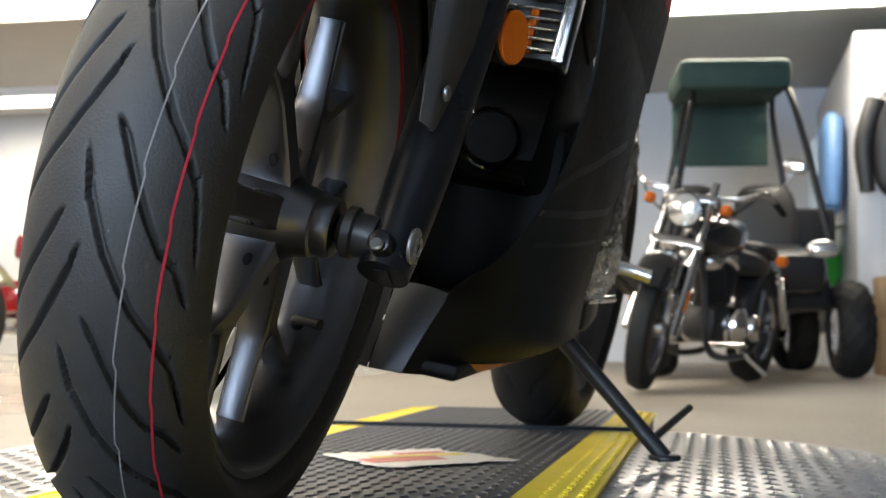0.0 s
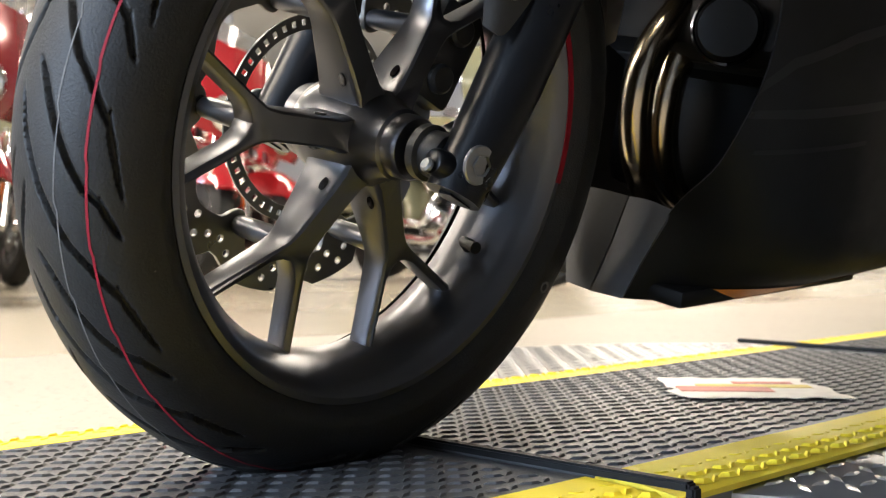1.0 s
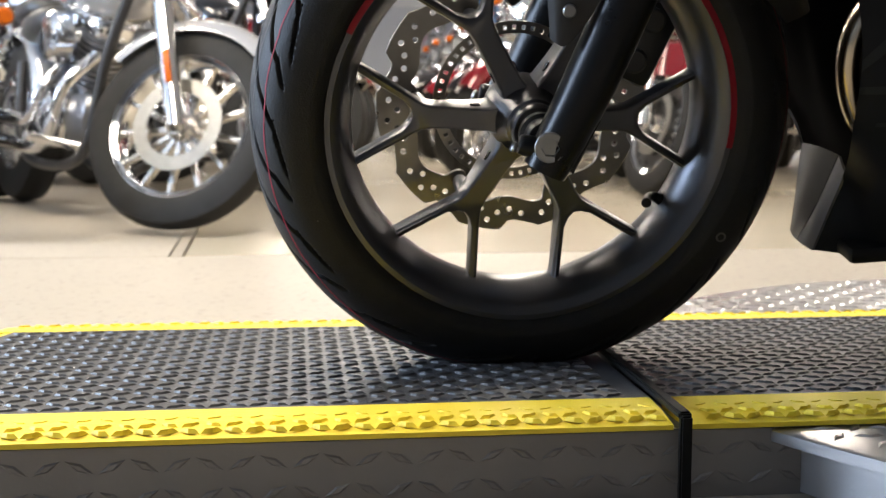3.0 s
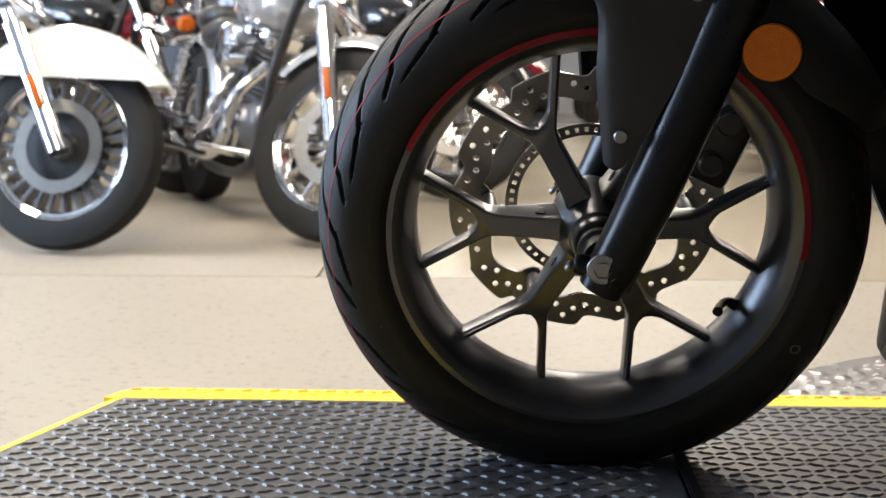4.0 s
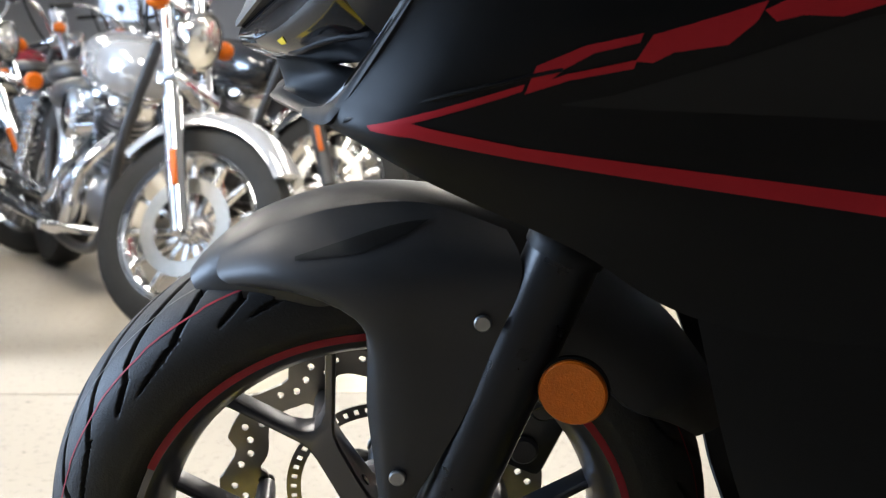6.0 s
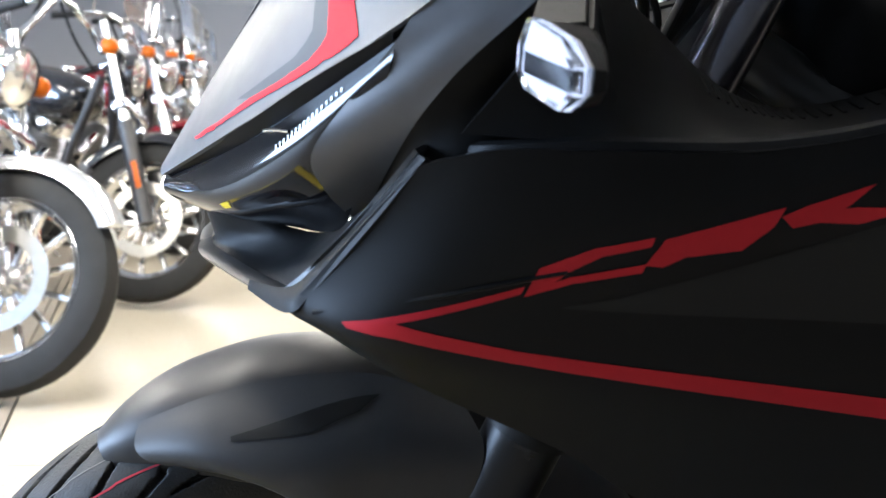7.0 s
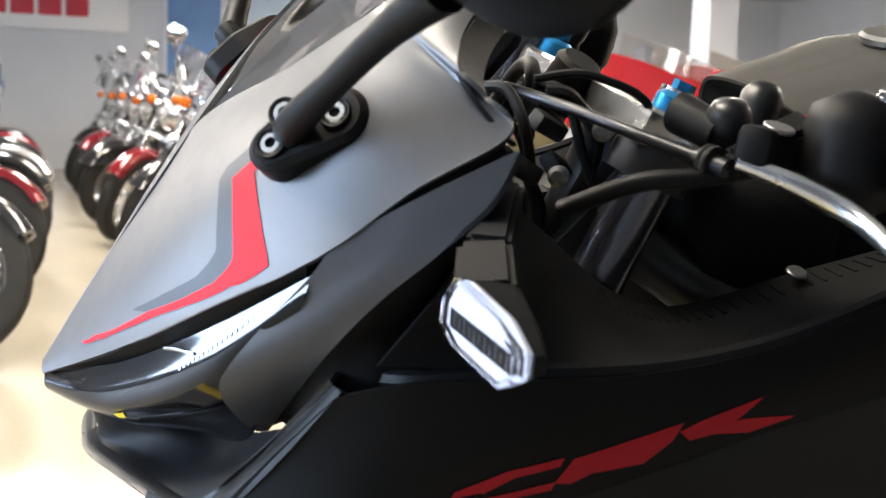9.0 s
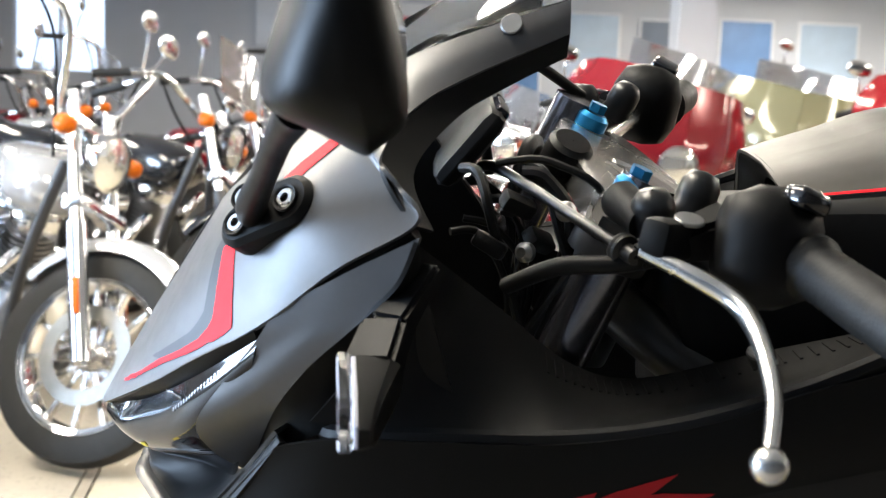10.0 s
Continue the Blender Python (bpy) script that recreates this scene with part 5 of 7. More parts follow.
    for at, ax, k in (((0.3057, s * 0.182, 1.006), (-0.15, s * 0.1, 1), 1.0), ((0.336, s * 0.162, 1.014), (0.35, -0.25 * s, 0.85), 0.95)):
        bm = bmesh.new()
        lathe(bm, [(0.001, -0.016), (0.0125 * k, -0.015), (0.0150 * k, -0.008), (0.0135 * k, -0.004), (0.0150 * k, 0.001), (0.0142 * k, 0.012), (0.0100 * k, 0.019), (0.001, 0.021)], 26, at, ax)
        part("cable_boot", bm, SATIN, bar, "black rubber boot", 60)
    bm = bmesh.new()
    beam(bm, (0.290, s * 0.214, 0.992), (0.352, s * 0.196, 1.006), 0.014, 0.020, 0.026, 0.034, (0.2, s * 0.2, 1), 0.004)
    part("perch_plate", bm, PLASTIC, bar, "black lever clamp", 40)
bm = bmesh.new()
tube(bm, [(0.200, -0.020, 0.996), (0.2098, -0.0358, 1.0006), (0.235, -0.092, 0.999), (0.262, -0.155, 0.995), (0.288, -0.211, 0.991)], 0.0042, 10, 6)
part("clutch_cable", bm, SATIN, bike, "black clutch cable")
bm = bmesh.new()
knurl = [(0.001, -0.010), (0.006, -0.010), (0.006, -0.004), (0.0105, -0.0035), (0.0110, -0.002), (0.0100, 0.000), (0.0110, 0.002), (0.0105, 0.0035), (0.006, 0.004), (0.0055, 0.014), (0.001, 0.014)]
lathe(bm, knurl, 20, (0.284, -0.2035, 0.9915), (0.40, -0.91, -0.06))
part("cable_adjuster", bm, DARKSTEEL, bike, "black knurled cable adjuster", 30)
bm = bmesh.new()
tube(bm, [(0.312, -0.205, 0.988), (0.277, -0.206, 0.982), (0.245, -0.190, 0.974), (0.215, -0.150, 0.945)], 0.0062, 10, 6)
part("wiring_loom", bm, PLASTIC, bike, "black cable behind the cowl")
bm = bmesh.new()
tube(bm, [(0.22, -0.06, 0.97), (0.235, -0.02, 1.01), (0.25, 0.05, 1.00), (0.25, 0.10, 0.96)], 0.006, 10, 6)
part("wiring_loom", bm, PLASTIC, bike, "black cable behind the cowl")
bm = bmesh.new()
tube(bm, [(0.215, 0.10, 0.96), (0.205, 0.09, 1.03), (0.22, 0.11, 1.07), (0.30, 0.16, 1.02)], 0.005, 10, 6)
part("wiring_loom", bm, PLASTIC, bike, "black cable behind the cowl")
bm = bmesh.new()
box(bm, (0.190, 0.01, 1.015), (0.022, 0.120, 0.075), (0, 38, 0), 0.012)
dash = part("instrument_panel", bm, PLASTIC, bike, "black instrument panel", 40)
bm = bmesh.new()
box(bm, (0.199, 0.01, 1.024), (0.012, 0.10, 0.056), (0, 38, 0), 0.004)
part("display", bm, GLOSSBLK, dash, "dark display", 40)
bm = bmesh.new()
tube(bm, [(0.28, 0.0, 0.84), (0.315, 0.0, 0.93), (0.335, 0.0, 0.985)], 0.036, 24, 3)
part("steering_head", bm, DARKSTEEL, bike, "dark steering head", 40)
bm = bmesh.new()
disc_solid(bm, (0.264, -0.018, 1.002), (0.30, -0.35, 0.88), 0.0185, 0.042, 28, 0.004)
part("brake_reservoir", bm, PLASTIC, bike, "round black reservoir", 40)
random.seed(40)
for k in range(9):
    a = Vector((random.uniform(0.17, 0.25), random.uniform(-0.11, 0.02), random.uniform(0.96, 1.02)))
    b = a + Vector((random.uniform(0.02, 0.08), random.uniform(-0.05, 0.03), random.uniform(-0.10, -0.02)))
    c = Vector((random.uniform(0.22, 0.30), random.uniform(-0.10, 0.0), random.uniform(0.84, 0.90)))
    bm = bmesh.new()
    tube(bm, [a, a.lerp(b, 0.5) + Vector((0, 0, 0.018)), b, c], random.choice((0.003, 0.004, 0.0055)), 8, 6)
    part("wiring_loom", bm, PLASTIC, bike, "black cable behind the cowl")
for at in ((0.282, -0.103, 0.966), (0.262, -0.098, 0.985), (0.235, -0.095, 0.952)):
    bm = bmesh.new()
    bolt(bm, at, (-0.6, -0.8, 0.2), 0.0075, 0.012)
    part("loom_bolt", bm, BOLTM, bike, smooth=30)
for at, tip in (((0.225, -0.085, 0.985), 15), ((0.205, -0.100, 0.958), -20), ((0.245, -0.060, 0.950), 40)):
    bm = bmesh.new()
    box(bm, at, (0.026, 0.016, 0.013), (tip, 25, tip), 0.003)
    part("connector", bm, PLASTIC, bike)

# frame, engine, radiator and pipes inside the fairing
for s in (-1, 1):
    bm = bmesh.new()
    tube(bm, [(0.30, s * 0.03, 0.90), (0.40, s * 0.10, 0.84), (0.60, s * 0.14, 0.74), (0.85, s * 0.13, 0.60), (0.95, s * 0.11, 0.45)], 0.022, 14, 5)
    part("frame_tube", bm, DARKSTEEL, bike, "black frame tube", 50)
for nm, at, size, tip, soft, lb in (("crankcase", (0.66, 0, 0.36), (0.34, 0.30, 0.24), 0, 0.03, "black crankcase"), ("cylinder_block", (0.55, 0, 0.50), (0.20, 0.26, 0.26), 22, 0.02, "black cylinder block"),
                                    ("cylinder_head", (0.53, 0, 0.66), (0.20, 0.28, 0.12), 22, 0.02, "black cylinder head")):
    bm = bmesh.new()
    box(bm, at, size, (0, tip, 0), soft)
    part(nm, bm, PLASTIC, bike, lb, 40)
for k in range(10):
    bm = bmesh.new()
    box(bm, (0.452 + 0.016 * k * 0.37, 0, 0.40 + 0.016 * k), (0.02, 0.22, 0.004), (0, 22, 0), 0.001)
    part("engine_fin", bm, DARKSTEEL, bike)
bm = bmesh.new()
lathe(bm, [(0.001, 0.01), (0.030, 0.01), (0.034, 0.004), (0.036, -0.060), (0.001, -0.060)], 40, (0.398, -0.072, 0.438), (-0.85, -0.45, 0.1))
filt = part("oil_filter", bm, PANEL, bike, "black oil filter", 40)
bm = bmesh.new()
lathe(bm, [(0.036, -0.002), (0.0385, 0.0), (0.0385, 0.004), (0.036, 0.006), (0.0345, 0.002)], 48, (0.398, -0.072, 0.438), (-0.85, -0.45, 0.1), closed=True)
part("filter_ring", bm, CHROME, filt, "bright ring on the filter", 40)
for line in ([(0.510, 0.03, 0.570), (0.449, 0.02, 0.480), (0.392, 0.02, 0.404), (0.386, 0.02, 0.333), (0.421, 0.02, 0.262), (0.500, 0.02, 0.215)],
             [(0.555, 0.01, 0.560), (0.483, 0.02, 0.469), (0.440, 0.02, 0.394), (0.436, 0.02, 0.321), (0.471, 0.02, 0.255), (0.540, 0.02, 0.210)]):
    bm = bmesh.new()
    tube(bm, line, 0.0185, 18, 8)
    part("exhaust_header", bm, BRONZE, bike, "heat-tinted steel exhaust pipe", 60)
bm = bmesh.new()
box(bm, (0.400, 0, 0.640), (0.030, 0.30, 0.23), (0, 14, 0), 0.004)
rad = part("radiator", bm, DARKSTEEL, bike, "black radiator", 40)
for k in range(17):
    bm = bmesh.new()
    z = 0.540 + 0.0125 * k
    box(bm, (0.386 + (z - 0.64) * 0.25, 0, z), (0.014, 0.27, 0.0035), (0, 34, 0))
    part("radiator_fin", bm, ALLOY, rad, smooth=0)
for s in (-1, 1):
    bm = bmesh.new()
    box(bm, (0.392, s * 0.145, 0.640), (0.036, 0.016, 0.235), (0, 14, 0), 0.004)
    part("radiator_tank", bm, ALLOY, rad, "pale radiator side tank")
bm = bmesh.new()
box(bm, (0.366, -0.104, 0.566), (0.008, 0.011, 0.060), (0, 14, 0), 0.003)
part("amber_tag", bm, AMBER, bike, "orange tag in front of the radiator")
bm = bmesh.new()
lathe(bm, [(0.001, -0.035), (0.055, -0.035), (0.075, -0.02), (0.085, 0.0), (0.085, 0.03), (0.001, 0.03)], 40, (0.625, -0.165, 0.42), (0, 1, 0))
part("engine_cover", bm, DARKSTEEL, bike, "dark engine side cover", 40)
# crumpled clear film round the engine covers
FILM = glass("crumpled_clear_film", (0.92, 0.92, 0.90), 0.22)
random.seed(12)
for at, size in (((0.600, -0.195, 0.440), (0.075, 0.022, 0.080)), ((0.640, -0.190, 0.330), (0.085, 0.022, 0.055))):
    bm = bmesh.new()
    bmesh.ops.create_icosphere(bm, subdivisions=4, radius=1.0)
    for v in bm.verts:
        k = 1 + random.uniform(-0.10, 0.10) + 0.10 * math.sin(9 * v.co.x + 7 * v.co.z)
        v.co = Vector(at) + Vector([c * z for c, z in zip(v.co * k, size)])
    part("wrapping_film", bm, FILM, bike, "crumpled clear wrapping film", 0)
bm = bmesh.new()
box(bm, (0.93, -0.12, 0.33), (0.10, 0.05, 0.22), (0, -14, 0), 0.02)
part("frame_plate", bm, DARKSTEEL, bike, "black footpeg hanger", 40)
bm = bmesh.new()
tube(bm, [(0.92, -0.13, 0.335), (0.93, -0.225, 0.325)], 0.011, 14, 2)
part("footpeg", bm, ALLOY, bike, "alloy footpeg")
bm = bmesh.new()
tube(bm, [(0.80, -0.155, 0.27), (0.92, -0.175, 0.28)], 0.006, 12, 2)
part("gear_lever", bm, ALLOY, bike, "alloy gear lever")

# side stand
inv = bike.matrix_world.inverted()
foot, pivot = inv @ Vector((0.80, -0.315, 0.004)), Vector((0.800, -0.135, 0.205))
bm = bmesh.new()
tube(bm, [pivot, pivot.lerp(foot, 0.5), foot], [0.014, 0.0125, 0.012], 16, 4)
stand = part("side_stand", bm, DARKSTEEL, bike, "black side stand, folded out", 50)
bm = bmesh.new()
disc_solid(bm, foot, inv.to_3x3() @ Vector((0, 0, 1)), 0.024, 0.008, 24, 0.002)
part("stand_foot", bm, DARKSTEEL, stand)
bm = bmesh.new()
q = pivot.lerp(foot, 0.86)
tube(bm, [q, q + Vector((0.14, -0.035, 0.050))], 0.006, 12, 2)
part("stand_tang", bm, DARKSTEEL, stand)
bm = bmesh.new()
coil = pivot.lerp(foot, 0.1) + Vector((0.05, 0.03, 0.015))
tube(bm, [coil + Vector((0.0008 * k, 0.008 * math.cos(k * 1.05), 0.008 * math.sin(k * 1.05) + 0.0002 * k)) for k in range(121)], 0.0013, 6, 1)
part("stand_spring", bm, BOLTM, stand, "coil spring of the stand")


def plain_groove(a, s):
    ph = (a * 14 / (2 * math.pi) + 1.5 * abs(s)) % 1.0
    return 0.005 if 0.1 < abs(s) < 0.75 and ph < 0.05 else 0.0


bm = tyre_mesh(0.315, 0.082, 0.225, 220, 60, plain_groove)
bmesh.ops.translate(bm, vec=(1.425, 0, 0.315), verts=bm.verts)
part("rear_tyre", bm, RUBBER, bike, "rear tyre", 60)
bm = bmesh.new()
lathe(bm, [(0.228, -0.07), (0.215, -0.06), (0.205, 0), (0.215, 0.06), (0.228, 0.07), (0.20, 0.05), (0.195, 0), (0.20, -0.05)], 72, (1.425, 0, 0.315), closed=True)
lathe(bm, [(0.02, -0.06), (0.05, -0.06), (0.05, 0.06), (0.02, 0.06)], 32, (1.425, 0, 0.315), closed=True)
for k in range(6):
    for e in (-14, 14):
        a = pol(0.04, 60 * k) + Vector((1.425, 0, 0.315))
        beam(bm, a, pol(0.205, 60 * k + e) + Vector((1.425, 0, 0.315)), 0.02, 0.04, 0.012, 0.035)
part("rear_rim", bm, RIM, bike, "black rear wheel", 35)
for s in (-1, 1):
    bm = bmesh.new()
    beam(bm, (0.93, s * 0.11, 0.38), (1.44, s * 0.125, 0.315), 0.07, 0.035, 0.045, 0.035, (0, 1, 0), 0.008)
    part("swingarm", bm, DARKSTEEL, bike, "black swingarm", 40)


# ---- the showroom ----
def concrete(name, base, gloss, speck):
    m = material(name, base, gloss, 0, 0.10, 1.4, 0.08, 90)
    nt = m.node_tree
    b = nt.nodes["Principled BSDF"]
    old = b.inputs["Base Color"].links[0].from_socket
    co = nt.nodes.new("ShaderNodeTexCoord")
    v = nt.nodes.new("ShaderNodeTexNoise")
    v.inputs["Scale"].default_value, v.inputs["Detail"].default_value, v.inputs["Roughness"].default_value = 46, 6, 0.62
    nt.links.new(co.outputs["Object"], v.inputs["Vector"])
    r = nt.nodes.new("ShaderNodeValToRGB")
    r.color_ramp.elements[0].position, r.color_ramp.elements[1].position = 0.33, 0.44
    r.color_ramp.elements[0].color, r.color_ramp.elements[1].color = (speck, speck, speck, 1), (1, 1, 1, 1)
    nt.links.new(v.outputs["Fac"], r.inputs["Fac"])
    mx = nt.nodes.new("ShaderNodeMix")
    mx.data_type, mx.blend_type = "RGBA", "MULTIPLY"
    mx.inputs["Factor"].default_value = 1.0
    nt.links.new(old, mx.inputs["A"])
    nt.links.new(r.outputs["Color"], mx.inputs["B"])
    nt.links.new(mx.outputs["Result"], b.inputs["Base Color"])
    return m


FLOOR_A = speckle(concrete("worn_beige_concrete", (0.285, 0.255, 0.210), 0.55, 0.70), (0.085, 0.072, 0.06), 62, 0.63, 0.70, 0.85)
FLOOR_B = concrete("polished_beige_concrete", (0.43, 0.385, 0.305), 0.20, 0.86)
WALLM = material("pale_grey_wall_paint", (0.56, 0.57, 0.59), 0.7, 0, 0.05, 2.5, 0.05, 200)
WALL_UNSEEN = material("unseen_wall_dark_grey", (0.05, 0.05, 0.053), 0.7, 0, 0.08, 2.5, 0.05, 200)
CEILM = material("grey_ceiling_board", (0.48, 0.49, 0.50), 0.8, 0, 0.06, 3.0, 0.1, 120)
RX0, RX1, RY0, RY1 = -7.0, 12.0, -2.6, 16.0
JOINT = 1.865


def slab(name, outline, z0, z1, mat):
    bm = bmesh.new()
    prism(bm, outline, z0, z1)
    return tagged(link_mesh(name, bm, mat, smooth=0), kind="structure")


slab("floor", [(RX0, RY0), (RX1, RY0), (RX1, JOINT - 0.004), (RX0, JOINT - 0.004)], FLOOR - 0.15, FLOOR, FLOOR_A)
slab("floor_aisle", [(-0.555, JOINT + 0.004), (RX1, JOINT + 0.004), (RX1, RY1), (-0.96, RY1)], FLOOR - 0.15, FLOOR, FLOOR_B)
slab("floor_row", [(RX0, JOINT + 0.004), (-0.600, JOINT + 0.004), (-1.00, RY1), (RX0, RY1)], FLOOR - 0.15, FLOOR, FLOOR_A)
slab("floor_joint", [(RX0, RY0), (RX1, RY0), (RX1, RY1), (RX0, RY1)], FLOOR - 0.30, FLOOR - 0.152, FLOOR_A)
bm = bmesh.new()
beam(bm, (-0.5775, JOINT - 0.004, FLOOR - 0.002), (-0.98, RY1, FLOOR - 0.002), 0.030, 0.006, 0.030, 0.006, (0, 0, 1), 0)
beam(bm, (RX0, JOINT, FLOOR - 0.004), (RX1, JOINT, FLOOR - 0.004), 0.008, 0.004, 0.008, 0.004, (0, 0, 1), 0)
tagged(link_mesh("floor_trim", bm, material("grey_floor_seam", (0.24, 0.21, 0.17), 0.6, 0, 0.2, 10), smooth=0), kind="structure")
slab("ceiling", [(RX0, RY0), (RX1, RY0), (RX1, RY1), (RX0, RY1)], CEIL, CEIL + 0.2, CEILM)
NX0, NX1, NZ0, NZ1 = -4.15, -2.95, 1.25, 2.50
slab("wall_north", [(NX1, RY1), (RX1, RY1), (RX1, RY1 + 0.2), (NX1, RY1 + 0.2)], FLOOR, CEIL, WALLM)
slab("wall_north_end", [(RX0, RY1), (NX0, RY1), (NX0, RY1 + 0.2), (RX0, RY1 + 0.2)], FLOOR, CEIL, WALLM)
slab("wall_north_sill", [(NX0, RY1), (NX1, RY1), (NX1, RY1 + 0.2), (NX0, RY1 + 0.2)], FLOOR, NZ0, WALLM)
slab("wall_north_head", [(NX0, RY1), (NX1, RY1), (NX1, RY1 + 0.2), (NX0, RY1 + 0.2)], NZ1, CEIL, WALLM)
# unseen dark wall, set close to keep light off the bike's near side
slab("unseen_south_wall", [(RX0, RY0 - 0.2), (RX1, RY0 - 0.2), (RX1, RY0), (RX0, RY0)], FLOOR, CEIL, WALL_UNSEEN)
slab("wall_east", [(RX1, RY0), (RX1 + 0.2, RY0), (RX1 + 0.2, RY1), (RX1, RY1)], FLOOR, CEIL, WALLM)
# west wall with the shop window in it
WY0, WY1, WZ0, WZ1 = -0.8, 3.4, 0.55, 2.60
slab("wall_west", [(RX0 - 0.2, RY0), (RX0, RY0), (RX0, WY0), (RX0 - 0.2, WY0)], FLOOR, CEIL, WALLM)
slab("wall_west_far", [(RX0 - 0.2, WY1), (RX0, WY1), (RX0, RY1), (RX0 - 0.2, RY1)], FLOOR, CEIL, WALLM)
slab("wall_west_sill", [(RX0 - 0.2, WY0), (RX0, WY0), (RX0, WY1), (RX0 - 0.2, WY1)], FLOOR, WZ0, WALLM)
slab("wall_west_head", [(RX0 - 0.2, WY0), (RX0, WY0), (RX0, WY1), (RX0 - 0.2, WY1)], WZ1, CEIL, WALLM)
FRAME_W = material("white_window_frame", (0.75, 0.75, 0.76), 0.4, 0, 0.04, 20)
win = empty("window_1")
tagged(win, "wide shop window with a white frame", "window", kind="structure")
for a, b in (((WY0, WZ0), (WY1, WZ0)), ((WY0, WZ1), (WY1, WZ1)), ((WY0, WZ0), (WY0, WZ1)), ((WY1, WZ0), (WY1, WZ1)), ((1.3, WZ0), (1.3, WZ1))):
    bm = bmesh.new()
    beam(bm, (RX0 - 0.1, a[0], a[1]), (RX0 - 0.1, b[0], b[1]), 0.06, 0.08, 0.06, 0.08, (1, 0, 0), 0.004)
    part("window_frame", bm, FRAME_W, win)
bm = bmesh.new()
prism(bm, [(RX0 - 2.6, -5), (RX0 - 2.5, -5), (RX0 - 2.5, 8), (RX0 - 2.6, 8)], -0.2, 4.5)
SKYG = glow("bright_street_sky", (0.70, 0.82, 1.0), 1.6)
tagged(link_mesh("backdrop", bm, SKYG, smooth=0), kind="structure")
bm = bmesh.new()
prism(bm, [(-6.0, RY1 + 1.2), (-1.0, RY1 + 1.2), (-1.0, RY1 + 1.3), (-6.0, RY1 + 1.3)], 0.2, 4.0)
tagged(link_mesh("backdrop_far", bm, SKYG, smooth=0), kind="structure")
far = empty("window_2")
tagged(far, "small bright window with a white frame", "window", kind="structure")
for a, b in (((NX0, NZ0), (NX1, NZ0)), ((NX0, NZ1), (NX1, NZ1)), ((NX0, NZ0), (NX0, NZ1)), ((NX1, NZ0), (NX1, NZ1)), ((-3.55, NZ0), (-3.55, NZ1))):
    bm = bmesh.new()
    beam(bm, (a[0], RY1 + 0.1, a[1]), (b[0], RY1 + 0.1, b[1]), 0.05, 0.08, 0.05, 0.08, (0, 1, 0), 0.004)
    part("window_frame", bm, FRAME_W, far)

LAMPW, TUBEG = material("white_lamp_housing", (0.78, 0.78, 0.78), 0.4, 0, 0.03, 20), glow("lamp_diffuser", (1.0, 0.95, 0.86), 9.0)
for lx, ly, watts in TUBES:
    lamp = empty("ceiling_light", pose(lx, ly, CEIL))
    tagged(lamp, "long white fluorescent fixture on the ceiling", "ceiling light", "ceiling lights")
    bm = bmesh.new()
    for bx, by, sx, sy in ((-0.29, 0, 0.05, 2.2), (0.29, 0, 0.05, 2.2), (0, -1.075, 0.54, 0.05), (0, 1.075, 0.54, 0.05)):
        box(bm, (bx, by, -0.045), (sx, sy, 0.09))
    part("housing", bm, LAMPW, lamp, smooth=0)
    bm = bmesh.new()
    box(bm, (0, 0, -0.035), (0.53, 2.1, 0.01))
    part("diffuser", bm, TUBEG, lamp, smooth=0)

# dealer sign on the far wall: a pale board with a row of red blocks
SIGN_RED = material("sign_red", (0.55, 0.03, 0.05), 0.5, 0, 0.05, 20)
sign = empty("wall_sign", pose(0.40, RY1 - 0.03, 2.04))
tagged(sign, "long white wall sign with a row of red blocks", "sign")
bm = bmesh.new()
box(bm, (0, 0, 0), (2.68, 0.06, 0.64), (0, 0, 0), 0.01)
part("sign_board", bm, LAMPW, sign)
for k in range(5):
    bm = bmesh.new()
    box(bm, (-0.68 + 0.34 * k, -0.036, 0.0), (0.29, 0.02, 0.27), (0, 0, 0), 0.01)
    part("sign_block", bm, SIGN_RED, sign)
bm = bmesh.new()
box(bm, (0.15, RY1 - 0.05, 2.42), (5.5, 0.1, 0.05), (0, 0, 0), 0.005)
tagged(link_mesh("trim", bm, LAMPW), kind="structure")
# posters and pillars on the far wall
BLUES = [material("blue_poster", (0.12, 0.24, 0.46), 0.4, 0, 0.5, 2.0), material("pale_poster", (0.46, 0.56, 0.66), 0.4, 0, 0.3, 2.0), material("slate_poster", (0.17, 0.20, 0.25), 0.4, 0, 0.4, 2.0)]
for k, (x, z, w, h) in enumerate(((2.6, 1.75, 0.8, 1.2), (3.7, 1.75, 0.8, 1.2), (4.8, 1.7, 0.9, 1.2), (5.9, 1.75, 0.8, 1.2), (7.1, 1.75, 0.9, 1.2), (8.4, 1.75, 0.9, 1.2))):
    po = empty("wall_poster", pose(x, RY1 - 0.02, z))
    tagged(po, ("blue", "pale blue", "slate grey")[k % 3] + " framed poster hanging on the wall", "poster", "wall posters")
    bm = bmesh.new()
    box(bm, (0, 0, 0), (w, 0.03, h), (0, 0, 0), 0.004)
    part("frame", bm, FRAME_W, po)
    bm = bmesh.new()
    box(bm, (0, -0.018, 0), (w - 0.08, 0.01, h - 0.08))
    part("print", bm, BLUES[k % 3], po, smooth=0)
for x, y in ((3.2, 9.5), (6.6, 9.5)):
    slab("pillar", [(x - 0.16, y - 0.16), (x + 0.16, y - 0.16), (x + 0.16, y + 0.16), (x - 0.16, y + 0.16)], FLOOR, CEIL, WALLM)

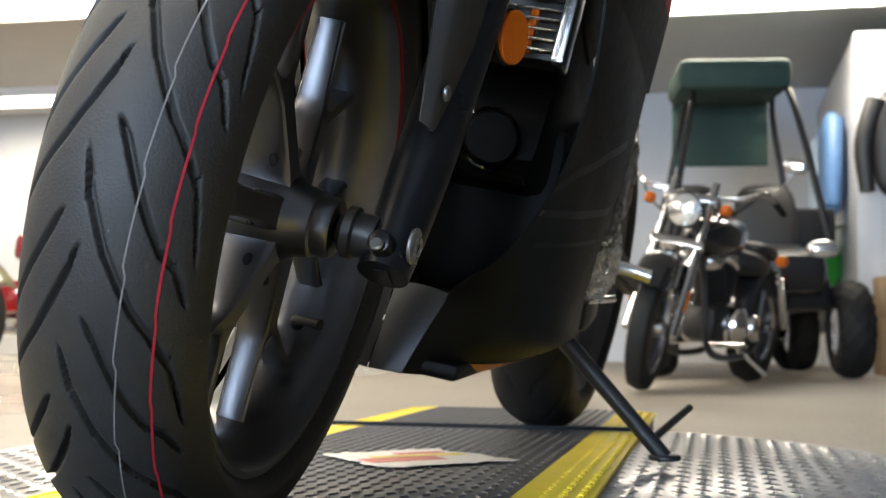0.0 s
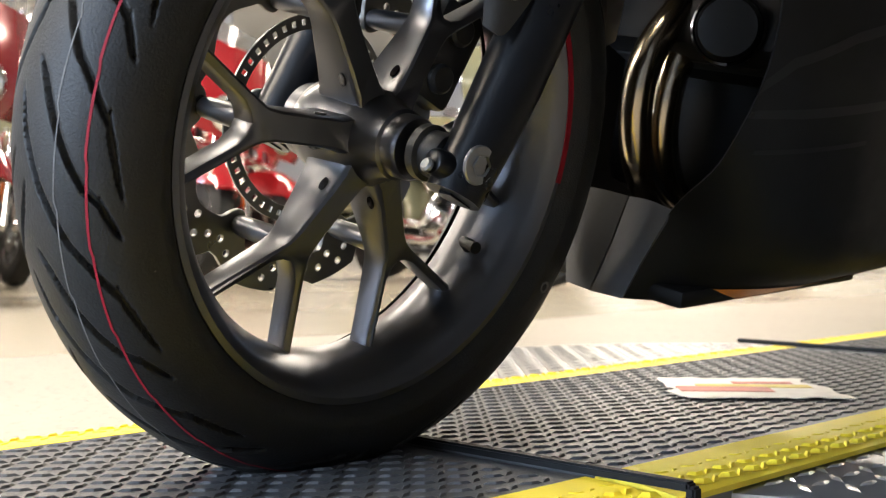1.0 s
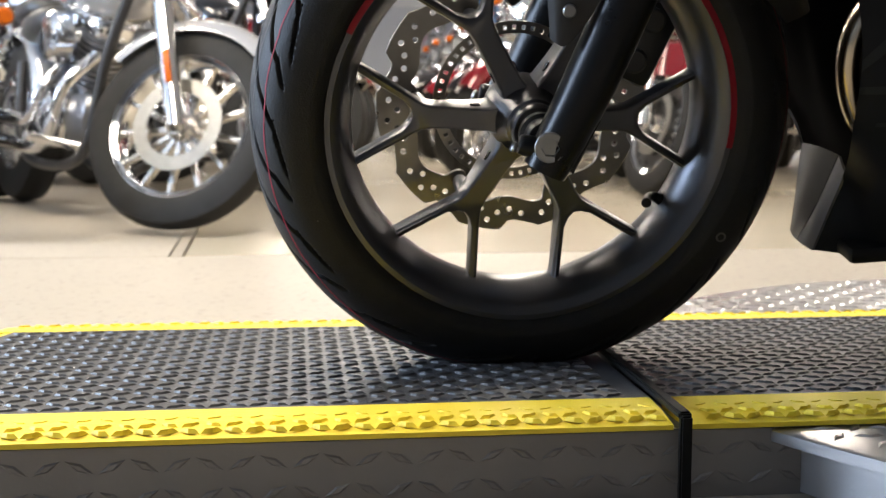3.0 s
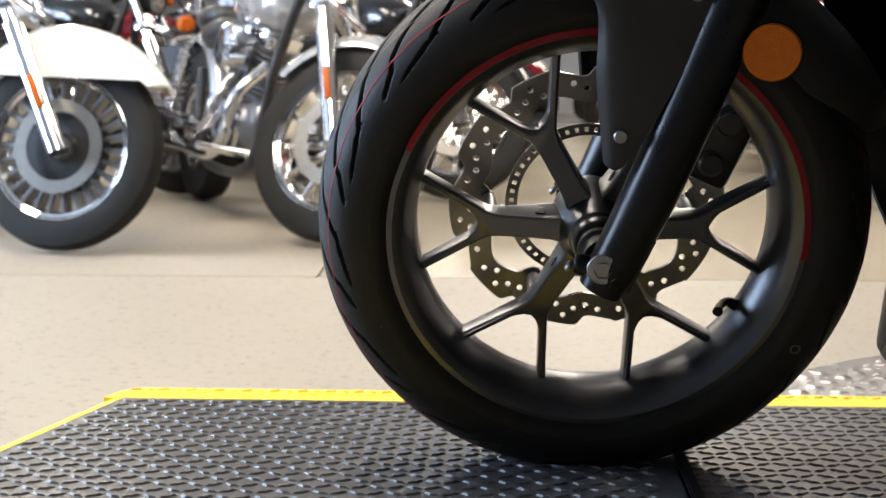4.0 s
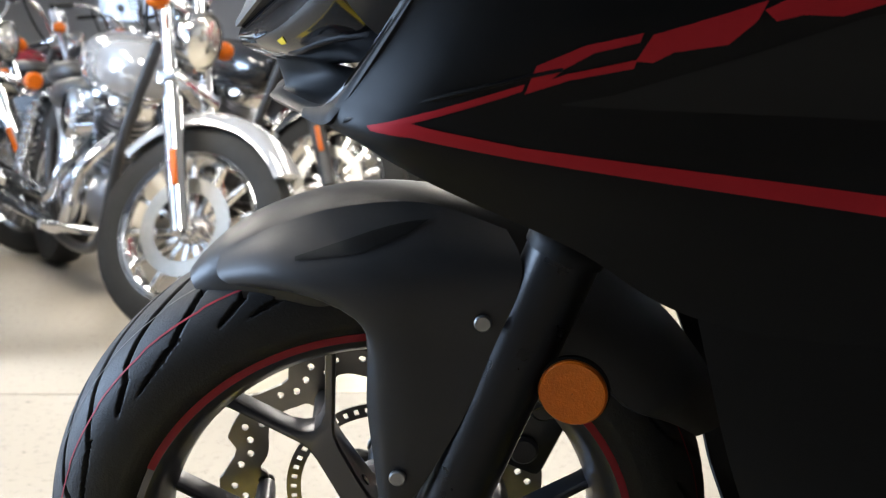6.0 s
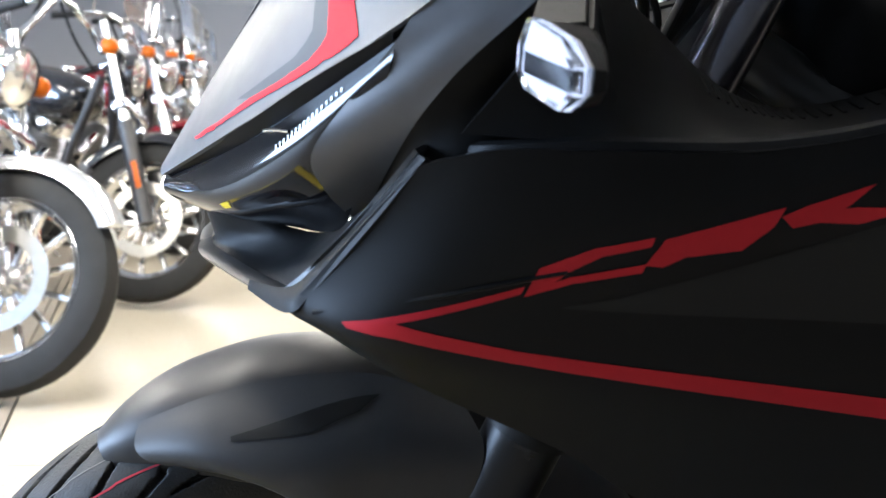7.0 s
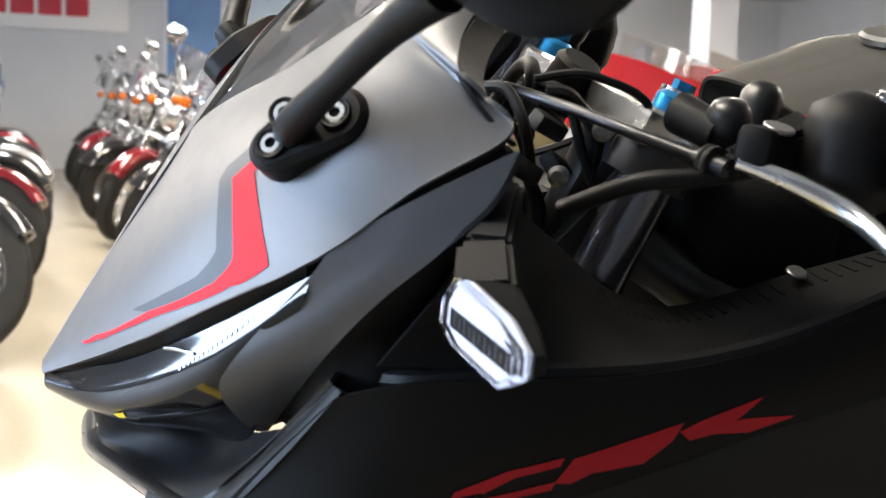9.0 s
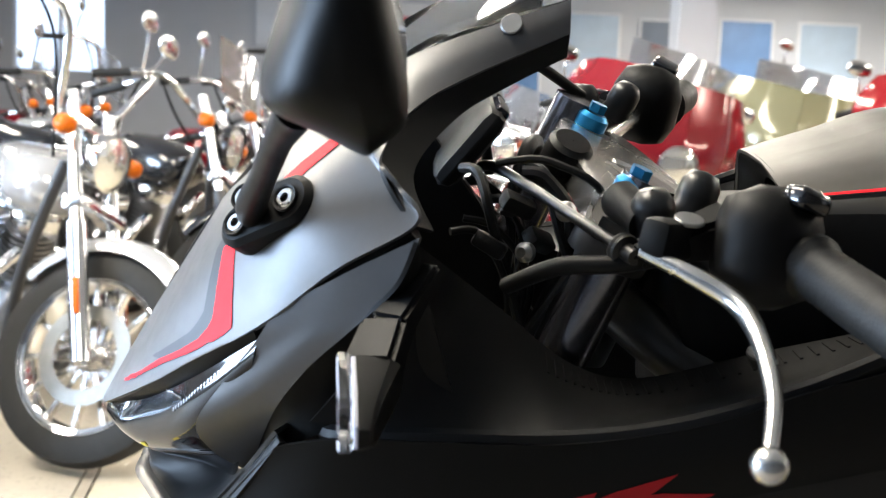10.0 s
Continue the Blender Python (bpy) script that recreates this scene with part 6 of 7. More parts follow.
# ---- parked bikes ----
PAINT = {k: material(k + "_gloss_paint", c, 0.14, mt, 0.03, 20, coat=0.6) for k, c, mt in (
    ("white", (0.74, 0.74, 0.72), 0.0), ("black", (0.012, 0.012, 0.014), 0.0), ("red", (0.30, 0.010, 0.015), 0.1), ("silver", (0.52, 0.53, 0.55), 0.6), ("maroon", (0.16, 0.008, 0.014), 0.2), ("olive", (0.20, 0.19, 0.11), 0.1), ("green", (0.05, 0.45, 0.06), 0.0))}
LEATHER = material("black_leather", (0.022, 0.021, 0.021), 0.45, 0, 0.2, 60, 0.2, 400)
ENGINE = material("cast_engine_alloy", (0.27, 0.27, 0.28), 0.3, 0.9, 0.15, 30)
ENGBLK = material("black_engine_paint", (0.03, 0.03, 0.032), 0.4, 0.3, 0.2, 30)
HEADGL = material("bright_headlamp", (0.80, 0.80, 0.78), 0.08, 0.85, 0.05, 40)


def torus_part(name, r, w, mat, at, parent, m, seg=44, label=""):
    bm = bmesh.new()
    prof = [(r - w * 0.95, -w * 0.42), (r - w * 0.5, -w * 0.5), (r - w * 0.12, -w * 0.36), (r, 0), (r - w * 0.12, w * 0.36), (r - w * 0.5, w * 0.5), (r - w * 0.95, w * 0.42), (r - w * 1.0, 0)]
    lathe(bm, prof, seg, at, (0, 1, 0), closed=True)
    bmesh.ops.transform(bm, matrix=m, verts=bm.verts)
    return part(name, bm, mat, parent, label, 50)


def road_wheel(th, at, r, w, style, m, front):
    """Tyre, rim, spokes and disc of a parked bike's wheel."""
    at = Vector(at)
    torus_part("front_tyre" if front else "rear_tyre", r, w, RUBBER_OLD, at, th, m, 48, "black road tyre")
    rr = r - w * 0.92
    bm = bmesh.new()
    lathe(bm, [(rr + 0.012, -w * 0.40), (rr + 0.004, -w * 0.44), (rr - 0.012, -w * 0.36), (rr - 0.022, 0), (rr - 0.012, w * 0.36), (rr + 0.004, w * 0.44), (rr + 0.012, w * 0.40)], 48, at, (0, 1, 0), closed=True)
    bmesh.ops.transform(bm, matrix=m, verts=bm.verts)
    rimp = part("wheel_rim", bm, CHROME, th, "bright rim", 40)
    bm = bmesh.new()
    lathe(bm, [(0.012, -0.06), (0.034, -0.06), (0.045, -0.03), (0.045, 0.03), (0.034, 0.06), (0.012, 0.06)], 24, at, (0, 1, 0), closed=True)
    bmesh.ops.transform(bm, matrix=m, verts=bm.verts)
    part("wheel_hub", bm, ALLOY, rimp)
    n = {"cast": 13, "slots": 26, "wire": 26}[style]
    for k in range(n):
        bm = bmesh.new()
        a = 360 * k / n
        if style == "cast":
            beam(bm, at + pol(0.03, a), at + pol(rr - 0.012, a), 0.020, 0.034, 0.013, 0.026, (0, 1, 0), 0.003)
        elif style == "slots":
            beam(bm, at + pol(rr * 0.62, a), at + pol(rr - 0.010, a), 0.013, 0.05, 0.017, 0.05, (0, 1, 0), 0.004)
        else:
            tube(bm, [at + pol(0.04, a, 0.03 * (-1) ** k), at + pol(rr - 0.015, a + 9 * (-1) ** (k // 2))], 0.003, 6, 1)
        bmesh.ops.transform(bm, matrix=m, verts=bm.verts)
        part("wheel_spoke", bm, ALLOY if style != "slots" else ENGINE, rimp)
    if style == "slots":
        bm = bmesh.new()
        lathe(bm, [(0.03, -0.02), (rr * 0.64, -0.012), (rr * 0.64, 0.012), (0.03, 0.02)], 40, at, (0, 1, 0), closed=True)
        bmesh.ops.transform(bm, matrix=m, verts=bm.verts)
        part("wheel_plate", bm, DARKSTEEL, rimp)
    bm = bmesh.new()
    lathe(bm, [(0.105, -w * 0.52), (rr * 0.66, -w * 0.52), (rr * 0.66, -w * 0.49), (0.105, -w * 0.49)], 40, at, (0, 1, 0), closed=True)
    bmesh.ops.transform(bm, matrix=m, verts=bm.verts)
    part("brake_rotor", bm, ROTOR, rimp, "steel brake disc", 30)


def arc_fender(th, at, r, w, a0, a1, mat, m, name, skirt=0.0):
    bm = bmesh.new()
    n, rows = 22, []
    for i in range(n + 1):
        a = a0 + (a1 - a0) * i / n
        low = max(0.036, min(0.20, r - skirt / max(0.2, math.sin(radians(a))))) if skirt else 0.055
        rows.append([bm.verts.new(Vector(at) + pol(r - d, a, y)) for y, d in ((-w, low), (-w * 0.96, 0.03), (-w * 0.6, 0.006), (0, 0), (w * 0.6, 0.006), (w * 0.96, 0.03), (w, low), (w * 0.93, low), (0, 0.008), (-w * 0.93, low))])
    for p, q in zip(rows, rows[1:]):
        for j in range(10):
            bm.faces.new((p[j], p[(j + 1) % 10], q[(j + 1) % 10], q[j]))
    bm.faces.new(rows[0]), bm.faces.new(rows[-1])
    bmesh.ops.recalc_face_normals(bm, faces=bm.faces)
    bmesh.ops.transform(bm, matrix=m, verts=bm.verts)
    return part(name, bm, mat, th, "", 50)


def blob(bm, at, size, turn=(0, 0, 0), power=0.8, seg=20):
    made = bmesh.ops.create_uvsphere(bm, u_segments=seg, v_segments=seg * 2 // 3, radius=1.0)["verts"]
    m = pose(*at, *turn)
    for v in made:
        v.co = m @ Vector([math.copysign(abs(c) ** power, c) * s for c, s in zip(v.co, size)])


def cruiser(where, heading, steer, colour, style, label, fairing=False, bags=False, apes=False, screen=False):
    """A parked road bike; x ahead, its front axle over the origin."""
    th = empty("parked_motorcycle", pose(where[0], where[1], FLOOR + 0.003, 0, 0, heading))
    tagged(th, label, "motorcycle", "parked motorcycles")
    paint = PAINT[colour]
    R = 0.325 if style != "slots" else 0.315
    lean = pose(0, 0, 0, -7, 0, 0)
    pivot = Vector((-0.05, 0, R))
    S = lean @ Matrix.Translation(pivot) @ Matrix.Rotation(radians(steer), 4, Vector((-0.40, 0, 0.78))) @ Matrix.Translation(-pivot)
    road_wheel(th, (0, 0, R), R, 0.105, style, S, True)
    road_wheel(th, (-1.55, 0, 0.33), 0.33, 0.15, "cast" if style == "cast" else "slots", lean, False)

    def add(name, bm, mat, label2="", m=lean, smooth=45):
        bmesh.ops.transform(bm, matrix=m, verts=bm.verts)
        return part(name, bm, mat, th, label2, smooth)

    big = style == "slots"
    arc_fender(th, (0, 0, R), R + (0.065 if big else 0.045), 0.085 if big else 0.062, 33 if big else 40, 150 if big else 150, paint, S, "front_fender", 0.205 if big else 0.0)
    for s in (-1, 1):
        d = Vector((-0.40, 0, 0.78)).normalized()
        base = Vector((0.02, s * 0.105, R))
        bm = bmesh.new()
        tube(bm, [base - d * 0.03, base + d * 0.40], 0.031, 16, 2)
        leg = add("fork_lower", bm, CHROME if colour != "black" or big else ENGBLK, "tall fork leg", S)
        bm = bmesh.new()
        tube(bm, [base + d * 0.38, base + d * 0.84], 0.0215, 14, 2)
        add("fork_tube", bm, CHROME, "chrome fork tube", S)
        bm = bmesh.new()
        box(bm, base + d * 0.17 + Vector((0.010, s * 0.032, 0)), (0.022, 0.008, 0.11), (0, -27, 0), 0.002)
        add("fork_reflector", bm, AMBER, "amber fork reflector", S)
        bm = bmesh.new()
        blob(bm, base + d * 0.70 + Vector((0.03, s * 0.09, 0.0)), (0.034, 0.030, 0.030))
        add("turn_signal", bm, AMBER, "amber turn signal", S)
        bm = bmesh.new()
        disc_solid(bm, (-1.35, s * 0.19, 0.72), (1, 0, 0), 0.035, 0.05, 18, 0.01)
        add("rear_signal", bm, AMBER, "amber turn signal")
    for zz in (0.44, 0.70):
        bm = bmesh.new()
        c = Vector((0.02, 0, R)) + Vector((-0.40, 0, 0.78)).normalized() * (zz + 0.03)
        box(bm, c, (0.07, 0.27, 0.045), (0, -27, 0), 0.01)
        add("fork_yoke", bm, CHROME, "chrome fork yoke", S)
    hl = Vector((-0.22, 0, 0.905))
    if fairing:
        bm = Surface([[(-0.02, 0, 0.78), (-0.06, -0.17, 0.80), (-0.22, -0.34, 0.84), (-0.38, -0.40, 0.90)], [(0.0, 0, 0.97), (-0.05, -0.20, 0.99), (-0.22, -0.38, 1.03), (-0.40, -0.44, 1.07)],
                      [(-0.10, 0, 1.25), (-0.15, -0.19, 1.26), (-0.28, -0.33, 1.25), (-0.42, -0.38, 1.22)]], -1).shell(22, 14, 0.006, 1)
        add("fairing_half", bm, paint, "glossy handlebar fairing", S)
        bm = Surface([[(-0.02, 0, 0.78), (-0.06, -0.17, 0.80), (-0.22, -0.34, 0.84), (-0.38, -0.40, 0.90)], [(0.0, 0, 0.97), (-0.05, -0.20, 0.99), (-0.22, -0.38, 1.03), (-0.40, -0.44, 1.07)],
                      [(-0.10, 0, 1.25), (-0.15, -0.19, 1.26), (-0.28, -0.33, 1.25), (-0.42, -0.38, 1.22)]], 1).shell(22, 14, 0.006, -1)
        add("fairing_half", bm, paint, "glossy handlebar fairing", S)
        hl = Vector((0.0, 0, 0.90))
    if fairing or screen:
        bm = bmesh.new()
        foot = 1.21 if fairing else 1.06
        prof = [[bm.verts.new((-0.14 - 0.30 * abs(y) - 0.34 * (z - foot - 0.02), y, z)) for y in (-0.26, -0.13, 0, 0.13, 0.26)] for z in (foot, foot + 0.07, foot + (0.24 if screen else 0.16))]
        for a, b in zip(prof, prof[1:]):
            for j in range(4):
                bm.faces.new((a[j], a[j + 1], b[j + 1], b[j]))
        bmesh.ops.solidify(bm, geom=bm.faces[:], thickness=0.004)
        w = add("wind_screen", bm, LENS, "clear windscreen", S)
        w.visible_shadow = False
    bm = bmesh.new()
    lathe(bm, [(0.001, -0.13), (0.04, -0.12), (0.075, -0.07), (0.092, 0.0), (0.092, 0.02), (0.085, 0.024)], 28, hl, (1, 0, 0.02))
    add("headlamp_bucket", bm, CHROME if colour != "black" else PAINT["black"], "chrome headlamp", S)
    bm = bmesh.new()
    lathe(bm, [(0.001, 0.034), (0.05, 0.030), (0.084, 0.018), (0.001, 0.012)], 28, hl, (1, 0, 0.02))
    add("headlamp_glass", bm, HEADGL, "headlamp glass", S)
    top = 1.30 if apes else 1.06
    for s in (-1, 1):
        bm = bmesh.new()
        tube(bm, [(-0.38, 0, 0.98), (-0.38, s * 0.10, 1.0), (-0.37, s * 0.24, top - 0.05), (-0.46, s * 0.34, top), (-0.64, s * 0.40, top - 0.05)], 0.0135, 12, 6)
        add("handlebar_half", bm, CHROME, "chrome handlebar", S)
        bm = bmesh.new()
        tube(bm, [(-0.56, s * 0.375, top - 0.025), (-0.70, s * 0.415, top - 0.07)], 0.018, 12, 2)
        add("hand_grip", bm, RUBBER_OLD, "black grip", S)
        bm = bmesh.new()
        tube(bm, [(-0.52, s * 0.365, top - 0.01), (-0.50, s * 0.42, top + 0.08), (-0.50, s * 0.44, top + 0.14)], 0.006, 8, 4)
        blob(bm, (-0.50, s * 0.45, top + 0.17), (0.016, 0.062, 0.038))
        add("rear_mirror", bm, CHROME, "chrome mirror", S)
        bm = bmesh.new()
        tube(bm, [(-0.46, s * 0.32, top + 0.0), (-0.40, s * 0.22, top - 0.12), (-0.34, s * 0.10, 0.86)], 0.006, 8, 5)
        add("control_cable", bm, PLASTIC, "black cable", S)
    # tank, seats, rear fender
    bm = bmesh.new()
    blob(bm, (-0.72, 0, 0.80), (0.30, 0.150, 0.115), (0, 5, 0), 0.78, 28)
    add("fuel_tank", bm, paint, colour + " fuel tank")
    bm = bmesh.new()
    disc_solid(bm, (-0.68, 0.05, 0.915), (0, 0, 1), 0.03, 0.02, 20, 0.005)
    add("filler_cap", bm, CHROME, "chrome filler cap")
    bm = bmesh.new()
    blob(bm, (-1.14, 0, 0.690), (0.22, 0.16, 0.062), (0, -6, 0), 0.7)
    blob(bm, (-1.42, 0, 0.765), (0.17, 0.12, 0.05), (0, -4, 0), 0.7)
    add("saddle", bm, LEATHER, "black leather saddle")
    arc_fender(th, (-1.55, 0, 0.33), 0.395, 0.098, 5, 190, paint, lean, "rear_fender")
    if bags:
        for s in (-1, 1):
            bm = bmesh.new()
            box(bm, (-1.62, s * 0.27, 0.52), (0.56, 0.17, 0.28), (0, -3, 0), 0.05)
            add("saddlebag", bm, paint, "hard saddlebag")
        bm = bmesh.new()
        box(bm, (-1.72, 0, 0.98), (0.34, 0.46, 0.24), (0, 0, 0), 0.07)
        add("top_box", bm, paint, "top box")
    # frame and engine
    for s in (-1, 1):
        bm = bmesh.new()
        tube(bm, [(-0.33, s * 0.03, 0.88), (-0.40, s * 0.10, 0.55), (-0.50, s * 0.12, 0.22), (-0.95, s * 0.12, 0.17), (-1.22, s * 0.12, 0.25), (-1.30, s * 0.12, 0.55)], 0.019, 12, 6)
        add("frame_tube", bm, ENGBLK, "black frame tube")
        bm = bmesh.new()
        coil = [(0.001, 0.0), (0.018, 0.0)]
        for k in range(9):
            coil += [(0.020, 0.030 + 0.034 * k), (0.034, 0.036 + 0.034 * k), (0.034, 0.048 + 0.034 * k), (0.020, 0.054 + 0.034 * k)]
        lathe(bm, coil + [(0.018, 0.366), (0.001, 0.366)], 16, (-1.35, s * 0.17, 0.64), (-0.573, 0, -0.819))
        add("rear_shock", bm, CHROME, "coil shock")
    bm = bmesh.new()
    box(bm, (-0.85, 0, 0.34), (0.46, 0.20, 0.20), (0, 0, 0), 0.06)
    add("crankcase", bm, ENGINE if colour != "black" else ENGBLK, "crankcase")
    for tilt, x in ((-24, -0.70), (24, -0.93)):
        up = Vector((math.sin(radians(-tilt)), 0, math.cos(radians(tilt))))
        base = Vector((-0.82, 0, 0.40))
        bm = bmesh.new()
        fins = [(0.001, 0.0), (0.062, 0.0)]
        for k in range(9):
            fins += [(0.062, 0.076 + 0.021 * k), (0.088, 0.077 + 0.021 * k), (0.088, 0.084 + 0.021 * k), (0.062, 0.085 + 0.021 * k)]
        lathe(bm, fins + [(0.062, 0.30), (0.001, 0.30)], 22, base, up)
        add("cylinder", bm, ENGBLK if big else ENGINE, "finned cylinder")
        bm = bmesh.new()
        blob(bm, base + up * 0.31, (0.10, 0.085, 0.055), (0, -tilt, 0), 0.7)
        add("rocker_box", bm, CHROME, "chrome rocker cover")
    for s in (-1, 1):
        bm = bmesh.new()
        lathe(bm, [(0.001, 0.055), (0.06, 0.05), (0.10, 0.03), (0.11, 0.0), (0.11, -0.03)], 28, (-0.86, s * 0.13, 0.34), (0, s, 0))
        if s > 0:
            lathe(bm, [(0.001, 0.04), (0.07, 0.035), (0.085, 0.0), (0.085, -0.02)], 28, (-1.12, s * 0.13, 0.33), (0, s, 0))
        add("engine_cover", bm, CHROME, "chrome engine cover", smooth=35)
    bm = bmesh.new()
    lathe(bm, [(0.001, 0.05), (0.07, 0.046), (0.088, 0.03), (0.09, -0.03)], 30, (-0.78, -0.15, 0.62), (0, -1, 0))
    add("air_cleaner", bm, CHROME, "round chrome air cleaner", smooth=35)
    for k, z in ((0, 0.24), (1, 0.33)):
        bm = bmesh.new()
        tube(bm, [(-0.62 - 0.25 * k, -0.06, 0.56), (-0.60 - 0.24 * k, -0.17, 0.44), (-0.74 - 0.16 * k, -0.19, z), (-1.1, -0.20, z), (-1.85, -0.21, z + 0.02)], [0.022, 0.022, 0.024, 0.030, 0.042], 14, 6)
        add("exhaust_pipe", bm, CHROME, "chrome exhaust")
    for s in (-1, 1):
        bm = bmesh.new()
        tube(bm, [(-0.60, s * 0.10, 0.24), (-0.56, s * 0.30, 0.26)], 0.016, 10, 2)
        add("foot_peg", bm, CHROME, "foot peg")
    bm = bmesh.new()
    tube(bm, [(-1.0, 0.13, 0.20), (-0.98, 0.30, 0.05)], 0.012, 10, 2)
    add("kick_stand", bm, CHROME, "kick stand", Matrix.Identity(4))
    bm = bmesh.new()
    box(bm, (-1.93, 0, 0.62), (0.05, 0.10, 0.07), (0, 0, 0), 0.015)
    add("tail_lamp", bm, PAINT["red"], "red tail lamp")
    return th


W1 = "white touring motorcycle with a full front fender parked in a row"
C1 = "silver cruiser with bright cast wheels and tall chrome forks"
K1 = "black cruiser with chrome engine and forks parked in a row"
R1 = "glossy red touring motorcycle with fairing and saddlebags"
M1 = "dark red cruiser with chrome engine parked in a row"
O1 = "olive touring motorcycle with fairing parked in a row"
cruiser((-1.45, 2.28), -22, 14, "white", "slots", W1)
silver = cruiser((-0.66, 2.48), -62, 40, "silver", "cast", C1, apes=True)
black = cruiser((-0.32, 3.87), -50, 34, "black", "cast", K1, screen=True)
blackc = cruiser((-1.56, 4.10), -25, 12, "black", "slots", K1)
red = cruiser((2.70, 4.25), -115, 20, "red", "slots", R1, fairing=True, bags=True)
maroon = cruiser((-0.20, 5.15), -48, 30, "maroon", "cast", M1)
cruiser((1.28, 3.85), -100, 20, "maroon", "slots", "dark red touring motorcycle with fairing parked in a row", fairing=True, bags=True)
olive = cruiser((2.30, 5.15), -115, 10, "olive", "slots", O1, fairing=True, bags=True)


def park(ob, x, y, heading):
    return copy_thing(ob, pose(x, y, FLOOR + 0.003, 0, 0, heading))


for ob, x, y, h in ((black, -0.12, 6.30, -46), (silver, -0.06, 7.45, -52), (blackc, -0.02, 8.60, -40), (maroon, 0.0, 9.75, -45), (black, 0.02, 10.9, -45), (silver, 0.04, 12.1, -45),
                    (blackc, -2.55, 2.95, -20), (black, -0.98, 5.0, -35), (blackc, -2.15, 3.75, -28), (black, -2.75, 5.1, -30), (silver, -1.15, 6.4, -35), (silver, -2.35, 4.55, -35), (black, -3.45, 3.60, -25), (maroon, -1.70, 5.70, -30), (blackc, -2.85, 6.05, -28), (silver, -3.9, 5.2, -30), (black, -1.75, 7.3, -30), (silver, -3.2, 7.9, -25),
                    (blackc, -4.6, 4.2, -20), (black, -4.9, 6.6, -30), (maroon, -2.0, 9.0, -35), (silver, -3.6, 9.8, -35), (blackc, -2.2, 11.0, -35),
                    (maroon, 0.70, 5.45, -150), (black, 0.80, 6.55, -160), (maroon, 0.80, 7.70, -160), (blackc, 0.82, 8.85, -160), (black, 0.85, 10.0, -160), (maroon, 0.88, 11.2, -160), (black, 0.9, 12.6, -160),
                    (red, 3.95, 5.35, -105), (olive, 4.3, 3.3, -100), (red, 2.15, 7.2, -130), (silver, 3.3, 7.4, -120), (red, 4.9, 7.0, -120), (red, 5.9, 4.6, -110), (olive, 6.9, 6.4, -120), (red, 7.6, 3.8, -120),
                    (blackc, 5.0, -0.05, 160)):
    park(ob, x, y, h)

# ---- at the end of the hall ----
CANVAS = material("dark_green_canvas", (0.018, 0.045, 0.035), 0.75, 0, 0.25, 12, 0.3, 120)
CAGE = material("black_tube_steel", (0.02, 0.02, 0.022), 0.35, 0.3, 0.1, 30)


def knobby(a, s):
    return 0.012 if (int(a * 34 / (2 * math.pi)) + int((s + 1) * 4)) % 2 else 0.0


buggy = empty("utility_buggy", pose(8.3, -0.55, FLOOR + 0.003, 0, 0, 186))
tagged(buggy, "utility buggy with a dark green canvas roof and knobby tyres", "vehicle")
for x in (-0.95, 0.95):
    for y in (-0.62, 0.62):
        bm = tyre_mesh(0.32, 0.12, 0.17, 68, 16, knobby)
        bmesh.ops.translate(bm, vec=(x, y, 0.32), verts=bm.verts)
        part("tyre", bm, RUBBER_OLD, buggy, "knobby black tyre", 30)
        bm = bmesh.new()
        lathe(bm, [(0.02, -0.08), (0.10, -0.09), (0.175, -0.10), (0.175, 0.10), (0.10, 0.09), (0.02, 0.08)], 28, (x, y, 0.32), closed=True)
        part("wheel", bm, ALLOY, buggy, "silver wheel")
bm = bmesh.new()
box(bm, (0, 0, 0.55), (2.0, 1.0, 0.22), (0, 0, 0), 0.05)
box(bm, (0.95, 0, 0.72), (0.75, 0.85, 0.28), (0, 8, 0), 0.10)
box(bm, (-0.85, 0.42, 1.08), (0.95, 0.78, 0.36), (0, 0, 0), 0.04)
part("body", bm, CAGE, buggy, "black body")
for s in (-1, 1):
    bm = bmesh.new()
    tube(bm, [(0.75, s * 0.55, 0.85), (0.42, s * 0.34, 2.00), (-0.40, s * 0.34, 2.02), (-0.55, s * 0.55, 0.85)], 0.025, 12, 5)
    part("cage_bar", bm, CAGE, buggy, "black roll cage")
    bm = bmesh.new()
    blob(bm, (-0.15, s * 0.28, 0.85), (0.28, 0.24, 0.10), (0, 0, 0), 0.6)
    blob(bm, (-0.40, s * 0.28, 1.15), (0.08, 0.24, 0.30), (0, -10, 0), 0.6)
    part("seat", bm, LEATHER, buggy, "black seat")
    bm = bmesh.new()
    blob(bm, (1.32, s * 0.38, 0.82), (0.05, 0.10, 0.06))
    part("headlamp", bm, HEADGL, buggy, "headlamp")
bm = bmesh.new()
box(bm, (0.0, -0.05, 2.16), (1.05, 0.80, 0.22), (0, 4, 0), 0.06)
box(bm, (-0.50, -0.05, 1.85), (0.05, 0.74, 0.50), (0, 0, 0), 0.02)
part("canvas_roof", bm, CANVAS, buggy, "dark green canvas roof")

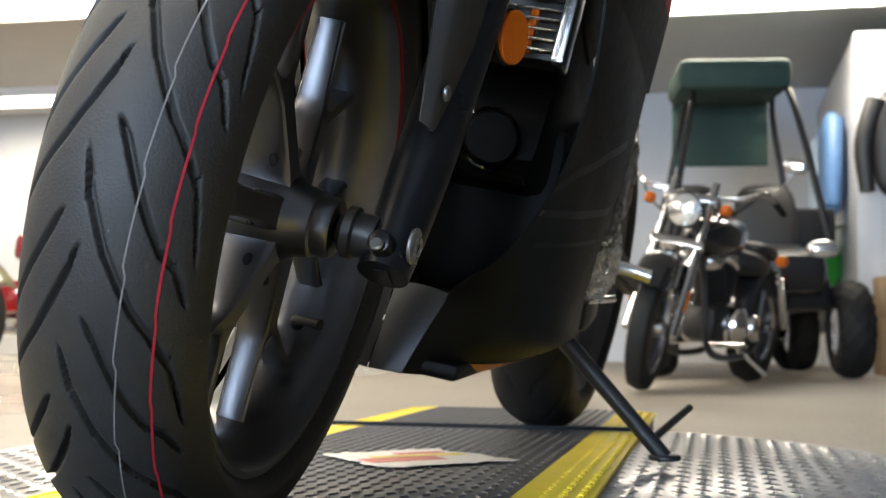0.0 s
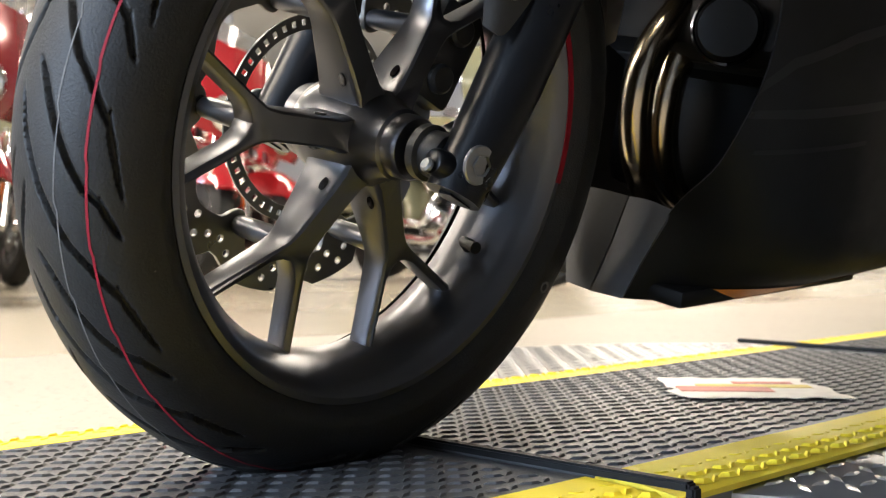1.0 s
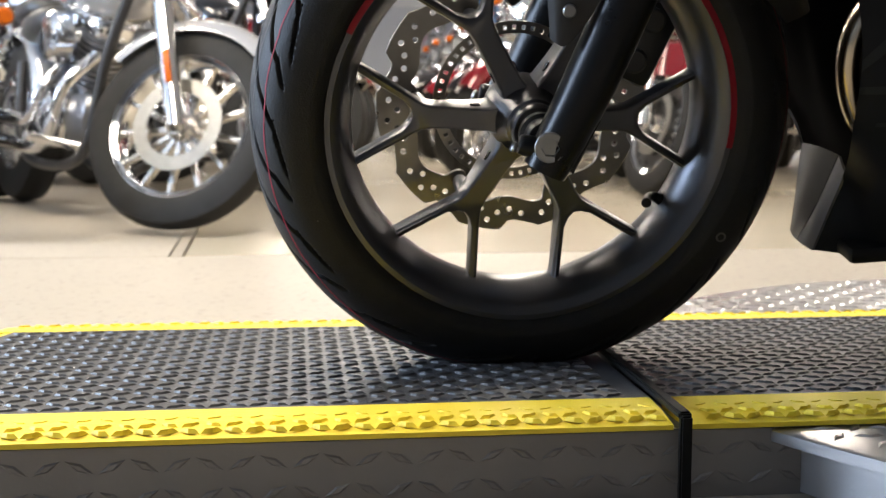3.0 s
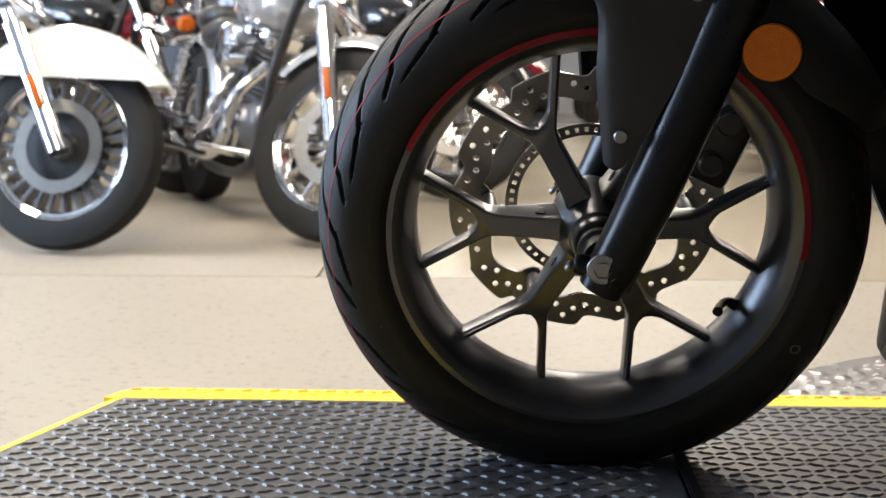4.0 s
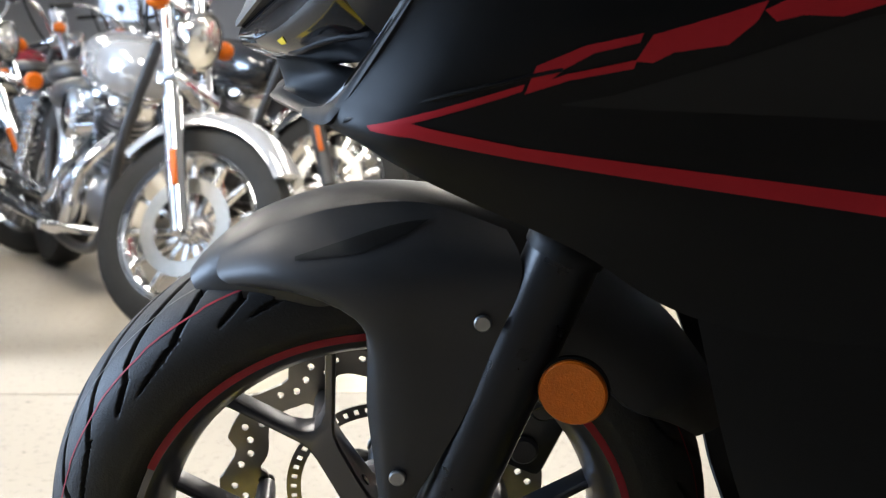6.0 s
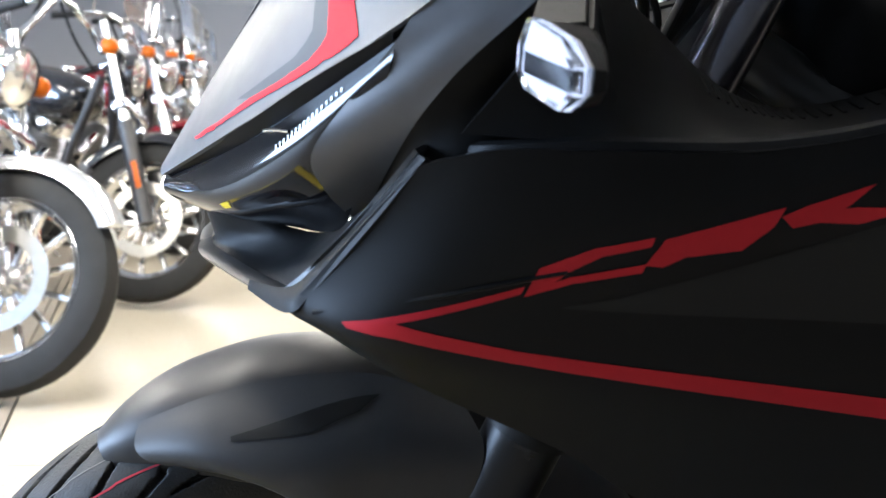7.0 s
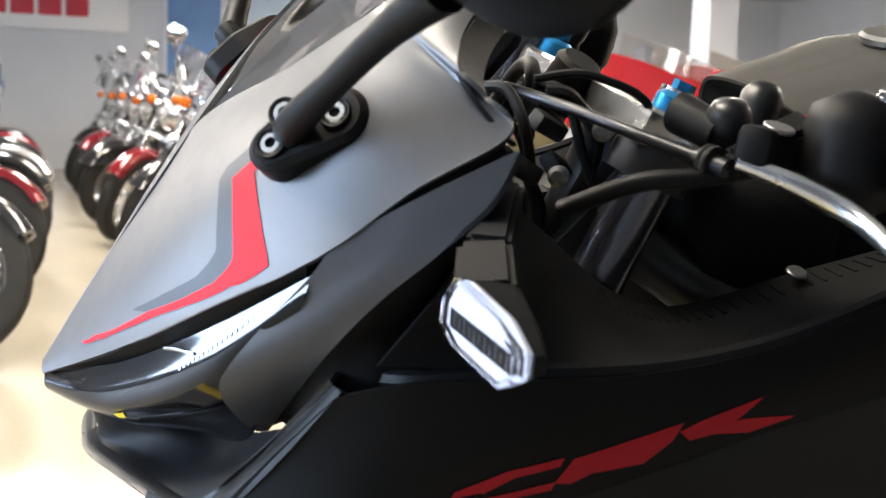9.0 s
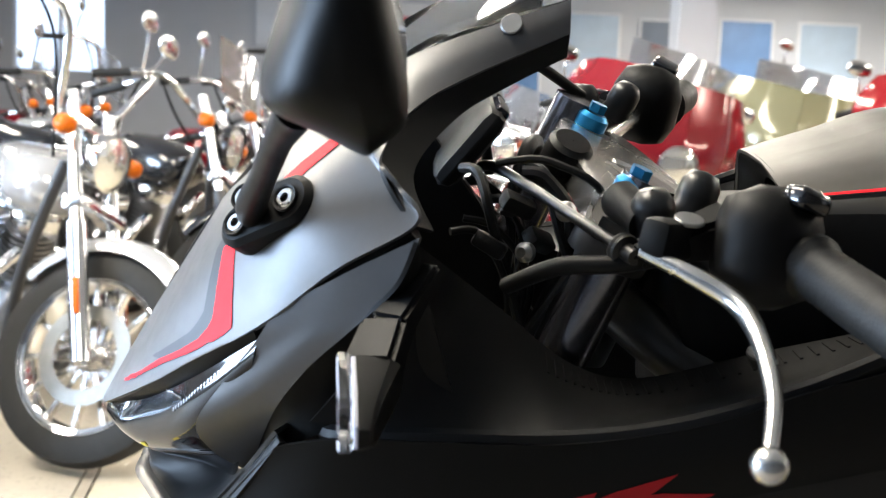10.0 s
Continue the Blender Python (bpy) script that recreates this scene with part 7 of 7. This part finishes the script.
dirt = empty("dirt_bike", pose(9.4, -1.0, FLOOR + 0.003, 0, 0, 150))
tagged(dirt, "bright green dirt bike with spoked wheels and knobby tyres", "motorcycle")
for x in (0.0, -1.45):
    bm = tyre_mesh(0.35, 0.05, 0.27, 90, 10, knobby)
    bmesh.ops.translate(bm, vec=(x, 0, 0.35), verts=bm.verts)
    part("tyre", bm, RUBBER_OLD, dirt, "knobby tyre", 30)
    bm = bmesh.new()
    lathe(bm, [(0.27, -0.03), (0.255, 0), (0.27, 0.03), (0.262, 0.0)], 40, (x, 0, 0.35), closed=True)
    for k in range(18):
        tube(bm, [Vector((x, 0, 0.35)) + pol(0.03, 20 * k), Vector((x, 0, 0.35)) + pol(0.258, 20 * k)], 0.003, 6, 1)
    part("rim", bm, PAINT["black"], dirt, "black rim")
for s in (-1, 1):
    bm = bmesh.new()
    tube(bm, [(0.02, s * 0.09, 0.35), (-0.36, s * 0.09, 1.12)], 0.026, 12, 2)
    part("fork_leg", bm, CHROME, dirt)
bm = bmesh.new()
blob(bm, (-0.02, 0, 0.80), (0.36, 0.07, 0.03), (0, 8, 0))
blob(bm, (-0.55, 0, 0.85), (0.26, 0.17, 0.20), (0, 30, 0), 0.7)
blob(bm, (-1.60, 0, 0.92), (0.34, 0.07, 0.03), (0, -10, 0))
part("plastics", bm, PAINT["green"], dirt, "bright green plastics")
bm = bmesh.new()
blob(bm, (-1.0, 0, 0.92), (0.40, 0.08, 0.05), (0, 0, 0), 0.7)
part("saddle", bm, LEATHER, dirt, "black saddle")
bm = bmesh.new()
box(bm, (-0.72, 0, 0.48), (0.32, 0.20, 0.36), (0, 0, 0), 0.05)
part("engine", bm, ENGINE, dirt, "alloy engine")
bm = bmesh.new()
tube(bm, [(-0.30, -0.40, 1.20), (-0.36, -0.15, 1.16), (-0.36, 0.15, 1.16), (-0.30, 0.40, 1.20)], 0.014, 10, 5)
part("handlebar", bm, CHROME, dirt, "handlebar")

# display partition beside the buggy, with hung jackets and boxes
slab("partition_wall", [(8.6, -2.595), (11.995, -2.595), (11.995, -1.45), (8.6, -1.45)], FLOOR, 2.5, WALLM)
for x, y, turn, z, w, h, mm, lb in ((8.49, -1.80, 90, 1.62, 0.50, 0.85, LEATHER, "black riding jacket hanging on the booth wall"), (8.49, -2.40, 90, 1.60, 0.50, 0.85, BLUES[2], "slate riding jacket hanging on the booth wall"),
                                    (9.40, -1.34, 0, 1.60, 0.50, 0.85, BLUES[0], "blue riding jacket hanging on the booth wall"), (10.6, -1.34, 0, 1.60, 0.50, 0.85, BLUES[1], "pale blue riding jacket hanging on the booth wall")):
    j = empty("hanging_jacket", pose(x, y, z, 0, 0, turn))
    tagged(j, lb, "jacket", "hanging jackets")
    bm = bmesh.new()
    blob(bm, (0, 0, 0), (w / 2, 0.09, h / 2), (0, 0, 0), 0.65)
    part("torso", bm, mm, j)
    for s in (-1, 1):
        bm = bmesh.new()
        tube(bm, [(s * w * 0.42, 0, h * 0.38), (s * w * 0.62, 0.01, 0.0), (s * w * 0.58, 0.02, -h * 0.42)], [0.085, 0.07, 0.055], 12, 4)
        part("sleeve", bm, mm, j)
CARD = material("brown_cardboard", (0.34, 0.22, 0.12), 0.8, 0, 0.15, 10)
for x, y, z, w, h in ((8.3, -1.72, 0.0, 0.42, 0.40), (8.32, -1.72, 0.405, 0.36, 0.30), (8.25, -2.2, 0.0, 0.46, 0.36)):
    c = empty("cardboard_box", pose(x, y, FLOOR + z))
    tagged(c, "brown cardboard box stacked against the partition wall", "box", "cardboard boxes")
    bm = bmesh.new()
    box(bm, (0, 0, h / 2 + 0.002), (w, 0.36, h), (0, 0, 0), 0.004)
    part("carton", bm, CARD, c)
    bm = bmesh.new()
    box(bm, (0, 0, h + 0.0035), (w, 0.05, 0.002))
    part("tape", bm, PAPER, c)
